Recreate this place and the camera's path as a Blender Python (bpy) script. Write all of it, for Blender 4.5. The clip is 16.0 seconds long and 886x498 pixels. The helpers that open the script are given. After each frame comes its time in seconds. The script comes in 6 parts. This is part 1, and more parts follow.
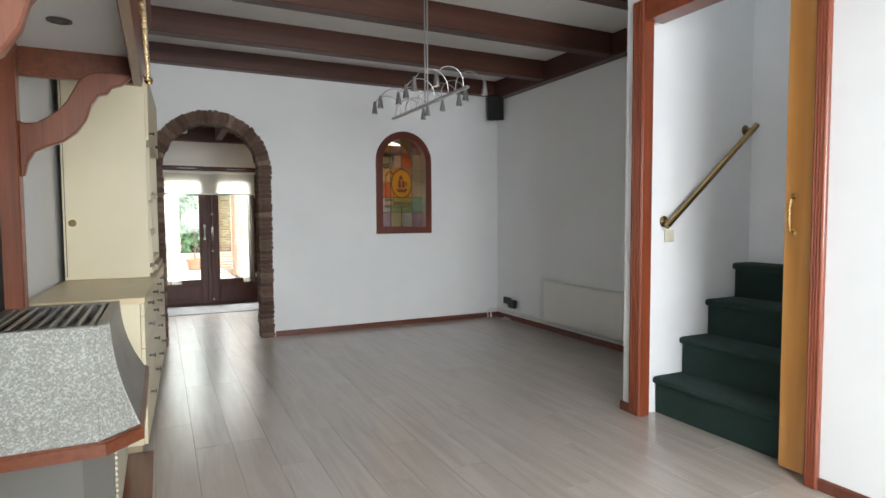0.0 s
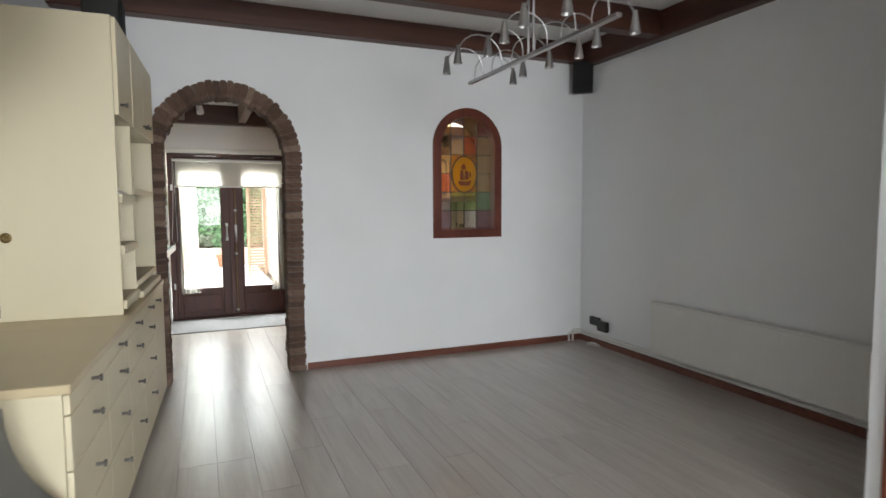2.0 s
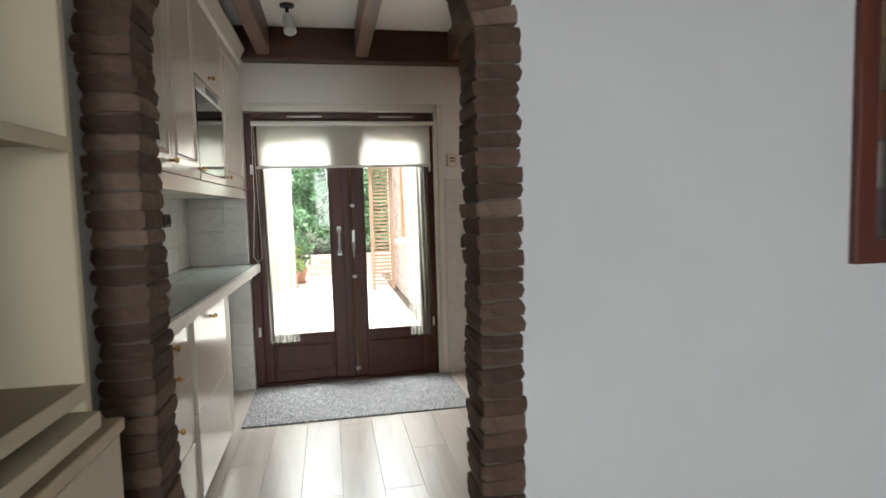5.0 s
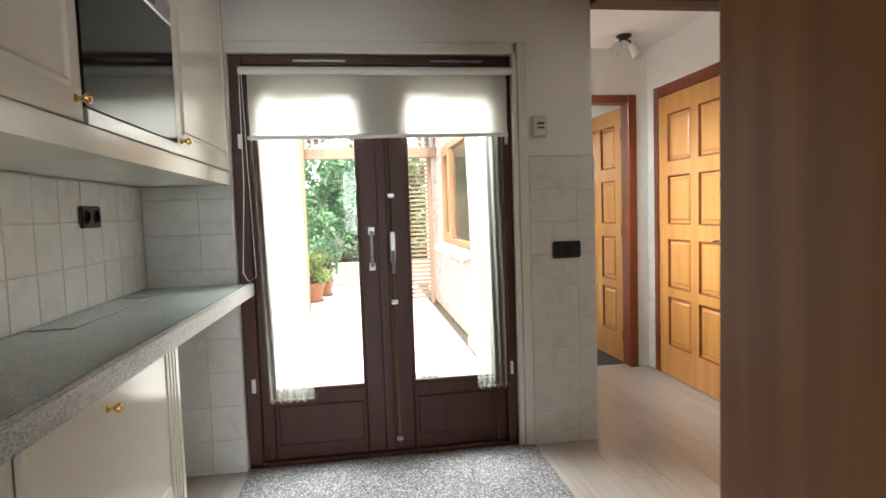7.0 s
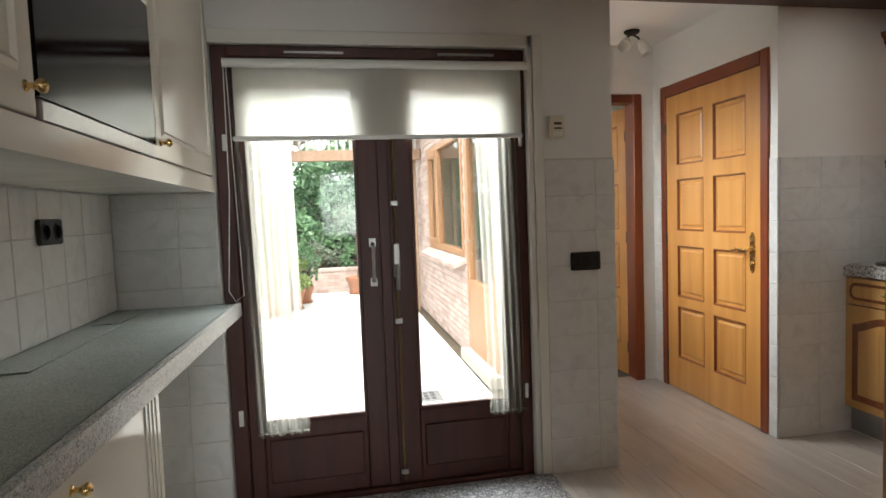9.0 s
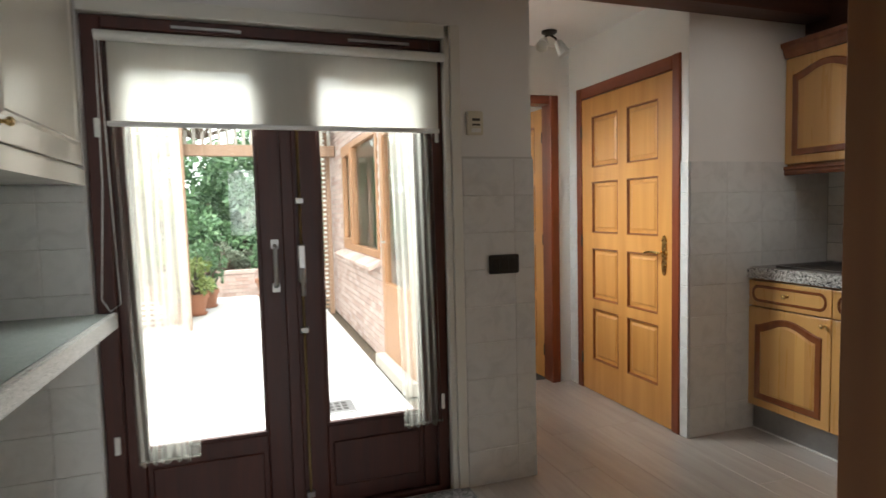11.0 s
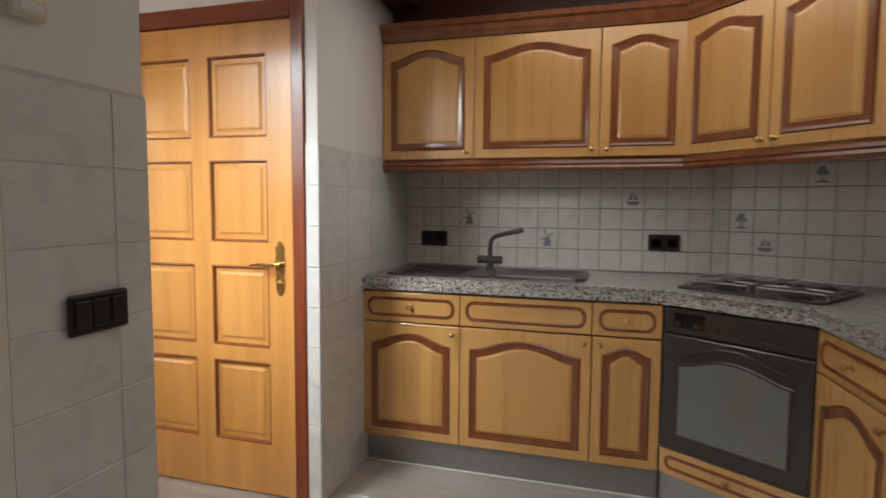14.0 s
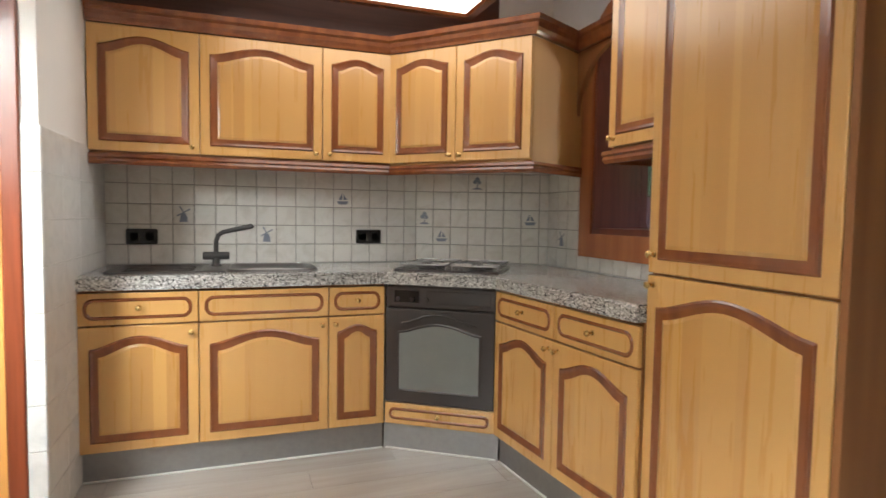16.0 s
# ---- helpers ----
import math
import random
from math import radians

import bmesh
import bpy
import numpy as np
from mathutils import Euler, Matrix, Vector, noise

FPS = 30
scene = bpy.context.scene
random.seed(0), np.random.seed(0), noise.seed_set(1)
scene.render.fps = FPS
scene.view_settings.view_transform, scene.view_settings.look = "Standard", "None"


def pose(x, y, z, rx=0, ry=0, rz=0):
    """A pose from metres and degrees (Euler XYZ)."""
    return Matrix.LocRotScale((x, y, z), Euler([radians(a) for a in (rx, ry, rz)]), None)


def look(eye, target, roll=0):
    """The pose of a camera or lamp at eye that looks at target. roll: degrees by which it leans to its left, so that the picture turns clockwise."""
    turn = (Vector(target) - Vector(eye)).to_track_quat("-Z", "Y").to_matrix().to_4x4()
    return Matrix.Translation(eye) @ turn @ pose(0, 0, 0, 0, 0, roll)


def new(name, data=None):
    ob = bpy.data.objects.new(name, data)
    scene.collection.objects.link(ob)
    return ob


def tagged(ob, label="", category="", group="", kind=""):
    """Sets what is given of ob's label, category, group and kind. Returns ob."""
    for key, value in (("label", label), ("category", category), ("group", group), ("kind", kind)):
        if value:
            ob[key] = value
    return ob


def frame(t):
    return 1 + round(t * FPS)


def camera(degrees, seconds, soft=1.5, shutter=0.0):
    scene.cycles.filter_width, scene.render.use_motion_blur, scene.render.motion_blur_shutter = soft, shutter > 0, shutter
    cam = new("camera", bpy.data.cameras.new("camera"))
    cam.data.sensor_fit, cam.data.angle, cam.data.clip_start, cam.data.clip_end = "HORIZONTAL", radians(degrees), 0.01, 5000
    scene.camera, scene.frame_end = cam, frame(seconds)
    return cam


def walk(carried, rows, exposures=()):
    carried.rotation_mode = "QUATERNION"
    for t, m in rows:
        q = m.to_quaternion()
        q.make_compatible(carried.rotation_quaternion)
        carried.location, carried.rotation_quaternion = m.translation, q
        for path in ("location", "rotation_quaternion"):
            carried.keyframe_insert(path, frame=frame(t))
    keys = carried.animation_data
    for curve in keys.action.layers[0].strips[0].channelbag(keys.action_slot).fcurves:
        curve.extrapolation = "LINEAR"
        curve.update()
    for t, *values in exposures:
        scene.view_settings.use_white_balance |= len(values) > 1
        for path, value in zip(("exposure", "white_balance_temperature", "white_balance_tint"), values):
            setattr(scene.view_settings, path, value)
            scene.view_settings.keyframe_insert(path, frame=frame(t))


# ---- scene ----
cam = camera(75.4, 16.0, shutter=0.4)
PATH = [
    (0, (-0.183, -0.199, 1.27), (0.699, 1.593, 1.161), -0.3),
    (0.5, (-0.138, 0.003, 1.299), (0.733, 1.8, 1.182), -0.4),
    (1, (-0.04, 0.352, 1.327), (0.802, 2.162, 1.198), -0.4),
    (1.5, (0.016, 0.746, 1.359), (0.817, 2.574, 1.221), -0.5),
    (2, (0.114, 1.228, 1.383), (0.885, 3.067, 1.233), -0.3),
    (2.5, (0.223, 1.737, 1.397), (0.953, 3.592, 1.24), -0.4),
    (3, (0.276, 2.318, 1.38), (0.952, 4.193, 1.225), -0.7),
    (3.5, (0.326, 2.848, 1.369), (0.936, 4.747, 1.214), -0.9),
    (4, (0.314, 3.409, 1.368), (0.831, 5.333, 1.201), -1.1),
    (6.5, (0.348, 5.655, 1.252), (0.645, 7.629, 1.124), -1.9),
    (7, (0.336, 5.942, 1.254), (0.620, 7.917, 1.122), -1.9),
    (7.5, (0.297, 6.125, 1.252), (0.586, 8.100, 1.124), -1.8),
    (8, (0.234, 6.205, 1.282), (0.543, 8.177, 1.153), -1.9),
    (10.5, (0.216, 6.283, 1.297), (0.766, 8.201, 1.165), -1.7),
    (11, (0.28, 6.411, 1.288), (0.93, 8.298, 1.152), -1.4),
    (11.5, (0.339, 6.657, 1.29), (1.134, 8.487, 1.148), -1.2),
    (12, (0.391, 6.958, 1.274), (1.364, 8.7, 1.129), -0.9),
    (12.5, (0.469, 7.24, 1.276), (1.72, 8.793, 1.121), -0.5),
    (13, (0.548, 7.474, 1.276), (2.096, 8.73, 1.116), 0.1),
    (13.5, (0.544, 7.608, 1.282), (2.308, 8.536, 1.121), 0.3),
    (14, (0.427, 7.73, 1.271), (2.338, 8.3, 1.117), 0.4),
    (14.5, (0.271, 7.847, 1.268), (2.254, 8.07, 1.122), 0.6),
    (15, (0.17, 8.005, 1.251), (2.163, 7.885, 1.127), 0.8),
    (15.5, (0.143, 8.138, 1.233), (2.091, 7.701, 1.115), 0.9),
    (16, (0.122, 8.225, 1.213), (2.002, 7.554, 1.1), 0.9),
]
EXPOSURES = [(0.0, 0.87), (2.0, 0.88), (3.5, 0.6), (4.0, 0.45), (6.5, 0.72), (7.2, 0.65), (8.0, 0.23), (10.5, 0.05), (11.5, -0.2), (12.0, -0.4), (12.5, -0.4), (13.5, -0.1), (14.5, 0.7), (15.0, 0.85), (16.0, 1.3)]
walk(cam, [(t, look(eye, target, roll)) for t, eye, target, roll in PATH], EXPOSURES)

# ---- world and light ----
SKY = 0.15
world = bpy.data.worlds.new("sky")
scene.world = world
world.use_nodes = True
wn = world.node_tree.nodes
sky = wn.new("ShaderNodeTexSky")
sky.sky_type, sky.sun_disc = "NISHITA", False
sky.sun_elevation, sky.sun_rotation = radians(42), radians(200)
sky.air_density, sky.dust_density, sky.ozone_density = 1.0, 4.0, 1.0
soft_sky = wn.new("ShaderNodeMixRGB")
soft_sky.inputs[0].default_value = 0.75
soft_sky.inputs[2].default_value = (33.0, 34.2, 34.6, 1)
world.node_tree.links.new(sky.outputs[0], soft_sky.inputs[1])
world.node_tree.links.new(soft_sky.outputs[0], wn["Background"].inputs[0])
wn["Background"].inputs[1].default_value = SKY

sun = new("sun", bpy.data.lights.new("sun", "SUN"))
sun.data.energy, sun.data.angle, sun.data.color = 5.0, radians(15), (1.0, 0.96, 0.9)
sun.matrix_world = look((0, 0, 20), (2.0, 14.0, 0))


def area(name, eye, target, sx, sy, watts, colour=(1, 1, 1)):
    lamp = new(name, bpy.data.lights.new(name, "AREA"))
    lamp.data.shape, lamp.data.size, lamp.data.size_y = "RECTANGLE", sx, sy
    lamp.data.energy, lamp.data.color = watts, colour
    lamp.matrix_world = look(eye, target)
    return lamp


area("front_window_light", (0.80, -2.38, 1.55), (0.25, 4.0, 1.4), 1.8, 1.5, 118, (0.93, 0.97, 1.0))
area("garden_door_light", (0.42, 9.9, 2.75), (0.5, 7.6, 0.35), 2.2, 1.2, 280, (0.97, 1.0, 0.99))
# added lamp outside the corridor's side window, brightens the pine door
area("corridor_door_light", (1.40, 9.58, 1.5), (2.6, 9.55, 1.0), 0.60, 1.1, 0.5, (0.97, 1.0, 0.99))
# added lamp under the closed stairwell ceiling, for light from upstairs
area("skylight_light", (3.05, 1.9, 4.5), (3.05, 1.9, 0), 0.8, 1.2, 6.5, (0.9, 0.96, 1.0))

# ---- materials ----


class Net:
    """A small node-tree writer."""

    def __init__(self, name):
        self.mat = bpy.data.materials.new(name)
        self.mat.use_nodes = True
        self.t = self.mat.node_tree
        self.b = self.t.nodes["Principled BSDF"]
        self.co = self.t.nodes.new("ShaderNodeTexCoord").outputs["Object"]

    def node(self, kind, **inputs):
        n = self.t.nodes.new(kind)
        for k, v in inputs.items():
            self.put(n.inputs[k.replace("_", " ")], v)
        return n

    def put(self, socket, v):
        if isinstance(v, bpy.types.NodeSocket):
            self.t.links.new(v, socket)
        else:
            socket.default_value = (*v, 1) if isinstance(v, tuple) and len(v) == 3 and socket.type == "RGBA" else v

    def mapped(self, scale, loc=(0, 0, 0)):
        n = self.t.nodes.new("ShaderNodeMapping")
        self.put(n.inputs["Vector"], self.co)
        n.inputs["Scale"].default_value = scale
        if isinstance(loc, bpy.types.NodeSocket):
            self.t.links.new(loc, n.inputs["Location"])
        return n.outputs[0]

    def noise(self, scale, detail=4.0, rough=0.55, vec=None, dist=0.0):
        n = self.node("ShaderNodeTexNoise", Scale=scale, Detail=detail, Roughness=rough, Distortion=dist)
        self.put(n.inputs["Vector"], vec if vec is not None else self.co)
        return n.outputs["Fac"]

    def ramp(self, fac, stops):
        n = self.t.nodes.new("ShaderNodeValToRGB")
        self.put(n.inputs[0], fac)
        e = n.color_ramp.elements
        while len(e) < len(stops):
            e.new(0.5)
        for el, (p, c) in zip(e, stops):
            el.position, el.color = p, (*c, 1) if len(c) == 3 else c
        return n.outputs[0]

    def mix(self, fac, a, b, blend="MIX"):
        n = self.t.nodes.new("ShaderNodeMixRGB")
        n.blend_type = blend
        for s, v in zip(n.inputs, (fac, a, b)):
            self.put(s, v)
        return n.outputs[0]

    def math(self, op, a, b=0.0):
        n = self.t.nodes.new("ShaderNodeMath")
        n.operation = op
        self.put(n.inputs[0], a)
        self.put(n.inputs[1], b)
        return n.outputs[0]

    def rand(self):
        return self.t.nodes.new("ShaderNodeObjectInfo").outputs["Random"]

    def island(self):
        return self.t.nodes.new("ShaderNodeNewGeometry").outputs["Random Per Island"]

    def bump(self, height, strength=0.3, dist=0.01):
        n = self.node("ShaderNodeBump", Strength=strength, Distance=dist)
        self.put(n.inputs["Height"], height)
        self.put(self.b.inputs["Normal"], n.outputs[0])

    def done(self, colour, rough=0.5, metal=0.0, **more):
        self.put(self.b.inputs["Base Color"], colour)
        self.put(self.b.inputs["Roughness"], rough)
        self.put(self.b.inputs["Metallic"], metal)
        for k, v in more.items():
            self.put(self.b.inputs[k.replace("_", " ")], v)
        return self.mat


def wood(name, dark, light, along="Z", rough=0.35, grain=1.0, staves=0.0, coat=0.0, bump=0.12, fleck=0.25):
    n = Net(name)
    s = {"X": (1.2, 22, 22), "Y": (22, 1.2, 22), "Z": (22, 22, 1.2)}[along]
    shift = n.node("ShaderNodeCombineXYZ", X=n.math("MULTIPLY", n.rand(), 37.0), Y=n.math("MULTIPLY", n.rand(), 17.0), Z=n.math("MULTIPLY", n.rand(), 5.0)).outputs[0]
    v = n.mapped(tuple(q * grain for q in s), shift)
    g = n.noise(1.0, 6 if fleck > 0.1 else 2, 0.6 if fleck > 0.1 else 0.45, v, 0.6)
    fine = n.noise(6.0, 3, 0.6, v)
    f = n.math("ADD", n.math("MULTIPLY", g, 1 - fleck), n.math("MULTIPLY", fine, fleck))
    c = n.ramp(f, [(0.3, dark), (0.72, light)])
    if staves:
        st = {"X": (0.3, 9, 9), "Y": (9, 0.3, 9), "Z": (9, 0.0, 0.0)}[along]
        w = n.node("ShaderNodeTexVoronoi", Scale=1.0)
        n.put(w.inputs["Vector"], n.mapped(st, shift))
        tone = n.node("ShaderNodeSeparateColor")
        n.put(tone.inputs[0], w.outputs["Color"])
        c = n.mix(staves, c, n.ramp(tone.outputs[0], [(0.0, (0.72, 0.62, 0.52)), (1.0, (1.0, 1.0, 1.0))]), "MULTIPLY")
    r = n.math("ADD", n.math("MULTIPLY", fine, 0.18 if fleck > 0.1 else 0.06), rough - (0.09 if fleck > 0.1 else 0.03))
    n.bump(f, bump, 0.004)
    return n.done(c, r, Coat_Weight=coat, Coat_Roughness=0.18)


def painted(name, colour, rough=0.6, lump=90.0, bump=0.15, dirt=0.06, dist=0.003):
    n = Net(name)
    big = n.noise(1.7, 3, 0.6)
    c = n.mix(n.ramp(big, [(0.35, (0, 0, 0)), (0.75, (1, 1, 1))]), tuple(q * (1 - dirt) for q in colour), colour)
    h = n.noise(lump, 3, 0.6)
    n.bump(h, bump, dist)
    return n.done(c, n.math("ADD", n.math("MULTIPLY", n.noise(6, 2), 0.12), rough - 0.06))


def metal(name, colour, rough=0.28):
    n = Net(name)
    return n.done(n.mix(n.noise(30, 3), tuple(q * 0.8 for q in colour), colour), n.math("ADD", n.math("MULTIPLY", n.noise(55, 2), 0.15), rough - 0.07), 1.0)


def plastic(name, colour, rough=0.4):
    n = Net(name)
    n.bump(n.noise(400, 2), 0.05, 0.001)
    return n.done(n.mix(n.noise(14, 3), tuple(q * 0.85 for q in colour), colour), rough)


def see_through(name, tint, gloss=0.06, haze=0.0, rough=0.02):
    n = Net(name)
    t = n.t
    clear = n.node("ShaderNodeBsdfTransparent", Color=tint)
    shine = n.node("ShaderNodeBsdfGlossy", Color=(1, 1, 1), Roughness=rough)
    fre = n.node("ShaderNodeFresnel", IOR=1.45)
    a = n.node("ShaderNodeMixShader")
    n.put(a.inputs[0], n.math("MULTIPLY", fre.outputs[0], gloss / 0.06))
    t.links.new(clear.outputs[0], a.inputs[1])
    t.links.new(shine.outputs[0], a.inputs[2])
    last = a
    if haze:
        mist = n.node("ShaderNodeBsdfTranslucent", Color=tint)
        last = n.node("ShaderNodeMixShader", Fac=haze)
        t.links.new(a.outputs[0], last.inputs[1])
        t.links.new(mist.outputs[0], last.inputs[2])
    t.links.new(last.outputs[0], t.nodes["Material Output"].inputs[0])
    return n.mat


def cloth(name, colour, clear, weave=900.0, thru=0.9):
    """A thin cloth that lets part of the light through."""
    n = Net(name)
    t = n.t
    w = n.noise(weave, 2, 0.5, n.mapped((1, 1, 0.4)))
    fold = n.noise(9, 3, 0.5, n.mapped((4, 4, 0.15)))
    dif = n.node("ShaderNodeBsdfDiffuse", Color=colour)
    tra = n.node("ShaderNodeBsdfTranslucent", Color=colour)
    gap = n.node("ShaderNodeBsdfTransparent")
    a = n.node("ShaderNodeMixShader", Fac=thru)
    t.links.new(dif.outputs[0], a.inputs[1])
    t.links.new(tra.outputs[0], a.inputs[2])
    b = n.node("ShaderNodeMixShader")
    n.put(b.inputs[0], n.math("MULTIPLY", n.math("ADD", n.math("MULTIPLY", fold, 0.9), n.math("MULTIPLY", w, 0.5)), clear * 1.4))
    t.links.new(a.outputs[0], b.inputs[1])
    t.links.new(gap.outputs[0], b.inputs[2])
    t.links.new(b.outputs[0], t.nodes["Material Output"].inputs[0])
    return n.mat


def glow(name, colour, power):
    n = Net(name)
    return n.done(colour, 0.5, Emission_Color=colour, Emission_Strength=power)


def speckled(name, base, spots, scale, rough=0.3, bump=0.0):
    n = Net(name)
    c = base
    for k, (colour, part_of) in enumerate(spots):
        v = n.node("ShaderNodeTexVoronoi", Scale=scale * (1 + 0.45 * k), Randomness=1.0)
        n.put(v.inputs["Vector"], n.co)
        s = n.node("ShaderNodeSeparateColor")
        n.put(s.inputs[0], v.outputs["Color"])
        c = n.mix(n.ramp(s.outputs[k % 3], [(part_of - 0.02, (1, 1, 1)), (part_of + 0.02, (0, 0, 0))]), c, colour)
    c = n.mix(0.25, c, n.ramp(n.noise(5, 3), [(0.3, (0.6, 0.6, 0.6)), (0.7, (1, 1, 1))]), "MULTIPLY")
    if bump:
        n.bump(n.noise(scale, 4), bump, 0.004)
    return n.done(c, rough)


def make_floor():
    n = Net("grey_oak_laminate")
    shift = n.node("ShaderNodeCombineXYZ", X=n.math("MULTIPLY", n.rand(), 31.0), Y=n.math("MULTIPLY", n.rand(), 53.0)).outputs[0]
    v = n.mapped((7, 0.55, 7), shift)
    g = n.noise(1.5, 6, 0.58, v, 1.4)
    k = n.noise(5, 4, 0.6, n.mapped((9, 0.3, 9), shift), 0.4)
    f = n.math("ADD", n.math("MULTIPLY", g, 0.8), n.math("MULTIPLY", k, 0.2))
    c = n.ramp(f, [(0.28, (0.325, 0.285, 0.25)), (0.5, (0.40, 0.36, 0.32)), (0.75, (0.47, 0.43, 0.39))])
    c = n.mix(0.35, c, n.ramp(n.rand(), [(0, (0.84, 0.83, 0.82)), (1, (1.0, 1.0, 1.0))]), "MULTIPLY")
    smear = n.noise(2.3, 3, 0.5, n.mapped((1, 1, 1)))
    return n.done(c, n.math("ADD", n.math("MULTIPLY", smear, 0.12), 0.25), Coat_Weight=0.8, Coat_Roughness=0.26)


def make_brick(name, stops, rough=0.9):
    n = Net(name)
    c = n.ramp(n.rand(), stops)
    c = n.mix(0.6, c, n.ramp(n.noise(22, 5, 0.7), [(0.3, (0.45, 0.42, 0.4)), (0.72, (1.15, 1.1, 1.05))]), "MULTIPLY")
    n.bump(n.noise(60, 5, 0.7), 0.6, 0.01)
    return n.done(c, rough)


def make_wall_brick():
    n = Net("pale_red_facing_brick")
    c = n.ramp(n.island(), [(0, (0.46, 0.32, 0.27)), (0.5, (0.55, 0.42, 0.37)), (1, (0.60, 0.48, 0.43))])
    c = n.mix(0.5, c, n.ramp(n.noise(30, 4), [(0.3, (0.6, 0.6, 0.6)), (0.7, (1, 1, 1))]), "MULTIPLY")
    n.bump(n.noise(90, 4), 0.4, 0.006)
    return n.done(c, 0.9)


def make_leaf(name, a, b):
    n = Net(name)
    c = n.ramp(n.island(), [(0, a), (1, b)])
    c = n.mix(0.3, c, n.ramp(n.noise(3, 3), [(0.3, (0.5, 0.5, 0.5)), (0.7, (1, 1, 1))]), "MULTIPLY")
    return n.done(c, 0.5, Transmission_Weight=0.0, Subsurface_Weight=0.0)


def make_tile(name, base, vein, rough=0.16):
    n = Net(name)
    shift = n.node("ShaderNodeCombineXYZ", X=n.math("MULTIPLY", n.rand(), 31.0), Y=n.math("MULTIPLY", n.rand(), 53.0)).outputs[0]
    g = n.noise(9, 5, 0.6, n.mapped((1, 1, 1.8), shift), 1.2)
    c = n.mix(n.ramp(g, [(0.45, (0, 0, 0)), (0.7, (1, 1, 1))]), base, vein)
    c = n.mix(0.5, c, n.ramp(n.rand(), [(0, (0.93, 0.93, 0.93)), (1, (1, 1, 1))]), "MULTIPLY")
    n.bump(n.noise(14, 2), 0.08, 0.004)
    return n.done(c, rough)


M_PLASTER = painted("white_stucco", (0.80, 0.81, 0.82), 0.75, 150, 0.35, 0.05, 0.004)
M_WALL = painted("white_wall_paint", (0.78, 0.775, 0.75), 0.7, 60, 0.12, 0.06)
M_CEIL = painted("white_ceiling_paint", (0.80, 0.79, 0.77), 0.8, 120, 0.2, 0.05)
M_BEAM = wood("dark_red_stained_beam", (0.038, 0.013, 0.008), (0.098, 0.035, 0.020), "X", 0.45, 0.6)
M_BEAM_Y = wood("dark_red_stained_beam_long", (0.038, 0.013, 0.008), (0.098, 0.035, 0.020), "Y", 0.4, 0.6)
# lighter beam brown: daylight reflected off the undersides is in the colour
M_KBEAM = wood("daylit_brown_beam", (0.07, 0.028, 0.016), (0.18, 0.085, 0.05), "Y", 0.4, 0.6)
M_TRIM = wood("red_brown_varnished_wood", (0.142, 0.029, 0.011), (0.268, 0.064, 0.025), "Z", 0.32, 0.9, coat=0.3)
M_TRIM_X = wood("red_brown_varnished_wood_across", (0.142, 0.029, 0.011), (0.268, 0.064, 0.025), "X", 0.32, 0.9, coat=0.3)
M_SKIRT = wood("brown_skirting_wood", (0.10, 0.03, 0.018), (0.19, 0.065, 0.04), "X", 0.4)
M_WINFRAME = wood("dark_mahogany", (0.075, 0.016, 0.01), (0.17, 0.04, 0.022), "Z", 0.35, coat=0.2)
M_MANTEL = wood("reddish_oak", (0.085, 0.022, 0.009), (0.20, 0.062, 0.026), "Z", 0.35, 1.4, coat=0.2, bump=0.25)
M_MANTEL_Y = wood("reddish_oak_long", (0.085, 0.022, 0.009), (0.20, 0.062, 0.026), "Y", 0.35, 1.4, coat=0.2, bump=0.25)
M_DOORWOOD = wood("dark_brown_door_wood", (0.034, 0.008, 0.005), (0.085, 0.019, 0.010), "Z", 0.5, 0.8, coat=0.0)
M_PINE = wood("honey_pine", (0.52, 0.235, 0.058), (0.65, 0.322, 0.095), "Z", 0.3, 0.6, coat=0.3, bump=0.02, fleck=0.08)
M_PINE_EDGE = wood("stained_pine_moulding", (0.22, 0.065, 0.02), (0.34, 0.12, 0.035), "Z", 0.32)
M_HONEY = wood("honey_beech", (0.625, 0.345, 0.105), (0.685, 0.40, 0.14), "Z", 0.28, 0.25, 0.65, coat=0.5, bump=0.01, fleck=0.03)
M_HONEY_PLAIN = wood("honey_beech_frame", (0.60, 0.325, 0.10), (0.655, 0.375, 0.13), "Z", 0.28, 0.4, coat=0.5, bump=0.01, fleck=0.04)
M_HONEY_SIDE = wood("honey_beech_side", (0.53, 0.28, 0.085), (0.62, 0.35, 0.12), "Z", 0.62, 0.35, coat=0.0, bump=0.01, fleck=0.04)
M_DARKMOULD = wood("red_brown_moulding", (0.17, 0.049, 0.016), (0.25, 0.077, 0.024), "Z", 0.25, 0.8, coat=0.6, bump=0.01, fleck=0.04)
M_KFRAME = wood("orange_brown_frame_wood", (0.26, 0.075, 0.022), (0.40, 0.14, 0.045), "Z", 0.3, 0.7, coat=0.3, bump=0.02, fleck=0.06)
M_SIDEPANEL = wood("brown_veneer", (0.25, 0.095, 0.03), (0.37, 0.155, 0.05), "Z", 0.5, 0.5, coat=0.0, bump=0.01, fleck=0.06)
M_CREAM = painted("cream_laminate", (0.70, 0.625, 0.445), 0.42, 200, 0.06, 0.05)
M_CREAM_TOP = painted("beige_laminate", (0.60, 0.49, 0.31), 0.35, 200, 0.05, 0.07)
# cream laminate darkened to carry the shade inside shelves and at plinths
M_CREAM_SHADED = painted("cream_laminate_shaded", (0.36, 0.285, 0.18), 0.5, 200, 0.05, 0.05)
M_GLOSS = painted("off_white_lacquer", (0.76, 0.74, 0.66), 0.14, 30, 0.04, 0.03)
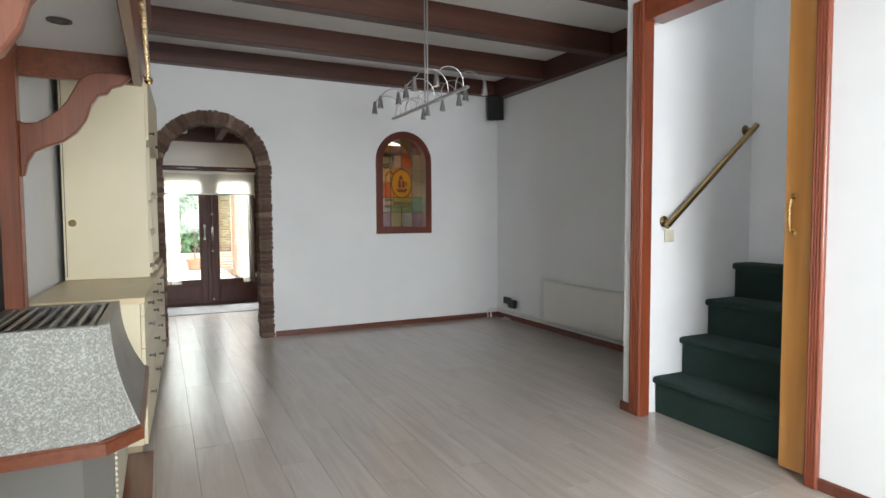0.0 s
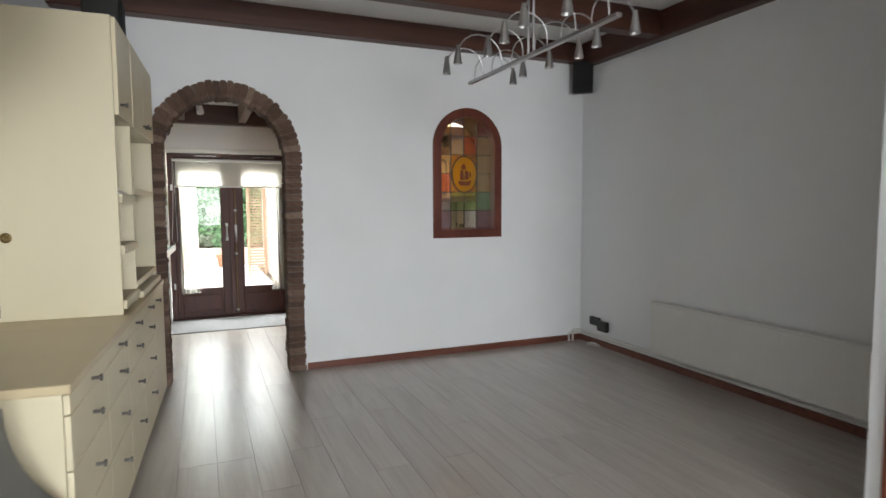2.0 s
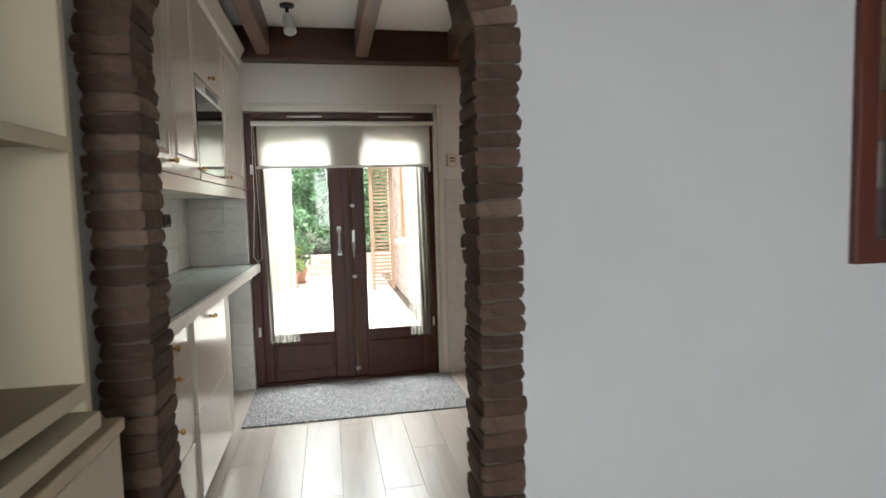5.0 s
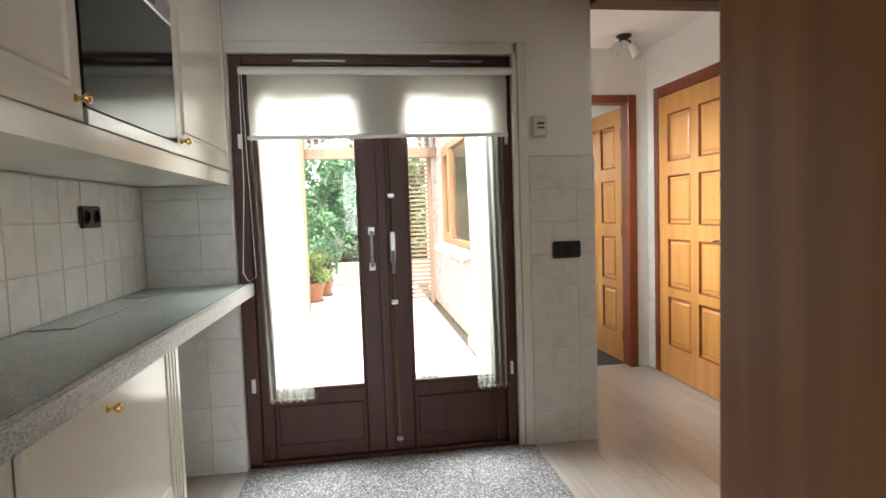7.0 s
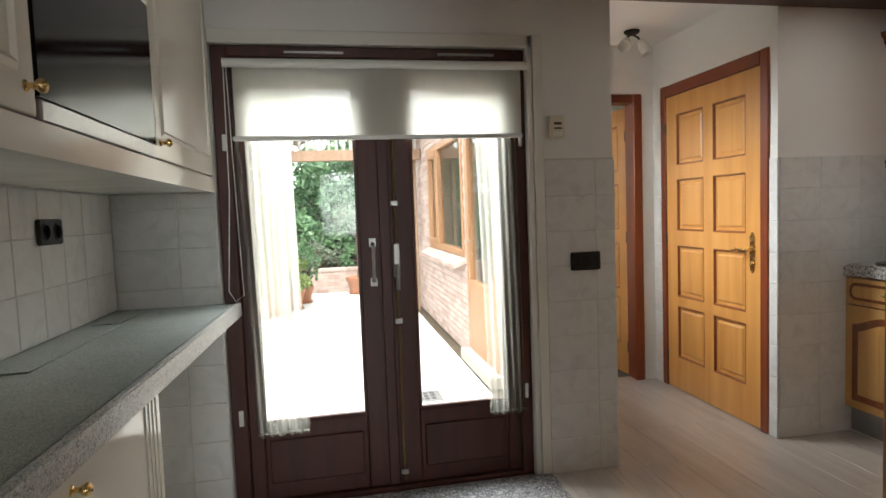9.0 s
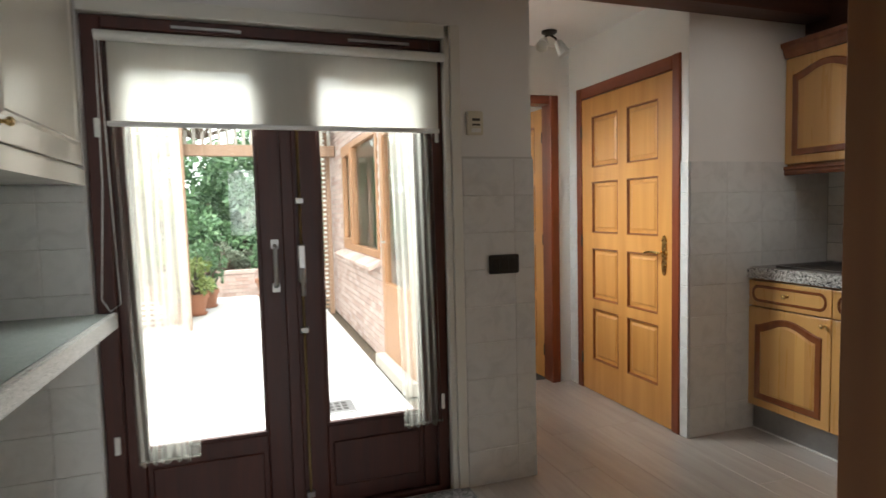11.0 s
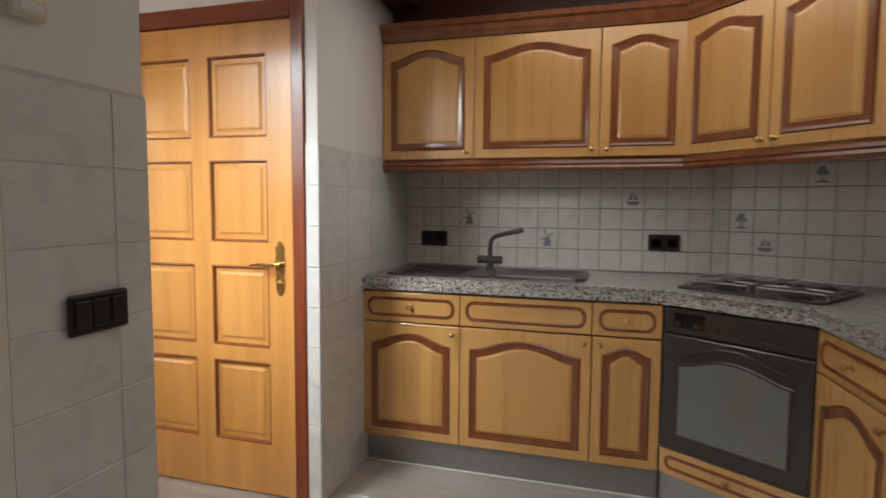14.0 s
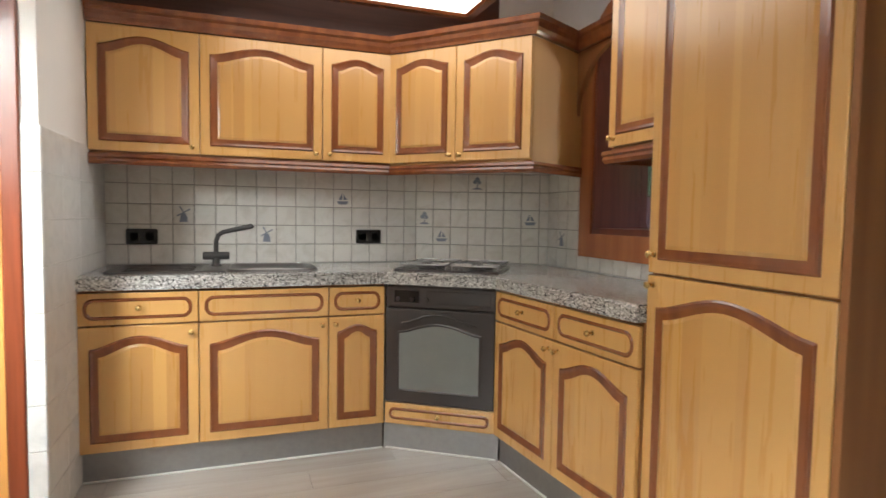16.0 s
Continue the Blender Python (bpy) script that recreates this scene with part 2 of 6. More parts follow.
M_FRAME_WHITE = painted("white_gloss_paint", (0.74, 0.73, 0.67), 0.3, 60, 0.1, 0.08)
M_RAD = painted("radiator_white", (0.76, 0.75, 0.71), 0.35, 60, 0.04, 0.04)
M_FLOOR = make_floor()
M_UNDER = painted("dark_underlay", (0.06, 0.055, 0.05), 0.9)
M_ARCHBRICK = make_brick("dark_brown_brick", [(0, (0.095, 0.056, 0.042)), (0.45, (0.14, 0.088, 0.064)), (0.8, (0.19, 0.125, 0.092)), (1, (0.27, 0.195, 0.15))])
M_MORTAR = painted("grey_brown_mortar", (0.15, 0.12, 0.10), 0.95, 80, 0.5)
M_WALLBRICK = make_wall_brick()
M_GREYMORTAR = painted("pale_mortar", (0.42, 0.38, 0.33), 0.95, 80, 0.4)
M_GRANITE = speckled("grey_granite_laminate", (0.42, 0.41, 0.39), [((0.045, 0.045, 0.048), 0.24), ((0.70, 0.69, 0.66), 0.30), ((0.16, 0.15, 0.145), 0.20)], 130, 0.14)
M_SLATE = speckled("grey_green_worktop", (0.33, 0.375, 0.35), [((0.25, 0.295, 0.28), 0.3), ((0.43, 0.465, 0.44), 0.25)], 300, 0.2)
M_SLATE_EDGE = speckled("pale_speckled_edge", (0.42, 0.43, 0.41), [((0.24, 0.25, 0.24), 0.25), ((0.58, 0.58, 0.56), 0.3)], 220, 0.35)
M_TERRAZZO = speckled("grey_speckled_stone", (0.27, 0.275, 0.25), [((0.40, 0.40, 0.375), 0.34), ((0.21, 0.21, 0.19), 0.22)], 150, 0.7, 0.15)
M_MAT = speckled("grey_loop_pile", (0.20, 0.20, 0.21), [((0.42, 0.42, 0.42), 0.35), ((0.08, 0.08, 0.085), 0.3)], 150, 0.95, 1.0)
M_TILE = make_tile("off_white_tile", (0.70, 0.69, 0.65), (0.60, 0.58, 0.53), 0.3)
M_TILE_BIG = make_tile("marbled_white_tile", (0.68, 0.685, 0.67), (0.585, 0.59, 0.575), 0.28)
M_GROUT = painted("grey_grout", (0.30, 0.295, 0.275), 0.9)
M_GROUT_PALE = painted("pale_grout", (0.58, 0.58, 0.555), 0.9)
M_BLUE = painted("delft_blue_print", (0.19, 0.22, 0.28), 0.3)
M_CARPET = speckled("dark_green_carpet", (0.010, 0.032, 0.026), [((0.018, 0.05, 0.04), 0.35), ((0.006, 0.018, 0.015), 0.3)], 420, 1.0, 1.0)
M_BRASS = metal("brass", (0.68, 0.47, 0.19), 0.26)
M_OLD_BRASS = metal("aged_brass", (0.27, 0.19, 0.085), 0.36)
M_NICKEL = metal("satin_nickel", (0.42, 0.41, 0.39), 0.4)
M_STEEL = metal("brushed_steel", (0.56, 0.56, 0.56), 0.32)
M_DARKSTEEL = metal("dark_grey_steel", (0.16, 0.155, 0.14), 0.42)
M_HEATER = painted("grey_brown_metal_paint", (0.135, 0.13, 0.115), 0.35, 120, 0.05, 0.1)
M_PLINTH = metal("grey_aluminium_strip", (0.42, 0.42, 0.42), 0.5)
M_BLACK = plastic("black_plastic", (0.018, 0.017, 0.016), 0.35)
M_BROWNBLACK = plastic("dark_brown_enamel", (0.05, 0.041, 0.039), 0.22)
M_TAP = plastic("dark_grey_tap_coating", (0.05, 0.048, 0.047), 0.3)
M_SINK = plastic("dark_brown_composite", (0.05, 0.042, 0.038), 0.3)
M_IRON = plastic("dark_iron", (0.05, 0.047, 0.045), 0.45)
M_WHITEPLASTIC = plastic("cream_plastic", (0.68, 0.64, 0.50), 0.4)
M_WHITE = plastic("white_plastic", (0.78, 0.78, 0.75), 0.35)
M_BLACKGLASS = plastic("black_glass", (0.006, 0.006, 0.007), 0.04)
# grey base raised so the colour stands in for reflections on the oven window
M_OVENGLASS = plastic("oven_glass_painted_reflection", (0.19, 0.20, 0.185), 0.06)
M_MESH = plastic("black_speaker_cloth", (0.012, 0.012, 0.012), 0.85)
M_GLASS = see_through("window_glass", (0.97, 0.985, 0.975), gloss=0.02)
M_BLIND = cloth("white_blind_cloth", (0.68, 0.675, 0.61), 0.07, 500, 0.42)
M_CURTAIN = cloth("sheer_white_net", (0.56, 0.555, 0.49), 0.60, 1400)
M_LAMPPANEL = glow("lit_white_panel", (1.0, 0.965, 0.925), 1.45)
M_GLASS_TINTS = {
    "amber": see_through("amber_glass", (0.95, 0.74, 0.36), haze=0.06),
    "gold": see_through("golden_glass", (1.0, 0.76, 0.18), haze=0.35),
    "yellow": see_through("pale_yellow_glass", (0.97, 0.91, 0.68), haze=0.05),
    "red": see_through("red_glass", (0.95, 0.58, 0.44), haze=0.05),
    "rose": see_through("dull_rose_glass", (0.80, 0.58, 0.52), haze=0.05),
    "green": see_through("pale_green_glass", (0.80, 0.90, 0.58), haze=0.05),
    "aqua": see_through("blue_green_glass", (0.68, 0.90, 0.72), haze=0.05),
    "clear": see_through("clear_ripple_glass", (0.95, 0.94, 0.90), haze=0.08, rough=0.08),
    "mauve": see_through("mauve_glass", (0.86, 0.74, 0.80), haze=0.05),
}
M_LEAD = plastic("lead_came", (0.05, 0.045, 0.035), 0.5)
M_SHIP = painted("brown_glass_paint", (0.12, 0.035, 0.015), 0.5)
M_PAVING = speckled("pale_concrete_paving", (0.58, 0.575, 0.56), [((0.50, 0.495, 0.48), 0.3), ((0.66, 0.655, 0.64), 0.3)], 60, 0.9, 0.2)
M_SOIL = painted("garden_soil", (0.10, 0.075, 0.05), 0.95, 40, 0.6)
M_TERRACOTTA = painted("terracotta", (0.42, 0.19, 0.11), 0.8, 60, 0.3, 0.2)
M_SLATWOOD = wood("weathered_fence_wood", (0.20, 0.12, 0.075), (0.34, 0.23, 0.16), "X", 0.8)
M_POSTWOOD = wood("weathered_post_wood", (0.20, 0.12, 0.075), (0.34, 0.23, 0.16), "Z", 0.8)
M_WINWOOD = wood("orange_stained_window_wood", (0.30, 0.15, 0.075), (0.42, 0.23, 0.12), "Z", 0.45)
M_BARK = painted("grey_bark", (0.14, 0.11, 0.085), 0.9, 40, 0.6)
M_LEAF = make_leaf("shrub_leaf", (0.08, 0.17, 0.085), (0.18, 0.31, 0.15))
M_LEAF_PALE = make_leaf("pale_leaf", (0.16, 0.24, 0.06), (0.32, 0.38, 0.13))
M_LEAF_GREY = make_leaf("grey_green_leaf", (0.16, 0.2, 0.14), (0.26, 0.3, 0.22))
M_FENCE = painted("grey_fence_paint", (0.38, 0.36, 0.32), 0.8)
M_OLDFENCE = wood("old_brown_fence_boards", (0.16, 0.13, 0.10), (0.28, 0.23, 0.18), "Z", 0.9)

# ---- building helpers ----


def link(name, bm, mat, smooth=False):
    me = bpy.data.meshes.new(name)
    bmesh.ops.recalc_face_normals(bm, faces=bm.faces)
    bm.to_mesh(me)
    bm.free()
    me.materials.append(mat)
    if smooth:
        me.shade_smooth()
        me.set_sharp_from_angle(angle=radians(35))
    return new(name, me)


def part(name, bm, mat, parent, label="", smooth=False):
    """One mesh object under a thing or a part, in the parent's own frame."""
    ob = link(name, bm, mat, smooth)
    ob.parent = parent
    return tagged(ob, label) if label else ob


def thing(name, label, category, m=None, group=""):
    ob = new(name)
    ob.empty_display_size = 0.1
    ob.matrix_world = m if m is not None else Matrix()
    return tagged(ob, label, category, group)


def solid(name, bm, mat, label, category, m=None, group="", kind="", smooth=False):
    ob = link(name, bm, mat, smooth)
    if m is not None:
        ob.matrix_world = m
    return tagged(ob, label, category, group, kind)


def setting(name, bm, mat, label=""):
    return tagged(link(name, bm, mat), label or name.replace("_", " "), kind="structure")


def box(x0, x1, y0, y1, z0, z1, bevel=0.0, bm=None, seg=1):
    own = bmesh.new()
    v = [own.verts.new((x, y, z)) for z in (z0, z1) for y in (y0, y1) for x in (x0, x1)]
    for q in ((0, 2, 3, 1), (4, 5, 7, 6), (0, 1, 5, 4), (2, 6, 7, 3), (0, 4, 6, 2), (1, 3, 7, 5)):
        own.faces.new([v[i] for i in q])
    if bevel:
        bmesh.ops.bevel(own, geom=own.edges[:], offset=bevel, segments=seg, affect="EDGES", profile=0.5)
    return own if bm is None else join(bm, own)


def join(bm, own, m=None):
    me = bpy.data.meshes.new("tmp")
    own.to_mesh(me)
    own.free()
    if m is not None:
        me.transform(m)
    bm.from_mesh(me)
    bpy.data.meshes.remove(me)
    return bm


def boxes(*rows, bevel=0.0):
    bm = bmesh.new()
    for r in rows:
        box(*r, bevel=bevel, bm=bm)
    return bm


def prism(outline, z0, z1, bevel=0.0, m=None):
    """A flat outline of (x, y) raised from z0 to z1."""
    bm = bmesh.new()
    lo = [bm.verts.new((x, y, z0)) for x, y in outline]
    hi = [bm.verts.new((x, y, z1)) for x, y in outline]
    bm.faces.new(lo[::-1])
    top = bm.faces.new(hi)
    for i in range(len(lo)):
        j = (i + 1) % len(lo)
        bm.faces.new((lo[i], lo[j], hi[j], hi[i]))
    if bevel:
        bmesh.ops.bevel(bm, geom=list(top.edges), offset=bevel, segments=2, affect="EDGES")
    if m is not None:
        bmesh.ops.transform(bm, matrix=m, verts=bm.verts)
    return bm


STAND = Matrix(((1, 0, 0, 0), (0, 0, 1, 0), (0, 1, 0, 0), (0, 0, 0, 1)))  # (x, y, z) to (x, z, y): an outline set upright


def loops(*rings, cap_first=False, cap_last=False, closed=True):
    """Skin between rings of equal length."""
    bm = bmesh.new()
    vs = [[bm.verts.new(p) for p in r] for r in rings]
    n = len(vs[0])
    for a, b in zip(vs, vs[1:]):
        for i in range(n if closed else n - 1):
            bm.faces.new((a[i], a[(i + 1) % n], b[(i + 1) % n], b[i]))
    if cap_first:
        bm.faces.new(vs[0])
    if cap_last:
        bm.faces.new(vs[-1])
    return bm


def lathe(profile, seg=16, m=None):
    """A profile of (radius, height) turned about z."""
    rings = [[(r * math.cos(2 * math.pi * i / seg), r * math.sin(2 * math.pi * i / seg), z) for i in range(seg)] for r, z in profile]
    bm = loops(*rings, cap_first=profile[0][0] > 1e-6, cap_last=profile[-1][0] > 1e-6)
    bmesh.ops.remove_doubles(bm, verts=bm.verts, dist=1e-6)
    if m is not None:
        bmesh.ops.transform(bm, matrix=m, verts=bm.verts)
    return bm


def tube(points, radius, seg=8, bm=None):
    """A round bar along points; radius may be one number or one for each point."""
    pts = [Vector(p) for p in points]
    rad = radius if isinstance(radius, (list, tuple)) else [radius] * len(pts)
    rings = []
    side = None
    for i, p in enumerate(pts):
        d = (pts[min(i + 1, len(pts) - 1)] - pts[max(i - 1, 0)]).normalized()
        if side is None:
            side = d.orthogonal().normalized()
        side = (side - d * side.dot(d)).normalized()
        up = d.cross(side)
        rings.append([p + rad[i] * (side * math.cos(2 * math.pi * k / seg) + up * math.sin(2 * math.pi * k / seg)) for k in range(seg)])
    own = loops(*rings, cap_first=True, cap_last=True)
    return own if bm is None else join(bm, own)


def sweep(path, profile, closed=False):
    """A moulding: the profile of (outward, z) along a plan path of (x, y), mitred; outward is to the right of the way."""
    n = len(path)
    p = [Vector(q) for q in path]
    rings = []
    for i in range(n):
        a = (p[i] - p[i - 1]).normalized() if i or closed else None
        b = (p[(i + 1) % n] - p[i]).normalized() if i < n - 1 or closed else None
        a, b = a or b, b or a
        na, nb = Vector((a.y, -a.x)), Vector((b.y, -b.x))
        k = (na + nb) / (1 + na.dot(nb))
        rings.append([(p[i].x + k.x * o, p[i].y + k.y * o, z) for o, z in profile])
    if closed:
        rings.append(rings[0])
    return loops(*rings, cap_first=not closed, cap_last=not closed)


def arch_pts(w, spring, seg=20, x0=0.0, z0=0.0):
    """An outline (x, z) with a round head: the left foot first, round to the right foot."""
    r = w / 2
    return [(x0 - r, z0)] + [(x0 - r * math.cos(math.pi * i / seg), spring + r * math.sin(math.pi * i / seg)) for i in range(seg + 1)] + [(x0 + r, z0)]


def turn_to(p, d):
    """The pose that carries local z onto the way d, at p."""
    return Matrix.Translation(p) @ Vector((0, 0, 1)).rotation_difference(Vector(d)).to_matrix().to_4x4()

# ---- large structure ----
CX, SPRING, R_OUT, R_IN = 0.300, 1.780, 0.585, 0.443  # the brick arch
YA, YB, YK = 6.09, 6.27, 6.45  # the wall between living room and kitchen, doubled behind the kitchen run
WX, WSPRING = 2.403, 1.930  # the leaded window in that wall


def opening_head(cx, r, spring, top, y0, y1, seg=24):
    arc = [(cx - r * math.cos(math.pi * i / seg), spring + r * math.sin(math.pi * i / seg)) for i in range(seg + 1)]
    return prism(arc + [(cx + r, top), (cx - r, top)], y0, y1, m=STAND)


bm = boxes((-0.95, CX - 0.55, YA, YB, 0, 3.0), (CX + 0.55, 1.70, YA, YB, 0, 3.0), (1.70, WX - 0.29, YA, YK, 0, 3.0), (WX - 0.29, WX + 0.29, YA, YK, 0, 1.14), (WX + 0.29, 3.85, YA, YK, 0, 3.0))
join(bm, opening_head(CX, 0.55, SPRING, 3.0, YA, YB))
join(bm, opening_head(WX, 0.29, WSPRING, 3.0, YA, YK))
wall_arch = setting("wall_arch", bm, M_PLASTER, "white plastered wall with a brick arch and a leaded window")
setting("wall_west", box(-0.95, -0.82, -2.5, YA, 0, 3.0), M_PLASTER, "white plastered living room wall behind cream cabinets")
wall_kitchen_west = setting("wall_kitchen_west", box(-0.80, -0.68, YB, 8.95, 0, 2.7), M_WALL, "white kitchen wall, tiled above the worktop")
setting("wall_east", box(3.69, 3.85, 2.62, YA, 0, 3.0), M_PLASTER, "white plastered living room wall above a radiator")
wall_kitchen_east = setting("wall_kitchen_east", box(3.56, 3.70, YK, 9.0, 0, 2.7), M_WALL, "white kitchen wall behind the sink")
wall_kitchen_corner = setting("wall_kitchen_corner", prism([(3.195, 6.45), (3.56, 6.45), (3.56, 7.18)], 0, 2.6), M_WALL, "slanting corner wall behind the hob")
bm = boxes((2.524, 2.65, -2.5, 1.40, 0, 2.95), (2.524, 2.65, 1.40, 2.494, 2.47, 2.95), (2.524, 3.69, 2.494, 2.62, 0, 4.7))
setting("wall_stairs", bm, M_PLASTER, "white stuccoed partition wall with the stair opening")
bm = boxes((3.57, 3.69, 0.2, 2.494, 0, 4.7), (2.65, 3.69, 0.1, 0.2, 0, 4.7), (2.524, 2.65, 0.1, 2.494, 2.95, 4.7))
setting("wall_stairwell", bm, M_PLASTER, "white plastered stairwell walls")
setting("ceiling_stairwell", box(2.5, 3.8, 0.05, 2.65, 4.7, 4.8), M_CEIL, "white stairwell ceiling")
bm = boxes((-0.95, -0.1, -2.5, -2.4, 0, 3.0), (2.5, 3.85, -2.5, -2.4, 0, 3.0), (-0.1, 2.5, -2.5, -2.4, 0, 0.75), (-0.1, 2.5, -2.5, -2.4, 2.35, 3.0), (3.69, 3.85, -2.4, 0.1, 0, 3.0))
setting("wall_south", bm, M_PLASTER, "white plastered front wall with a wide window")
bm = boxes((-0.95, 2.65, -2.5, YA, 2.95, 3.05), (2.65, 3.85, 2.494, YA, 2.95, 3.05), (2.65, 3.85, -2.5, 0.2, 2.95, 3.05))
setting("ceiling", bm, M_CEIL, "white living room ceiling")
setting("ceiling_kitchen", box(-0.8, 3.7, YB, 8.95, 2.6, 2.7), M_CEIL, "white kitchen ceiling between beams")
setting("ceiling_corridor", box(1.4, 3.75, 8.95, 15.1, 2.42, 2.52), M_CEIL, "white corridor ceiling")
bm = boxes((-0.8, -0.262, 8.82, 8.95, 0, 2.6), (-0.262, 1.205, 8.82, 8.95, 2.092, 2.6), (1.205, 1.555, 8.82, 8.95, 0, 2.6))
wall_north = setting("wall_north", bm, M_WALL, "white kitchen wall round the garden doors")
bm = boxes((2.53, 3.70, 8.89, 8.972, 0, 2.6), (2.53, 2.65, 8.972, 9.945, 2.045, 2.6), (2.53, 2.65, 9.945, 15.0, 0, 2.6), (2.65, 3.7, 8.972, 9.06, 0, 2.6))
wall_pier = setting("wall_pier", bm, M_WALL, "white wall, tiled at the lower half, beside the pine door")
bm = boxes((1.555, 1.62, 10.07, 10.17, 0, 2.42), (2.412, 2.53, 10.07, 10.17, 0, 2.42), (1.62, 2.412, 10.07, 10.17, 2.05, 2.42))
setting("wall_corridor_end", bm, M_WALL, "white corridor end wall with a door opening")
bm = boxes((2.65, 3.7, 9.9, 9.98, 0, 2.42), (1.4, 2.65, 15.0, 15.1, 0, 2.42), (3.6, 3.7, 9.0, 9.9, 0, 2.42))
setting("wall_back_rooms", bm, M_WALL, "plain white walls of the back rooms")
setting("wall_annex", boxes((1.475, 1.555, 8.95, 9.15, 0, 2.42), (1.475, 1.555, 9.15, 10.02, 2.2, 2.42), (1.475, 1.555, 9.15, 10.02, 0, 1.35), (1.475, 1.555, 10.02, 10.5, 0, 2.42), (1.475, 1.555, 10.5, 11.5, 2.05, 2.42), (1.475, 1.555, 11.5, 11.62, 0, 2.42), (1.475, 1.555, 11.62, 13.55, 0, 0.86), (1.475, 1.555, 11.62, 13.55, 2.06, 2.42), (1.475, 1.555, 13.55, 15.1, 0, 2.42)), M_WALL, "inner leaf of the annex wall")
floor = setting("floor", boxes((-0.95, 3.85, -2.5, 8.95, -0.1, -0.009), (1.475, 3.75, 8.95, 15.1, -0.1, -0.009)), M_UNDER, "grey oak laminate floor laid in long planks")
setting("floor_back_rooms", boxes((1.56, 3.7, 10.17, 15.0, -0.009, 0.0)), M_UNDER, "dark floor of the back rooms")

# ceiling beams of the living room, along x, and the wall plates
for k, y in enumerate((-1.13, -0.10, 0.93, 1.96, 3.00, 4.03, 5.06)):
    x1 = 2.52 if y < 2.5 else 3.58
    solid("ceiling_beam", box(-0.82, x1, y - 0.13, y, 2.755, 2.95, 0.006), M_BEAM, "dark red-brown stained ceiling beam", "beam", group="living room beams")
solid("ceiling_beam", box(-0.82, 3.58, 5.96, 6.088, 2.775, 2.95, 0.006), M_BEAM, "dark red-brown beam along the arch wall", "beam", group="living room beams")
solid("wall_plate", box(3.58, 3.688, 2.622, 6.088, 2.735, 2.95, 0.006), M_BEAM_Y, "dark red-brown wall plate above the radiator wall", "beam")
# kitchen beams, along y
solid("wall_plate", box(-0.679, 1.556, 8.69, 8.818, 2.375, 2.6, 0.006), M_BEAM, "dark wall plate above the garden doors", "beam")
solid("wall_plate", box(1.558, 3.34, 8.73, 8.885, 2.285, 2.6, 0.006), M_BEAM, "dark beam over the corridor opening", "beam")
solid("wall_plate", box(3.34, 3.555, 6.46, 8.885, 2.17, 2.6, 0.006), M_BEAM_Y, "dark beam above the wall cabinets", "beam")
for x in (-0.08, 0.60, 1.28, 2.00, 2.70):
    solid("ceiling_beam", box(x - 0.045, x + 0.045, 6.275 if x < 1.7 else 6.455, 8.688 if x < 1.5 else 8.728, 2.40, 2.6, 0.006), M_KBEAM, "brown stained kitchen ceiling beam", "beam", group="kitchen beams")

# skirting boards and corner trims
SKIRTS = [((0.90, 6.09), (3.69, 6.09)), ((3.69, 6.09), (3.69, 2.62)), ((2.524, 1.362), (2.524, -2.4))]
for a, b in SKIRTS:
    setting("baseboard", sweep([a, b], [(0, 0), (0.014, 0), (0.014, 0.048), (0.008, 0.058), (0, 0.058)]), M_SKIRT, "brown wooden skirting board")
setting("baseboard", boxes((2.510, 2.524, 2.56, 2.634, 0, 0.058), (2.510, 3.69, 2.62, 2.634, 0, 0.058)), M_SKIRT, "brown wooden skirting board")


# ---- tiles ----
TILE_MESH = {}


def tile_field(parent, origin, u, v, width, height, tw, th, mat, keep=None, gap=0.004, depth=0.007, offset=(0.0, 0.0)):
    """Tiles on a wall: u along, v up, the face to u x v. Rows run up from the origin. Returns them by column and row."""
    u, v = Vector(u).normalized(), Vector(v).normalized()
    n = u.cross(v)
    turn = Matrix((u, v, n)).transposed().to_4x4()
    made = {}
    cuts = lambda full, step, off: [0.0] + [s for s in np.arange(off if off > 1e-6 else step, full - 1e-6, step)] + [full]  # noqa: E731
    cu, cv = cuts(width, tw, offset[0]), cuts(height, th, offset[1])
    for i, (a, b) in enumerate(zip(cu, cu[1:])):
        for j, (c, d) in enumerate(zip(cv, cv[1:])):
            if b - a < 0.012 or d - c < 0.012 or (keep and not keep((a + b) / 2, (c + d) / 2)):
                continue
            key = (round(b - a, 3), round(d - c, 3), mat.name)
            if key not in TILE_MESH:
                w, h = (b - a - gap) / 2, (d - c - gap) / 2
                e = 0.0025
                t = loops([(-w, -h, 0), (w, -h, 0), (w, h, 0), (-w, h, 0)], [(-w, -h, depth - e), (w, -h, depth - e), (w, h, depth - e), (-w, h, depth - e)],
                          [(e - w, e - h, depth), (w - e, e - h, depth), (w - e, h - e, depth), (e - w, h - e, depth)], cap_last=True)
                bmesh.ops.recalc_face_normals(t, faces=t.faces)
                me = bpy.data.meshes.new("tile")
                t.to_mesh(me)
                t.free()
                me.materials.append(mat)
                TILE_MESH[key] = me
            ob = new("tile", TILE_MESH[key])
            ob.parent = parent
            ob.matrix_world = Matrix.Translation(Vector(origin) + u * (a + b) / 2 + v * (c + d) / 2) @ turn
            made[i, j] = ob
    return made


def grout(parent, x0, x1, y0, y1, z0, z1, mat):
    part("grout", box(x0, x1, y0, y1, z0, z1), mat, parent)


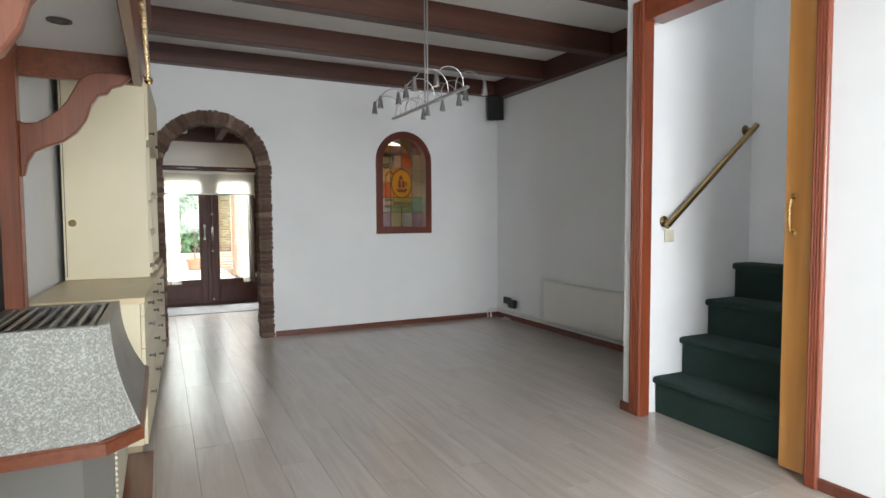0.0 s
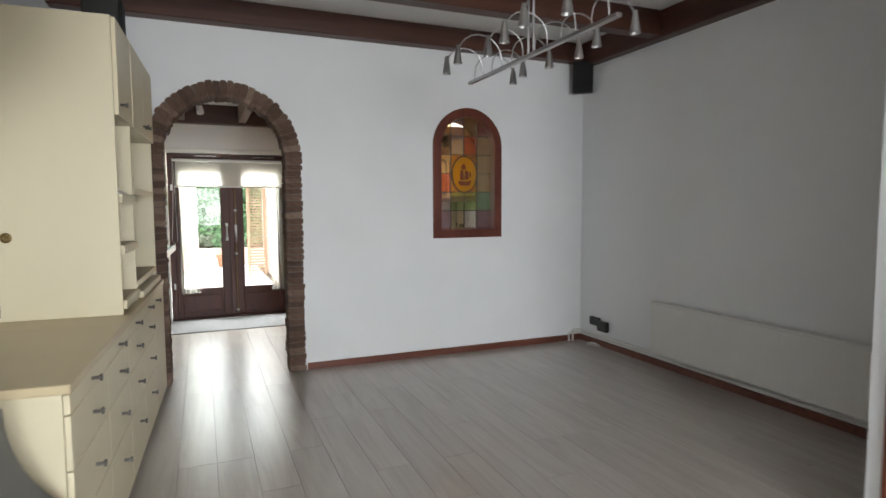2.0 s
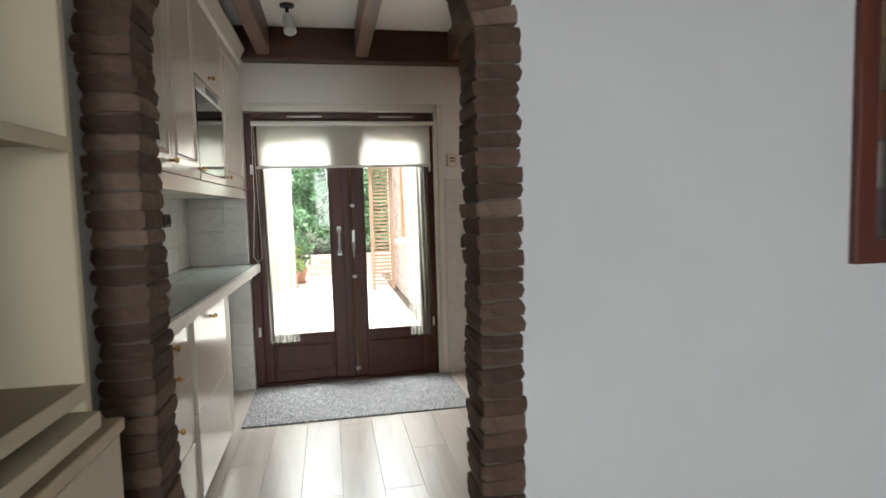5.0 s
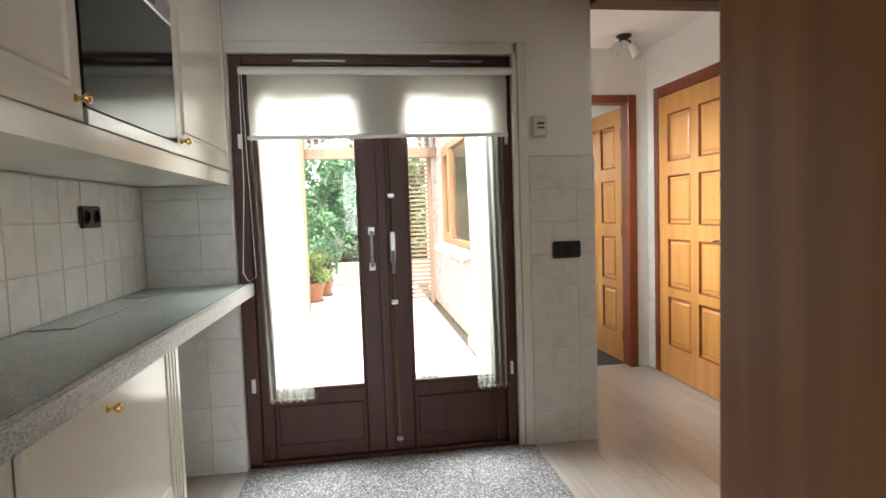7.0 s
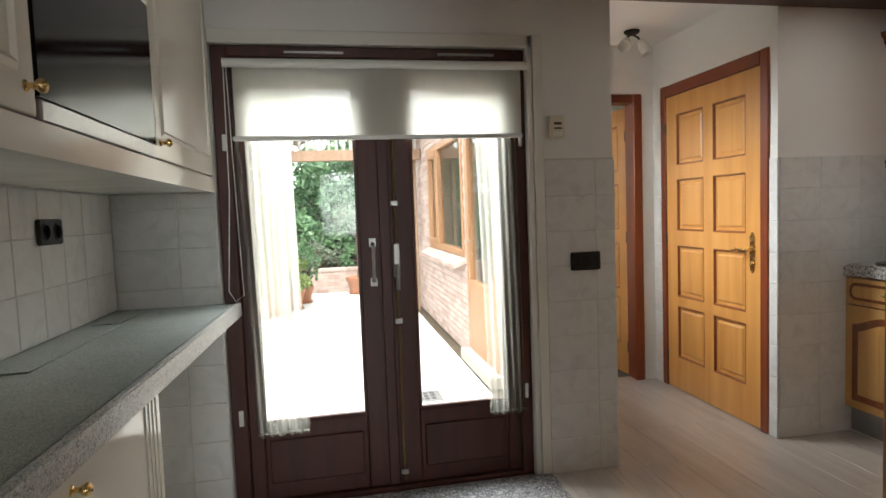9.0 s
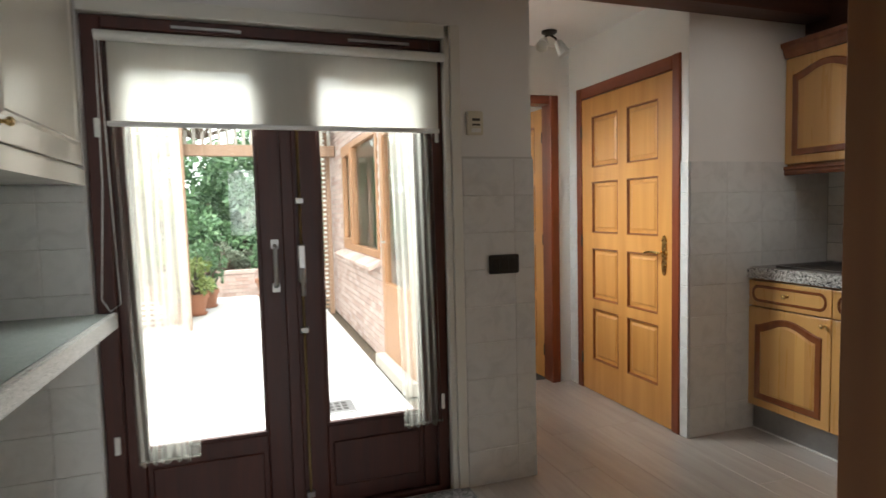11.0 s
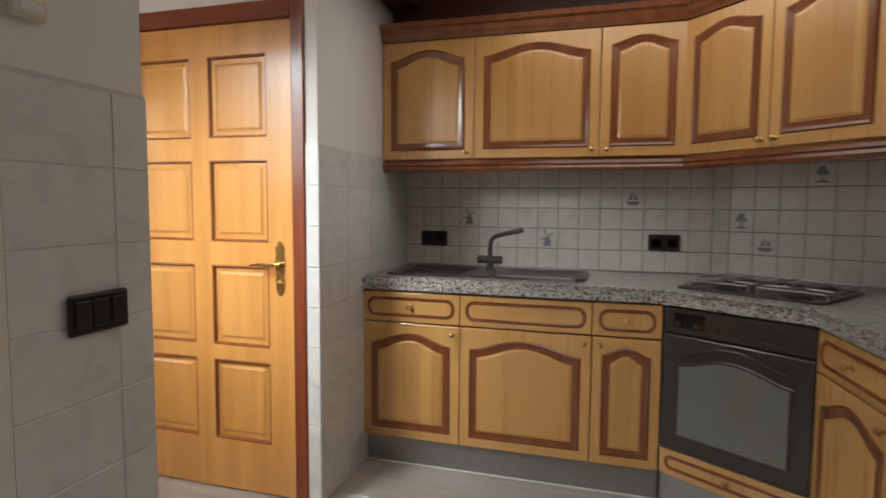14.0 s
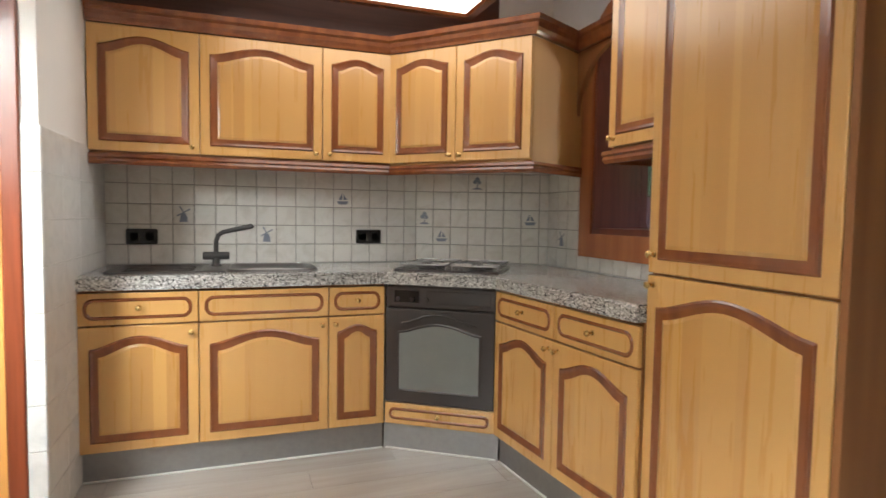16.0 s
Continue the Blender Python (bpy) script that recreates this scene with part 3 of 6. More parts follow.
def motif(tile, kind):
    """A small blue figure on a tile."""
    bm = bmesh.new()
    if kind == 0:  # a mill
        join(bm, prism([(-0.016, -0.03), (0.016, -0.03), (0.009, 0.004), (-0.009, 0.004)], 0.0072, 0.0078))
        for a in (30, 120, 210, 300):
            join(bm, prism([(-0.002, 0), (0.002, 0), (0.003, 0.028), (-0.003, 0.028)], 0.0074, 0.008), pose(0, 0.008, 0, 0, 0, a))
    elif kind == 1:  # a ship
        join(bm, prism([(-0.026, -0.012), (-0.018, -0.026), (0.018, -0.026), (0.026, -0.012)], 0.0072, 0.0078))
        join(bm, prism([(-0.018, -0.006), (-0.002, -0.006), (-0.002, 0.026)], 0.0072, 0.0078))
        join(bm, prism([(0.003, -0.006), (0.020, -0.006), (0.003, 0.020)], 0.0072, 0.0078))
    else:  # a small tree over a bank
        join(bm, prism([(-0.024, -0.028), (0.024, -0.028), (0.012, -0.02), (-0.012, -0.02)], 0.0072, 0.0078))
        join(bm, prism([(-0.003, -0.02), (0.003, -0.02), (0.002, 0.0), (-0.002, 0.0)], 0.0072, 0.0078))
        for x, y, r in ((-0.01, 0.006, 0.01), (0.009, 0.004, 0.009), (0.0, 0.018, 0.011)):
            join(bm, prism([(x + r * math.cos(k * 0.9), y + r * math.sin(k * 0.9)) for k in range(7)], 0.0072, 0.0078))
    bmesh.ops.scale(bm, vec=(1.35, 1.35, 1.0), verts=bm.verts)
    part("motif", bm, M_BLUE, tile, "small blue-grey painted figure")


# ---- the brick arch ----
arch = thing("brick_arch", "round-headed archway faced with rough dark brown bricks", "archway", pose(CX, YA, 0))
core_out = arch_pts(2 * (R_OUT - 0.012), SPRING, 24)
core_in = arch_pts(2 * (R_IN + 0.012), SPRING, 24)
part("mortar", loops([(x, 0.001 - 0.022, z) for x, z in core_out], [(x, 0.16, z) for x, z in core_out], [(x, 0.16, z) for x, z in core_in], [(x, -0.021, z) for x, z in core_in], [(x, -0.021, z) for x, z in core_out], closed=False), M_MORTAR, arch)


def rough_brick(sx, sy, sz, seed, wedge=1.0):
    rnd = random.Random(seed)
    bm = bmesh.new()
    bmesh.ops.create_cube(bm, size=1.0)
    bmesh.ops.subdivide_edges(bm, edges=bm.edges[:], cuts=1, use_grid_fill=True)
    for v in bm.verts:
        top = 1.0 + (wedge - 1.0) * (v.co.x + 0.5)
        corner = sum(abs(abs(c) - 0.5) < 1e-4 for c in v.co)
        pull = (1.0, 1.0, 0.975, 0.92)[corner]
        v.co = Vector((v.co.x * sx * pull, v.co.y * sy * pull, v.co.z * sz * pull * top)) + Vector([rnd.uniform(-0.0042, 0.0042) for _ in range(3)])
    me = bpy.data.meshes.new("brick")
    bmesh.ops.recalc_face_normals(bm, faces=bm.faces)
    bm.to_mesh(me)
    bm.free()
    me.materials.append(M_ARCHBRICK)
    return me


jamb_bricks = [rough_brick(0.142, 0.202, 0.0445, s) for s in range(6)]
head_bricks = [rough_brick(0.142, 0.202, 0.0455, 20 + s, 1.24) for s in range(6)]
rnd = random.Random(4)
R_MID = (R_IN + R_OUT) / 2
for side in (-1, 1):
    for k in range(36):
        for yy in (0.067,):
            b = new("brick", rnd.choice(jamb_bricks))
            b.parent = arch
            b.matrix_local = pose(side * R_MID + rnd.uniform(-0.005, 0.005), yy + rnd.uniform(-0.005, 0.005), 0.0248 + k * 0.0494, rnd.uniform(-1.2, 1.2), rnd.uniform(-2, 2), rnd.uniform(-2, 2))
for k in range(33):
    a = math.pi * (k + 0.5) / 33
    for yy in (0.067,):
        b = new("brick", rnd.choice(head_bricks))
        b.parent = arch
        rr = R_MID + rnd.uniform(-0.007, 0.007)
        b.matrix_local = Matrix.Translation((rr * math.cos(a), yy + rnd.uniform(-0.008, 0.008), SPRING + rr * math.sin(a))) @ Matrix.Rotation(-a, 4, "Y")

# ---- the leaded window ----
leaded = thing("leaded_window", "arched leaded window with coloured panes in a dark mahogany frame", "window", pose(WX, YA, 0))


def arch_ring(r_out, r_in, z_out, z_in, y0, y1, step=0.0):
    o, i = arch_pts(2 * r_out, WSPRING, 24, 0, z_out), arch_pts(2 * r_in, WSPRING, 24, 0, z_in)
    return loops([(x, y1, z) for x, z in o], [(x, y0 + step, z) for x, z in o], [(x * (1 - 0.02), y0, z) for x, z in o], [(x, y0, z) for x, z in i], [(x, y1, z) for x, z in i], [(x, y1, z) for x, z in o])


part("frame", arch_ring(0.348, 0.272, 1.088, 1.165, -0.028, 0.10, 0.006), M_WINFRAME, leaded)
part("kitchen_frame", arch_ring(0.40, 0.292, 1.012, 1.135, 0.40, 0.13), M_KFRAME, leaded, "orange-brown kitchen side frame")
part("niche_lining", arch_ring(0.297, 0.273, 1.12, 1.166, 0.102, 0.392), M_WINFRAME, leaded, "dark wooden niche lining")
GX = (-0.272, -0.145, -0.010, 0.125, 0.272)
GZ = (1.165, 1.338, 1.511, 1.684, 1.857, 2.03, 2.21)
TINTS = (("mauve", "yellow", "clear", "mauve"), ("clear", "green", "green", "aqua"), ("red", "amber", "amber", "yellow"), ("yellow", "amber", "amber", "yellow"), ("yellow", "clear", "red", "yellow"), ("yellow", "clear", "yellow", "rose"))


def pane_shape(x0, x1, z0, z1):
    lim = lambda x: WSPRING + math.sqrt(max(0.0, 0.276**2 - x * x))  # noqa: E731
    if z1 <= WSPRING:
        return [(x0, z0), (x1, z0), (x1, z1), (x0, z1)]
    xs = [x0 + (x1 - x0) * k / 6 for k in range(7)]
    tops = [(x, max(z0 + 0.001, min(z1, lim(x)))) for x in reversed(xs)]
    return [(x0, z0), (x1, z0)] + tops


for j in range(6):
    for i in range(4):
        shape = pane_shape(GX[i], GX[i + 1], GZ[j], GZ[j + 1])
        ob = part("pane", prism(shape, 0.055, 0.059, m=STAND), M_GLASS_TINTS[TINTS[j][i]], leaded, TINTS[j][i] + " glass pane")
        ob.visible_shadow = False
bm = bmesh.new()
for x in GX[1:-1]:
    box(x - 0.003, x + 0.003, 0.051, 0.063, 1.165, WSPRING + math.sqrt(0.276**2 - x * x), bm=bm)
for z in GZ[1:-1]:
    w = 0.272 if z < WSPRING else math.sqrt(0.276**2 - (z - WSPRING) ** 2)
    box(-w, w, 0.050, 0.064, z - 0.003, z + 0.003, bm=bm)
part("lead_came", bm, M_LEAD, leaded)
oval = [(0.128 * math.cos(2 * math.pi * k / 32) - 0.010, 1.676 + 0.168 * math.sin(2 * math.pi * k / 32)) for k in range(32)]
oval_pane = part("oval_pane", prism(oval, 0.044, 0.049, m=STAND), M_GLASS_TINTS["gold"], leaded, "oval amber pane with a painted ship")
oval_pane.visible_shadow = False
part("lead_ring", tube([(x, 0.0465, z) for x, z in oval] + [(oval[0][0], 0.0465, oval[0][1])], 0.008, 6), M_LEAD, oval_pane)
bm = bmesh.new()
for shape in ([(-0.08, -0.07), (-0.06, -0.115), (0.06, -0.115), (0.085, -0.06), (0.03, -0.075)], [(-0.055, -0.055), (-0.01, -0.06), (-0.015, 0.05), (-0.05, 0.04)], [(0.0, -0.055), (0.05, -0.05), (0.045, 0.03), (0.005, 0.04)], [(-0.045, 0.055), (0.02, 0.05), (0.0, 0.11), (-0.03, 0.1)], [(0.06, -0.03), (0.08, -0.03), (0.075, 0.03), (0.06, 0.02)]):
    join(bm, prism([(x * 0.85 - 0.010, 1.676 + z * 0.9) for x, z in shape], 0.041, 0.0435, m=STAND))
part("painted_ship", bm, M_SHIP, oval_pane, "dark brown painted sailing ship")

# ---- garden doors ----
gd = thing("garden_doors", "dark brown glazed double garden doors with a brass-coloured bolt", "door", pose(0, 8.89, 0))
part("outer_frame", boxes((-0.255, -0.19, -0.05, 0.05, 0, 2.03), (-0.19, 1.075, -0.05, 0.05, 1.985, 2.03), (1.075, 1.127, -0.05, 0.05, 0, 2.03), (-0.255, 1.127, -0.05, 0.08, -0.02, 0.022), bevel=0.004), M_DOORWOOD, gd)
part("white_post", boxes((1.129, 1.155, -0.082, 0.05, 0, 2.086), (1.157, 1.203, -0.088, 0.05, 0, 2.09), (-0.26, 1.155, -0.082, 0.05, 2.033, 2.09), bevel=0.004), M_FRAME_WHITE, gd, "white painted frame")
for x0, x1, gl, gr in ((-0.188, 0.452, -0.125, 0.336), (0.456, 1.073, 0.580, 1.01)):
    leaf = part("door_leaf", boxes((x0, gl, -0.03, 0.03, 0.025, 1.983), (gr, x1, -0.03, 0.03, 0.025, 1.983), (gl, gr, -0.029, 0.029, 0.025, 0.372), (gl, gr, -0.029, 0.029, 1.86, 1.983), bevel=0.005), M_DOORWOOD, gd)
    part("panel", box(gl + 0.02, gr - 0.02, -0.036, -0.028, 0.10, 0.30, 0.006), M_DOORWOOD, leaf)
    part("glazing_bead", boxes((gl, gl + 0.012, -0.024, -0.004, 0.372, 1.86), (gr - 0.012, gr, -0.024, -0.004, 0.372, 1.86), (gl, gr, -0.026, -0.004, 0.372, 0.384)), M_DOORWOOD, leaf)
    g = part("pane", box(gl, gr, -0.003, 0.003, 0.372, 1.86), M_GLASS, leaf)
    g.visible_shadow = False
part("cover_strip", box(0.425, 0.475, -0.045, -0.031, 0.03, 1.98, 0.005), M_DOORWOOD, gd)
part("bolt_rod", tube([(0.497, -0.045, 0.05), (0.497, -0.045, 1.7)], 0.006), M_OLD_BRASS, gd, "long bolt rod")
bm = bmesh.new()
for z in (0.09, 0.80, 1.34, 1.66):
    box(0.480, 0.514, -0.052, -0.03, z - 0.013, z + 0.013, 0.003, bm)
part("bolt_guide", bm, M_NICKEL, gd)
part("bolt_handle", join(box(0.482, 0.512, -0.058, -0.031, 1.0, 1.16, 0.005), tube([(0.497, -0.06, 1.06), (0.497, -0.085, 1.02), (0.495, -0.09, 0.95)], 0.009)), M_NICKEL, gd, "pale metal bolt handle")
grip = part("pull_handle", tube([(0.392, -0.032, 0.99), (0.392, -0.062, 1.0), (0.392, -0.070, 1.075), (0.392, -0.062, 1.15), (0.392, -0.032, 1.16)], 0.009), M_NICKEL, gd, smooth=True)
part("mount", boxes((0.376, 0.408, -0.036, -0.0305, 0.965, 1.005), (0.376, 0.408, -0.036, -0.0305, 1.145, 1.185), bevel=0.002), M_NICKEL, grip)
part("stay_arm", boxes((0.05, 0.30, -0.066, -0.054, 1.995, 2.005), (0.72, 0.98, -0.066, -0.054, 1.995, 2.005)), M_NICKEL, gd)
bm = bmesh.new()
for z in (0.42, 1.62):
    box(-0.225, -0.205, -0.062, -0.05, z - 0.035, z + 0.035, 0.003, bm)
    box(1.09, 1.105, -0.062, -0.05, z - 0.035, z + 0.035, 0.003, bm)
part("hinge", bm, M_WHITE, gd)

blind = thing("roller_blind", "half-lowered white translucent roller blind", "blind", pose(0, 8.795, 0))
part("roller", tube([(-0.20, 0, 1.945), (1.125, 0, 1.945)], 0.019, 12), M_WHITE, blind, smooth=True)
bl = bmesh.new()
rows = [[bl.verts.new((x, 0.014 + 0.003 * math.sin(6 * x + 9 * z), z)) for x in np.linspace(-0.165, 1.098, 30)] for z in np.linspace(1.64, 1.945, 7)]
for a, b in zip(rows, rows[1:]):
    for i in range(len(a) - 1):
        bl.faces.new((a[i], a[i + 1], b[i + 1], b[i]))
part("cloth", bl, M_BLIND, blind, smooth=True)
part("bottom_bar", box(-0.178, 1.102, 0.006, 0.022, 1.622, 1.642, 0.004), M_WHITE, blind)
part("chain", tube([(-0.195, -0.012, 1.95), (-0.20, -0.012, 1.4), (-0.225, -0.012, 0.99), (-0.20, -0.012, 0.945), (-0.165, -0.012, 0.97), (-0.175, -0.012, 1.4), (-0.185, -0.012, 1.95)], 0.0022, 5), M_WHITE, blind)


def net_curtain(x0, x1, x0b, x1b, z0, z1, folds, seed):
    rnd = random.Random(seed)
    ph = [rnd.uniform(0, 6) for _ in range(4)]
    bm = bmesh.new()
    n, rows = folds * 8, []
    for k in range(15):
        f = k / 14
        row = []
        for i in range(n + 1):
            s = i / n
            a, b = x0b + (x0 - x0b) * f, x1b + (x1 - x1b) * f
            w = 0.0045 * math.sin(2 * math.pi * folds * s + ph[0] + 0.5 * math.sin(3 * s + ph[1])) + 0.006 * math.sin(2 * math.pi * folds * 0.37 * s + ph[2] + f)
            row.append(bm.verts.new((a + (b - a) * s, w, z0 + (z1 - z0) * f + (0.006 * math.sin(folds * 5 * s + ph[3]) if k == 0 else 0))))
        rows.append(row)
    for a, b in zip(rows, rows[1:]):
        for i in range(n):
            bm.faces.new((a[i], a[i + 1], b[i + 1], b[i]))
    return bm


for args in ((-0.185, 0.05, -0.145, 0.075, 0.325, 1.93, 7, 1), (0.875, 1.075, 0.915, 1.098, 0.318, 1.93, 6, 2)):
    cu = thing("net_curtain", "sheer white gathered net curtain on a garden door", "curtain", pose(0, 8.838, 0), "net curtains")
    part("cloth", net_curtain(*args), M_CURTAIN, cu, smooth=True)
    part("hem", tube([(args[2], -0.002, args[4] + 0.015), (args[3], -0.002, args[4] + 0.015)], 0.006, 6), M_CURTAIN, cu)

solid("door_mat", box(-0.255, 1.205, 8.02, 8.815, 0.001, 0.011, 0.003), M_MAT, "grey speckled loop pile door mat at the garden doors", "mat")

# ---- pine doors ----


def knob(parent, x, z, y=-0.0, mat=None, scale=1.0):
    prof = [(0.0001, 0.034), (0.007, 0.033), (0.0115, 0.029), (0.0125, 0.024), (0.010, 0.019), (0.0055, 0.014), (0.005, 0.004), (0.0095, 0.002), (0.0105, 0.0)]
    m = Matrix.Translation((x, y, z)) @ Matrix.Rotation(radians(90), 4, "X") @ Matrix.Diagonal((scale, scale, scale, 1))
    return part("knob", lathe(prof, 12, m), mat or M_BRASS, parent, "brass knob" if mat is None else "", smooth=True)


def panel_door(name, m, w, h, label, handle_right=True):
    """A pine leaf with eight sunk panels; its face to local -y, from x = 0 to w."""
    d = thing(name, label, "door", m)
    st, mid, rows = 0.115, 0.09, 4
    pw = (w - 2 * st - mid) / 2
    zs = [0.228, 0.652, 1.106, 1.548]
    hs = [0.36, 0.352, 0.348, 0.342]
    bars = [(0, st, -0.02, 0.02, 0.006, h), (w - st, w, -0.02, 0.02, 0.006, h), (st + pw, st + pw + mid, -0.02, 0.02, 0.006, h)]
    edges = [0.006] + [q for z, k in zip(zs, hs) for q in (z, z + k)] + [h]
    for a, b in zip(edges[::2], edges[1::2]):
        bars += [(st, st + pw, -0.0198, 0.0198, a, b), (st + pw + mid, w - st, -0.0198, 0.0198, a, b)]
    part("leaf", boxes(*bars), M_PINE, d)
    for x in (st, st + pw + mid):
        for z, k in zip(zs, hs):
            p = part("panel", box(x - 0.005, x + pw + 0.005, -0.006, 0.006, z - 0.005, z + k + 0.005), M_PINE, d)
            part("panel_field", loops([(x + 0.03, -0.006, z + 0.03), (x + pw - 0.03, -0.006, z + 0.03), (x + pw - 0.03, -0.006, z + k - 0.03), (x + 0.03, -0.006, z + k - 0.03)],
                                      [(x + 0.042, -0.012, z + 0.042), (x + pw - 0.042, -0.012, z + 0.042), (x + pw - 0.042, -0.012, z + k - 0.042), (x + 0.042, -0.012, z + k - 0.042)], cap_last=True), M_PINE, p)
            o = [(x, z), (x + pw, z), (x + pw, z + k), (x, z + k)]
            i = [(x + 0.012, z + 0.012), (x + pw - 0.012, z + 0.012), (x + pw - 0.012, z + k - 0.012), (x + 0.012, z + k - 0.012)]
            part("moulding", loops([(a, -0.0205, b) for a, b in o], [(a, -0.0215, b) for a, b in [((p_[0] + q_[0]) / 2, (p_[1] + q_[1]) / 2) for p_, q_ in zip(o, i)]], [(a, -0.007, b) for a, b in i]), M_PINE_EDGE, p)
    hx = w - 0.06 if handle_right else 0.06
    s = -1 if handle_right else 1
    fit_ = part("lever_handle", lathe([(0.0001, 0.012), (0.011, 0.011), (0.014, 0.004), (0.015, 0)], 12, Matrix.Translation((hx, -0.02, 1.015)) @ Matrix.Rotation(radians(90), 4, "X")), M_BRASS, d, "brass lever handle")
    part("lever", tube([(hx, -0.03, 1.015), (hx, -0.065, 1.015), (hx + s * 0.02, -0.072, 1.015), (hx + s * 0.075, -0.07, 1.018), (hx + s * 0.12, -0.068, 1.01)], [0.008, 0.008, 0.009, 0.008, 0.006]), M_BRASS, fit_, smooth=True)
    pl = [(-0.011, -0.15), (0, -0.165), (0.011, -0.15), (0.017, -0.10), (0.013, -0.05), (0.019, 0), (0.013, 0.05), (0.017, 0.085), (0.008, 0.115), (0, 0.125), (-0.008, 0.115), (-0.017, 0.085), (-0.013, 0.05), (-0.019, 0), (-0.013, -0.05), (-0.017, -0.10)]
    part("back_plate", prism([(hx + 1.25 * a, 1.015 + 0.8 * b) for a, b in pl], -0.025, -0.0195, m=STAND), M_BRASS, fit_)
    part("cylinder", lathe([(0.0001, 0.012), (0.009, 0.011), (0.010, 0)], 10, Matrix.Translation((hx, -0.024, 0.935)) @ Matrix.Rotation(radians(90), 4, "X")), M_BRASS, fit_)
    hing = 0.0 if handle_right else w
    bm = bmesh.new()
    for z in (0.22, 1.05, 1.80):
        join(bm, tube([(hing - 0.004, -0.024, z - 0.04), (hing - 0.004, -0.024, z + 0.04)], 0.007))
    part("hinge", bm, M_IRON, d)
    return d


# the wall of the pine door faces west
panel_door("pine_door", pose(2.545, 9.900, 0, 0, 0, -90), 0.893, 2.017, "closed honey-coloured pine door with eight panels")
fr = thing("door_frame", "red-brown varnished frame round the pine door", "door frame", pose(2.53, 9.9, 0, 0, 0, -90))
part("jamb", box(-0.062, -0.003, -0.014, 0.11, 0, 2.10, 0.005), M_TRIM, fr)
part("jamb", box(0.896, 0.955, -0.014, 0.11, 0, 2.10, 0.005), M_TRIM, fr)
part("head", box(-0.003, 0.896, -0.013, 0.11, 2.022, 2.098, 0.005), M_TRIM_X, fr)
# the open door at the corridor's end
panel_door("pine_door", pose(2.355, 10.99, 0, 0, 0, -87), 0.80, 2.01, "pine panelled door standing open at the corridor end", False)
fr = thing("door_frame", "red-brown varnished frame at the corridor end", "door frame", pose(1.62, 10.07, 0))
part("jamb", box(-0.03, 0.03, -0.014, 0.115, 0, 2.08, 0.005), M_TRIM, fr)
part("jamb", box(0.745, 0.812, -0.014, 0.115, 0, 2.08, 0.005), M_TRIM, fr)
part("head", box(0.03, 0.745, -0.013, 0.115, 2.02, 2.078, 0.005), M_TRIM_X, fr)

# ---- stairs ----
stairs = thing("staircase", "steep staircase covered in dark green carpet", "stairs", pose(2.645, 1.37, 0))
NOSES, RISE = (0.0, 0.235, 0.472, 0.735, 1.0), 0.2365
for k in range(4):
    x0, x1, z = NOSES[k], NOSES[k + 1], RISE * (k + 1)
    prof = [(x0 + 0.03, z - RISE), (x0 + 0.03, z - 0.045), (x0 + 0.008, z - 0.04), (x0, z - 0.025), (x0 + 0.003, z - 0.008), (x0 + 0.016, z), (x1 + 0.03, z), (x1 + 0.03, z - RISE)]
    part("step", prism(prof, -0.9 if k == 3 else -0.2, 1.116 - 0.002 * k, m=STAND), M_CARPET, stairs, smooth=True)
for k in range(4, 12):
    z = RISE * (k + 1)
    part("step", box(0.62, 0.918, 0.35 - 0.2 * (k - 3), 0.55 - 0.2 * (k - 3) - 0.002, 0.9 if k > 4 else 0.0, z, 0.012), M_CARPET, stairs)
rail = thing("handrail", "brass-coloured handrail on round wall rosettes", "handrail", pose(2.71, 2.494, 1.218))
part("bar", tube([(-0.02, -0.062, -0.012), (0.825, -0.062, 0.68)], 0.019, 12), M_OLD_BRASS, rail, smooth=True)
for x, z in ((0.02, 0.02), (0.79, 0.65)):
    r = part("rosette", lathe([(0.036, 0), (0.036, 0.006), (0.024, 0.012), (0.012, 0.016), (0.011, 0.05), (0.02, 0.058), (0.02, 0.07), (0.0001, 0.074)], 14, Matrix.Translation((x, 0, z)) @ Matrix.Rotation(radians(90), 4, "X")), M_OLD_BRASS, rail, smooth=True)
sw = thing("light_switch", "cream square light switch under the handrail", "switch", pose(2.775, 2.494, 1.145))
part("plate", box(-0.04, 0.04, -0.012, -0.001, -0.04, 0.04, 0.004), M_WHITEPLASTIC, sw)
part("rocker", box(-0.027, 0.027, -0.018, -0.012, -0.027, 0.027, 0.003), M_WHITEPLASTIC, sw)

of = thing("stair_door_frame", "red-brown grooved door frame round the stair opening", "door frame", pose(2.524, 0, 0))
for y0, y1, deep in ((2.452, 2.553, 0.06), (1.362, 1.424, 0.128)):
    j = part("jamb", box(-0.022, deep, y0, y1, 0, 2.598, 0.004), M_TRIM, of)
    bm = bmesh.new()
    for k in range(4):
        yy = y0 + (y1 - y0) * (k + 0.7) / 4.6
        join(bm, tube([(-0.022, yy, 0.005), (-0.022, yy, 2.59)], 0.0065, 8))
    part("reeding", bm, M_TRIM, j)
part("head", box(-0.021, 0.127, 1.424, 2.452, 2.462, 2.597, 0.004), M_TRIM_X, of)
sd = thing("sliding_door", "half-hidden pine sliding door with a brass pull handle", "door", pose(2.585, 1.598, 0))
part("leaf", box(-0.004, 0.034, -0.75, 0, 0.012, 2.46, 0.003), M_PINE, sd)
bm = bmesh.new()
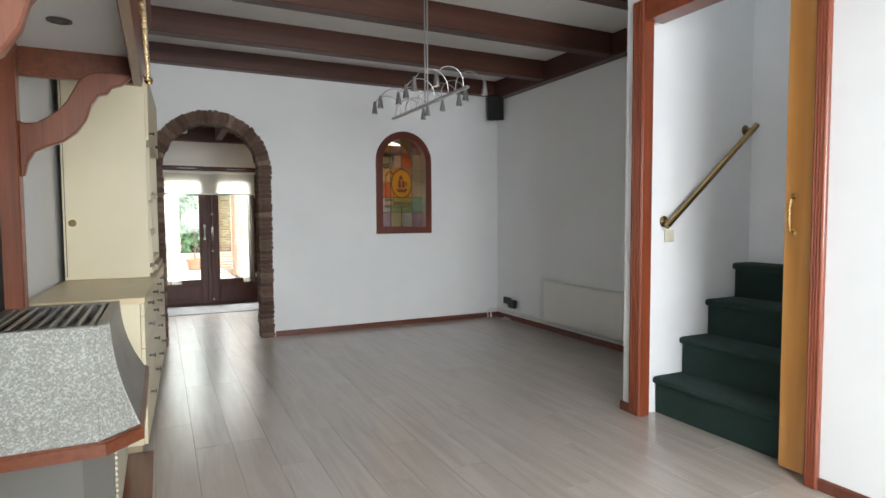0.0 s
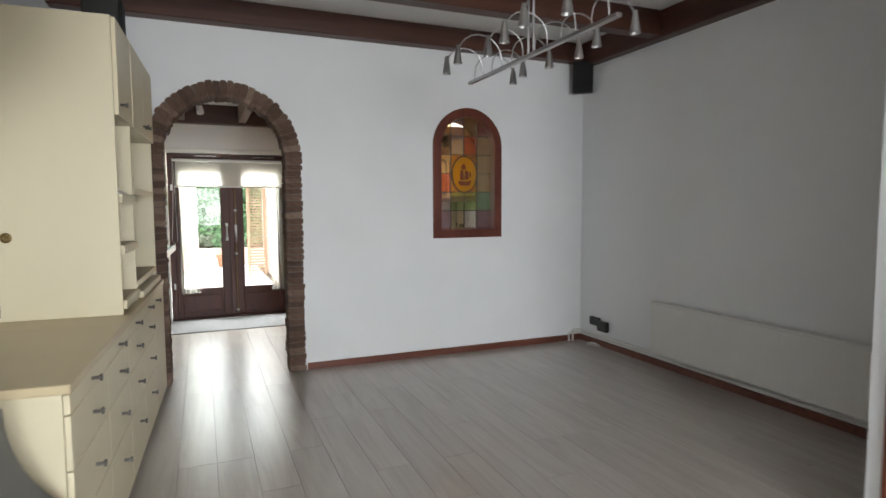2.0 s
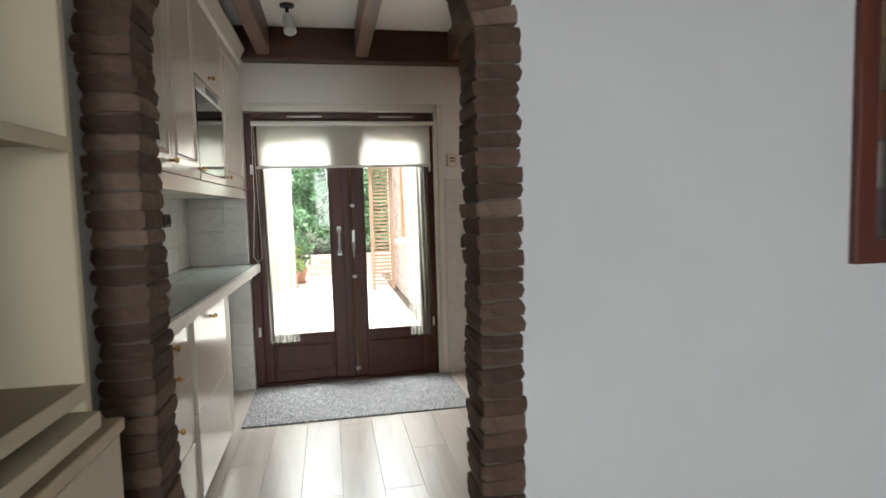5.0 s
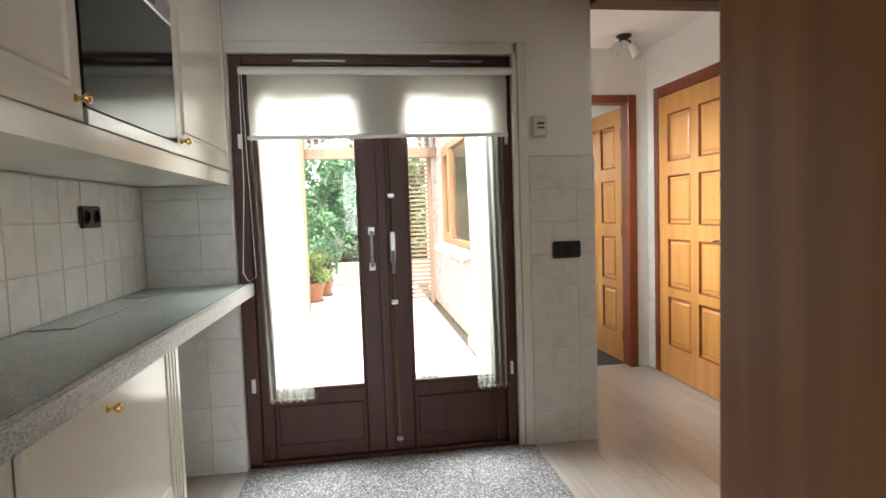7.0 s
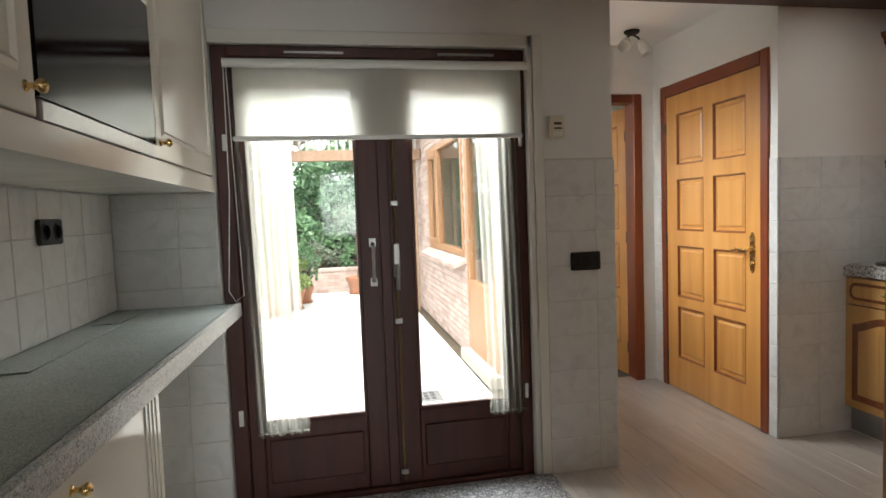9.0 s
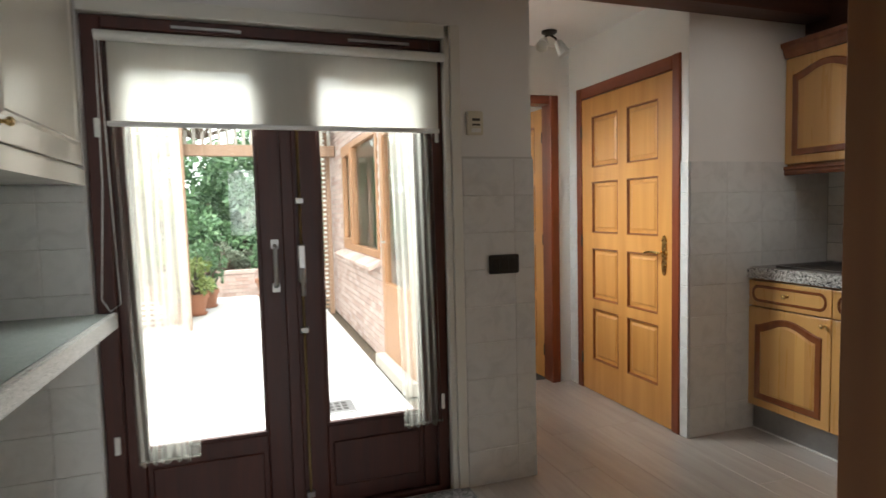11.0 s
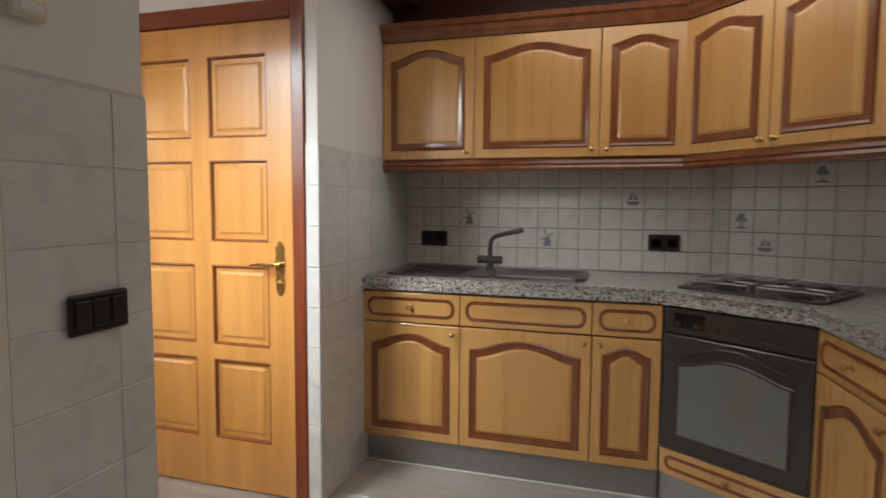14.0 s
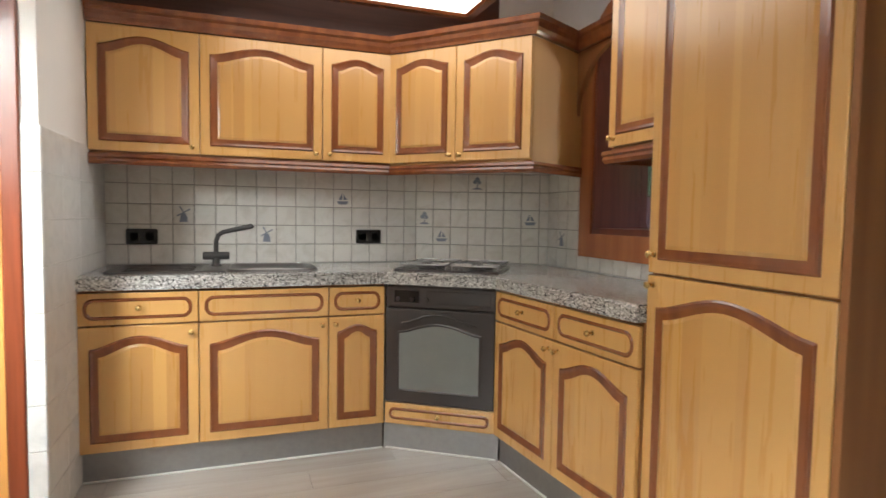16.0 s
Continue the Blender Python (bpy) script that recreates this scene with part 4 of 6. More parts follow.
for z0, z1 in ((0.18, 0.62), (0.75, 1.15), (1.27, 1.68), (1.80, 2.25)):
    box(-0.009, -0.0035, -0.60, -0.150, z0, z1, 0.003, bm)
part("panel", bm, M_PINE_EDGE, sd)
h = part("pull_handle", tube([(-0.005, -0.05, 1.19), (-0.034, -0.05, 1.20), (-0.042, -0.05, 1.24), (-0.042, -0.05, 1.31), (-0.034, -0.05, 1.35), (-0.005, -0.05, 1.36)], 0.007), M_BRASS, sd, "brass pull handle", smooth=True)
part("mount", boxes((-0.010, -0.0042, -0.064, -0.036, 1.173, 1.205), (-0.010, -0.0042, -0.064, -0.036, 1.345, 1.377), bevel=0.002), M_BRASS, h)

# ---- living room wall things ----
rad = thing("radiator", "long low white panel radiator on the white wall", "radiator", pose(3.69, 3.1, 0))
part("panel", box(-0.085, -0.05, 0, 1.90, 0.125, 0.555, 0.008), M_RAD, rad)
bm = bmesh.new()
for k in range(46):
    y = 0.03 + k * 0.0405
    box(-0.0875, -0.084, y, y + 0.022, 0.16, 0.52, 0.0015, bm)
part("rib", bm, M_RAD, rad)
part("top_grille", box(-0.088, -0.012, 0.002, 1.898, 0.556, 0.566, 0.003), M_RAD, rad)
for yb in (0.25, 1.6):
    part("bracket", box(-0.05, 0, yb, yb + 0.04, 0.2, 0.5), M_RAD, rad)
part("valve", join(tube([(-0.06, -0.02, 0.15), (-0.06, 0.03, 0.15)], 0.014, 10), tube([(-0.06, -0.02, 0.07), (-0.06, -0.02, 0.16)], 0.011, 8)), M_RAD, rad, "white radiator valve", smooth=True)
pipes = thing("heating_pipes", "pair of cream heating pipes along the skirting", "pipe", pose(3.69, 0, 0))
part("pipe", tube([(-0.03, 2.7, 0.085), (-0.03, 6.04, 0.085)], 0.011), M_RAD, pipes, smooth=True)
part("pipe", tube([(-0.055, 4.9, 0.115), (-0.035, 5.1, 0.115), (-0.035, 6.03, 0.115)], 0.011), M_RAD, pipes, smooth=True)
part("pipe", tube([(-0.03, 6.04, 0.085), (-0.16, 6.06, 0.085), (-0.16, 6.06, 0.0)], 0.011), M_RAD, pipes, smooth=True)
part("pipe", tube([(-0.035, 6.03, 0.115), (-0.12, 6.05, 0.115), (-0.12, 6.05, 0.0)], 0.011), M_RAD, pipes, smooth=True)
so = thing("wall_socket", "black double wall socket with a plugged-in adapter", "socket", pose(3.69, 5.83, 0.235))
part("plate", box(-0.028, -0.001, -0.075, 0.075, -0.042, 0.042, 0.006), M_BLACK, so)
part("adapter", box(-0.075, -0.028, -0.24, -0.10, -0.07, 0.03, 0.01), M_BLACK, so)
part("adapter_plug", box(-0.06, -0.028, -0.10, -0.03, -0.03, 0.03, 0.008), M_BLACK, so)
solid("cable", tube([(3.63 - 0.05 * math.cos(0.7 * k) * (1 - k / 24), 5.78 + 0.10 * math.sin(0.7 * k) * (1 - k / 30), 0.008 + 0.0012 * k) for k in range(22)], 0.0035, 6), M_RAD, "coil of white cable lying on the floor", "cable", smooth=True)
spk = thing("loudspeaker", "black loudspeaker hung in the corner under the beams", "loudspeaker", look((3.56, 5.92, 2.62), (2.0, 3.9, 2.35)))
part("cabinet", box(-0.095, 0.095, -0.15, 0.15, -0.02, 0.13, 0.008), M_BLACK, spk)
part("grille", box(-0.088, 0.088, -0.143, 0.143, -0.03, -0.0205, 0.006), M_MESH, spk)
part("bracket", tube([(0, 0.02, 0.13), (0.05, 0.05, 0.17)], 0.012), M_BLACK, spk)

# ceiling lamp: a steel bar on two rods with twelve goosenecks
lamp = thing("ceiling_lamp", "steel bar lamp with twelve arched gooseneck spots", "ceiling lamp", pose(1.56, 3.60, 2.085))
part("canopy", box(-0.06, 0.06, -0.11, 0.11, 0.845, 0.864, 0.006), M_STEEL, lamp)
for dy in (-0.022, 0.022):
    part("rod", tube([(0, dy, 0), (0, dy, 0.85)], 0.006), M_STEEL, lamp, smooth=True)
part("bar", box(-0.013, 0.013, -0.62, 0.66, -0.008, 0.008, 0.002), M_STEEL, lamp)
for k in range(12):
    y = -0.56 + 1.16 * k / 11
    s = 1 if k % 2 else -1
    rr = 0.095 + 0.015 * ((k * 7) % 3)
    top = 0.07
    pts = [(0, y, 0), (0, y, top * 0.55)] + [(s * rr * (1 - math.cos(a)), y, top * 0.55 + 0.95 * rr * math.sin(a)) for a in np.linspace(0.35, math.pi * 0.93, 9)]
    arm = part("gooseneck", tube(pts, 0.0035, 6), M_STEEL, lamp, smooth=True)
    e = Vector(pts[-1])
    part("spot_head", lathe([(0.008, 0.03), (0.010, 0.02), (0.023, -0.062), (0.020, -0.062), (0.016, -0.05), (0.0001, -0.045)], 12, Matrix.Translation(e)), M_STEEL, arm, smooth=True)

# ---- cream wall cabinets ----


def t_pull(parent, y, z, x=0.0):
    """A dark T-shaped pull on a front that faces +x."""
    p = part("pull", tube([(x, y, z), (x + 0.024, y, z)], 0.0065, 8), M_DARKSTEEL, parent, smooth=True)
    part("grip", tube([(x + 0.024, y, z), (x + 0.027, y, z), (x + 0.034, y, z)], [0.008, 0.013, 0.013], 10), M_DARKSTEEL, p, smooth=True)
    return p


XF, CT = -0.268, 0.855
SKEW = Matrix.Translation((XF, 3.37, 0)) @ Matrix.Rotation(radians(-2.3), 4, "Z") @ Matrix.Translation((-XF, -3.37, 0))
COLS = ((3.225, 3.79), (3.79, 4.29), (4.29, 4.78), (4.78, 5.28), (5.28, 5.86))
cabs = []
for n_, (y0, y1) in enumerate(COLS):
    c = thing("drawer_unit" if n_ < 4 else "cupboard", "cream drawer unit with dark metal T pulls" if n_ < 4 else "narrow cream cupboard with a dark metal T pull beside the arch", "cabinet", SKEW @ pose(XF, y0, 0), "cream wall cabinets")
    w = y1 - y0
    part("body", box(-0.54, -0.020, 0.001, w - 0.001, 0.055, CT - 0.032, 0.002), M_CREAM, c)
    part("plinth", box(-0.50, -0.03, 0.001, w - 0.001, 0.0, 0.054), M_CREAM_SHADED, c)
    if n_ < 4:
        zs = (0.058, 0.375, 0.58, 0.755, CT - 0.034)
        for a, b in zip(zs, zs[1:]):
            d = part("drawer_front", box(-0.018, 0.0, 0.002, w - 0.002, a + 0.002, b - 0.002, 0.002), M_CREAM, c)
            t_pull(d, w * 0.52, (a + b) / 2 + (0.05 if a < 0.1 else 0.0))
    else:
        d = part("door", box(-0.018, 0.0, 0.002, w - 0.002, 0.06, CT - 0.036, 0.002), M_CREAM, c)
        t_pull(d, 0.12, 0.775)
solid("cabinet_top", box(-0.818, XF + 0.006, 3.215, 5.875, CT - 0.031, CT, 0.003), M_CREAM_TOP, "beige laminate top on the cream cabinets", "worktop", SKEW)

bk = thing("bookcase", "tall cream bookcase with open shelves and top cupboards", "bookcase", SKEW @ pose(-0.818, 4.41, CT + 0.001))
H = 1.44
D = 0.517
part("side_panel", box(0, D, 0.0, 0.02, 0, H, 0.002), M_CREAM, bk)
gr = part("finger_grip", lathe([(0.024, 0), (0.024, 0.004), (0.018, 0.005), (0.016, -0.002), (0.0001, -0.003)], 18, Matrix.Translation((0.055, 0, 0.39)) @ Matrix.Rotation(radians(90), 4, "X")), M_OLD_BRASS, bk, "round brass finger grip")
part("seam", box(0.012, 0.016, -0.002, 0.0, 0.02, H - 0.01), M_BLACK, bk)
part("side_panel", box(0, D, 0.455, 0.48, 0, H, 0.002), M_CREAM, bk)
part("side_panel", box(0, D, 1.375, 1.40, 0, H, 0.002), M_CREAM, bk)
part("back_panel", box(0.001, 0.012, 0.02, 1.375, 0, H), M_CREAM_SHADED, bk)
part("top_panel", box(0, D - 0.001, 0.02, 1.375, H - 0.02, H - 0.0005, 0.002), M_CREAM, bk)
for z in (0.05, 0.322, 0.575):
    part("shelf", box(0.012, D - 0.002, 0.0205, 0.4545, z, z + 0.018), M_CREAM_SHADED, bk)
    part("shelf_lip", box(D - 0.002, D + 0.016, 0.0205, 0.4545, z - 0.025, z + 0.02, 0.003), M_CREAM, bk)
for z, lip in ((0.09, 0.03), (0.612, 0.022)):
    part("shelf", box(0.012, D - 0.002, 0.4805, 1.3745, z, z + 0.018), M_CREAM_SHADED, bk)
    part("shelf_lip", box(D - 0.002, D + 0.004, 0.4805, 1.3745, z - lip / 2, z + 0.02, 0.002), M_CREAM, bk)
part("sliding_tray", box(0.02, D + 0.03, 0.485, 1.37, 0.012, 0.048, 0.003), M_CREAM, bk, "pull-out cream tray")
for y0, y1 in ((0.022, 0.453), (0.482, 0.926), (0.929, 1.373)):
    d = part("top_door", box(D - 0.001, D + 0.018, y0, y1, 0.975, H - 0.003, 0.002), M_CREAM, bk)
    t_pull(d, y1 - 0.05 if y0 < 0.6 and y0 > 0.3 else y0 + 0.05, 1.03, D + 0.018)
part("bottom_panel", box(0.012, D - 0.002, 0.0205, 1.3745, 0.975, 0.993), M_CREAM, bk)
bm = boxes((0.45, 0.53, 0.06, 0.30, 0.5935, 0.605), (0.43, 0.52, 0.08, 0.27, 0.6055, 0.613))
solid("paper_stack", bm, M_RAD, "small stack of white papers on a shelf", "papers", SKEW @ pose(-0.838, 4.43, CT + 0.001))
s2 = thing("loudspeaker", "small black loudspeaker on the bookcase top", "loudspeaker", pose(-0.36, 5.05, CT + H + 0.002))
part("cabinet", box(-0.10, 0.09, -0.09, 0.09, 0, 0.26, 0.01), M_BLACK, s2)
part("grille", box(0.09, 0.098, -0.08, 0.08, 0.01, 0.25, 0.004), M_MESH, s2)

# ---- fireplace: heater and oak canopy ----
heater = thing("gas_heater", "stone-clad gas heater with a slatted top and an oak ledge", "heater", pose(-0.82, 2.07, 0))


def foot(x1, y0, y1, c):
    return [(0.0, y0), (x1 - c, y0), (x1, y0 + c * 1.1), (x1, y1), (0.0, y1)]


rings, n_r = [], 9
for k in range(n_r):
    f = k / (n_r - 1)
    e = (1 - f) ** 1.9
    x1, y0, y1, c = 0.45 + 0.095 * e, 0.20 - 0.19 * e, 0.90 + 0.19 * e, 0.04 + 0.08 * e
    rings.append([(x, y, 0.50 + 0.372 * f) for x, y in foot(x1, y0, y1, c)])
stone, dark, rear = bmesh.new(), bmesh.new(), bmesh.new()
for a, b in zip(rings, rings[1:]):
    for i in range(4):
        tgt = (stone, stone, dark, rear)[i]
        tgt.faces.new([tgt.verts.new(p) for p in (a[i], a[i + 1], b[i + 1], b[i])])
for q in (stone, dark, rear):
    bmesh.ops.remove_doubles(q, verts=q.verts, dist=1e-5)
part("stone_cladding", stone, M_TERRAZZO, heater, "grey speckled stone cladding")
part("stone_cladding", rear, M_TERRAZZO, heater, "grey speckled stone cladding")
part("steel_front", dark, M_HEATER, heater, "dark grey metal front", smooth=True)
edge = bmesh.new()
for i in (1, 2):
    join(edge, tube([r[i] for r in rings], 0.004, 6))
part("edge_bead", edge, M_TERRAZZO, heater)
part("top_tray", boxes((0.0, 0.06, 0.20, 0.90, 0.862, 0.876), (0.41, 0.45, 0.25, 0.90, 0.862, 0.876), (0.06, 0.41, 0.20, 0.235, 0.862, 0.876), (0.06, 0.41, 0.865, 0.90, 0.862, 0.876), (0.05, 0.415, 0.23, 0.87, 0.80, 0.81), bevel=0.002), M_HEATER, heater)
for k in range(8):
    x = 0.08 + 0.31 * k / 7
    part("slat", box(x - 0.009, x + 0.009, 0.235, 0.865, 0.856, 0.873, 0.003), M_NICKEL, heater)
led = foot(0.56, 0.0, 1.125, 0.115)
part("ledge", prism(led, 0.448, 0.499, 0.008), M_MANTEL_Y, heater, "oak ledge")
part("body", prism(foot(0.45, 0.12, 1.02, 0.09), 0.03, 0.447), M_HEATER, heater)
part("base_board", prism(foot(0.57, 0.0, 1.13, 0.10), 0.0, 0.03), M_MANTEL_Y, heater)
bm = bmesh.new()
for k in range(15):
    box(0.451, 0.458, 0.27, 0.98, 0.09 + k * 0.022, 0.102 + k * 0.022, bm=bm)
part("grille", bm, M_WHITEPLASTIC, heater, "pale front grille")

can = thing("fireplace_canopy", "reddish oak fireplace canopy with carved brackets and a brass rail", "fireplace", pose(-0.82, 0, 0))
part("soffit", box(0.0, 0.558, 1.46, 3.048, 2.06, 2.075), M_CEIL, can, "white underside")
part("fascia", sweep([(0.0, 1.46), (0.56, 1.46), (0.56, 3.05), (0.0, 3.05)], [(-0.025, 1.935), (-0.02, 1.93), (0, 1.93), (0.012, 1.93), (0.02, 1.96), (0.03, 2.02), (0.022, 2.06), (0.028, 2.16), (0.05, 2.22), (0.065, 2.28), (0.065, 2.33), (-0.025, 2.33)]), M_MANTEL_Y, can)
part("hood_face", loops([(0.0, 1.46, 2.33), (0.55, 1.46, 2.33), (0.55, 3.03, 2.33), (0.0, 3.03, 2.33)], [(0.0, 1.62, 2.95), (0.34, 1.62, 2.95), (0.34, 2.87, 2.95), (0.0, 2.87, 2.95)], cap_last=True), M_PLASTER, can, "white plastered chimney hood")
for y0 in (1.50, 2.90):
    po = part("post", box(0.001, 0.085, y0, y0 + 0.085, 0.0, 2.059, 0.006), M_MANTEL, can)
    part("groove", boxes((0.085, 0.088, y0 + 0.018, y0 + 0.03, 0.1, 1.45), (0.085, 0.088, y0 + 0.055, y0 + 0.067, 0.1, 1.45)), M_MANTEL, po)
    top = [(0.085, 1.46), (0.10, 1.47), (0.115, 1.53), (0.14, 1.575), (0.19, 1.60), (0.25, 1.625), (0.305, 1.67), (0.345, 1.735), (0.365, 1.80), (0.395, 1.845), (0.43, 1.855), (0.45, 1.885), (0.49, 1.90), (0.535, 1.94), (0.535, 1.955),
           (0.40, 1.955), (0.345, 1.935), (0.315, 1.90), (0.295, 1.86), (0.27, 1.81), (0.235, 1.765), (0.19, 1.73), (0.15, 1.705), (0.11, 1.70), (0.085, 1.71)]
    bm = prism(top, y0 + 0.022, y0 + 0.067, m=STAND)
    bmesh.ops.bevel(bm, geom=[e for e in bm.edges if abs(e.verts[0].co.y - e.verts[1].co.y) < 1e-5], offset=0.006, segments=1, affect="EDGES")
    part("bracket", bm, M_MANTEL, can, "carved oak bracket")
rd = part("brass_rail", tube([(0.605, 1.55, 1.95), (0.605, 3.0, 1.95)], 0.011, 10), M_BRASS, can, "brass rail", smooth=True)
for y in (1.55, 3.0):
    part("rail_ball", lathe([(0.0001, -0.022), (0.015, -0.016), (0.021, 0), (0.015, 0.016), (0.0001, 0.022)], 12, Matrix.Translation((0.605, y, 1.95))), M_BRASS, rd, smooth=True)
    part("rail_arm", tube([(0.605, y, 1.95), (0.565, y, 1.99)], 0.006), M_BRASS, rd)
for y in (1.85, 2.55):
    d = part("downlight", lathe([(0.045, 2.0595), (0.045, 2.054), (0.034, 2.052), (0.030, 2.058), (0.0001, 2.0585)], 18, Matrix.Translation((0.30, y, 0))), M_DARKSTEEL, can, "recessed downlight", smooth=True)
# flat black sheet on the wall between the two posts
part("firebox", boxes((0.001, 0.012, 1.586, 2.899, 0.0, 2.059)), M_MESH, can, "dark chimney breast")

# ---- honey kitchen ----


def cathedral(x0, x1, z0, z1, rise, seg=14):
    """An outline (x, z), its top drawn up in the middle."""
    top = [(x1 + (x0 - x1) * k / seg, z1 - rise + rise * (0.5 - 0.5 * math.cos(2 * math.pi * k / seg)) ** 0.75) for k in range(seg + 1)]
    return [(x0, z0), (x1, z0)] + top


def honey_door(parent, x0, x1, z0, z1, knob_x=None, knob_z=None, rise=0.05, y=0.0):
    """A beech door with a dark moulding round a raised field; the face to local -y."""
    d = part("door", box(x0 + 0.002, x1 - 0.002, y - 0.020, y, z0 + 0.002, z1 - 0.002, 0.004, seg=2), M_HONEY_PLAIN, parent)
    w = x1 - x0
    m = 0.046 if w > 0.34 else 0.042
    b = 0.044 if w > 0.65 else 0.036
    f = y - 0.020
    o = cathedral(x0 + m, x1 - m, z0 + m, z1 - m, rise)
    i1 = cathedral(x0 + m + b * 0.45, x1 - m - b * 0.45, z0 + m + b * 0.45, z1 - m - b * 0.5, rise)
    i2 = cathedral(x0 + m + b, x1 - m - b, z0 + m + b, z1 - m - b, rise)
    i3 = cathedral(x0 + m + b + 0.012, x1 - m - b - 0.012, z0 + m + b + 0.012, z1 - m - b - 0.012, rise)
    part("moulding", loops([(p, f - 0.0005, q) for p, q in o], [(p, f - 0.006, q) for p, q in cathedral(x0 + m + 0.006, x1 - m - 0.006, z0 + m + 0.006, z1 - m - 0.006, rise)], [(p, f - 0.003, q) for p, q in i1], [(p, f - 0.0012, q) for p, q in i2]), M_DARKMOULD, d, "red-brown moulding")
    part("field", loops([(p, f - 0.0012, q) for p, q in i2], [(p, f - 0.0055, q) for p, q in i3], cap_last=True), M_HONEY, d)
    if knob_x is not None:
        knob(d, knob_x, knob_z, f)
    return d


def stadium(x0, x1, z0, z1, r, seg=6):
    pts = []
    for cx_, cz_, a0 in ((x1 - r, z0 + r, -90), (x1 - r, z1 - r, 0), (x0 + r, z1 - r, 90), (x0 + r, z0 + r, 180)):
        pts += [(cx_ + r * math.cos(radians(a0 + 90 * k / seg)), cz_ + r * math.sin(radians(a0 + 90 * k / seg))) for k in range(seg + 1)]
    return pts


def honey_drawer(parent, x0, x1, z0, z1, has_knob=True):
    d = part("drawer_front", box(x0 + 0.002, x1 - 0.002, -0.020, 0, z0 + 0.002, z1 - 0.002, 0.004, seg=2), M_HONEY_PLAIN, parent)
    a, r = 0.026, min(0.04, (z1 - z0) / 2 - 0.03)
    rings_ = [stadium(x0 + a + k, x1 - a - k, z0 + a + k, z1 - a - k, r - k * 0.8) for k in (0, 0.004, 0.011, 0.015)]
    part("groove_moulding", loops(*[[(p, -0.020 - h_, q) for p, q in rg] for rg, h_ in zip(rings_, (0.0004, 0.0045, 0.0045, 0.0004))]), M_DARKMOULD, d, "red-brown oval moulding")
    if has_knob:
        knob(d, (x0 + x1) / 2, (z0 + z1) / 2 + 0.004, -0.020)
    return d


def base_unit(m, w, depth, knob_right, drawer_knob=True, label="honey beech base cabinet with a drawer and an arched panel door", side_body=True):
    u = thing("base_cabinet", label, "kitchen cabinet", m, "honey base cabinets")
    part("body", box(0.001, w - 0.001, 0.002, depth, 0.142, 0.868), M_SIDEPANEL, u)
    part("plinth", box(0.0, w, 0.022, 0.034, 0.0, 0.141), M_PLINTH, u, "grey metal plinth")
    part("floor_seal", box(0.0, w, 0.010, 0.0215, 0.0005, 0.008, 0.002), M_WHITE, u)
    honey_drawer(u, 0, w, 0.712, 0.858, drawer_knob)
    honey_door(u, 0, w, 0.144, 0.709, w - 0.032 if knob_right else 0.032, 0.672, 0.055 if w > 0.34 else 0.035)
    return u


E_FRONT = 2.972
for y1, y0, kr, dk in ((8.888, 8.40, True, True), (8.40, 7.808, True, False), (7.808, 7.523, False, True)):
    base_unit(pose(E_FRONT, y1, 0, 0, 0, -90), y1 - y0, 0.6, kr, dk)
K1, K2 = (2.975, 7.514), (2.648, 7.034)
S0, S1 = (2.645, 7.03), (1.684, 6.948)
S_TURN = 180 + math.degrees(math.atan2(S0[1] - S1[1], S0[0] - S1[0]))
for a, b, kr in ((0.0, 0.482, True), (0.482, 0.963, False)):
    f = a / 0.963
    base_unit(pose(S0[0] + (S1[0] - S0[0]) * f, S0[1] + (S1[1] - S0[1]) * f, 0, 0, 0, S_TURN), b - a, 0.46, kr)

# oven in the slanting corner
diag_len = math.hypot(K1[0] - K2[0], K1[1] - K2[1])
diag = math.degrees(math.atan2(K2[1] - K1[1], K2[0] - K1[0]))
oven = thing("oven", "dark brown built-in oven with a glazed door", "oven", pose(K1[0], K1[1], 0, 0, 0, diag))
ow = diag_len
part("housing", box(0.012, ow - 0.012, 0.002, 0.30, 0.255, 0.866), M_BROWNBLACK, oven)
part("control_panel", box(0.008, ow - 0.008, -0.022, 0, 0.752, 0.858, 0.004), M_BROWNBLACK, oven)
part("display", box(0.055, 0.185, -0.0235, -0.0215, 0.778, 0.838, 0.001), M_BLACKGLASS, oven)
for x in (0.075, 0.15, 0.225):
    part("dial", lathe([(0.0001, 0.012), (0.011, 0.011), (0.013, 0)], 12, Matrix.Translation((x, -0.0235, 0.795)) @ Matrix.Rotation(radians(90), 4, "X")), M_BROWNBLACK, oven)
part("panel_field", box(0.225, ow - 0.03, -0.0245, -0.0215, 0.775, 0.84, 0.002), M_BROWNBLACK, oven)
dr = part("door", box(0.008, ow - 0.008, -0.026, 0, 0.262, 0.746, 0.006, seg=2), M_BROWNBLACK, oven)
win = cathedral(0.085, ow - 0.085, 0.335, 0.665, 0.045)
part("window", prism(win, -0.0285, -0.0262, m=STAND), M_OVENGLASS, dr, "smoked glass window")
part("window_rim", loops([(p, -0.026, q) for p, q in cathedral(0.075, ow - 0.075, 0.325, 0.678, 0.047)], [(p, -0.031, q) for p, q in cathedral(0.079, ow - 0.079, 0.329, 0.673, 0.047)], [(p, -0.0287, q) for p, q in win]), M_BROWNBLACK, dr)
part("handle_ridge", tube([(0.10 + (ow - 0.2) * k / 14, -0.031, 0.672 + 0.05 * math.sin(math.pi * k / 14) ** 1.3) for k in range(15)], 0.006, 8), M_BROWNBLACK, dr, smooth=True)
ou = thing("base_cabinet", "honey beech drawer unit under the oven", "kitchen cabinet", pose(K1[0], K1[1], 0, 0, 0, diag), "honey base cabinets")
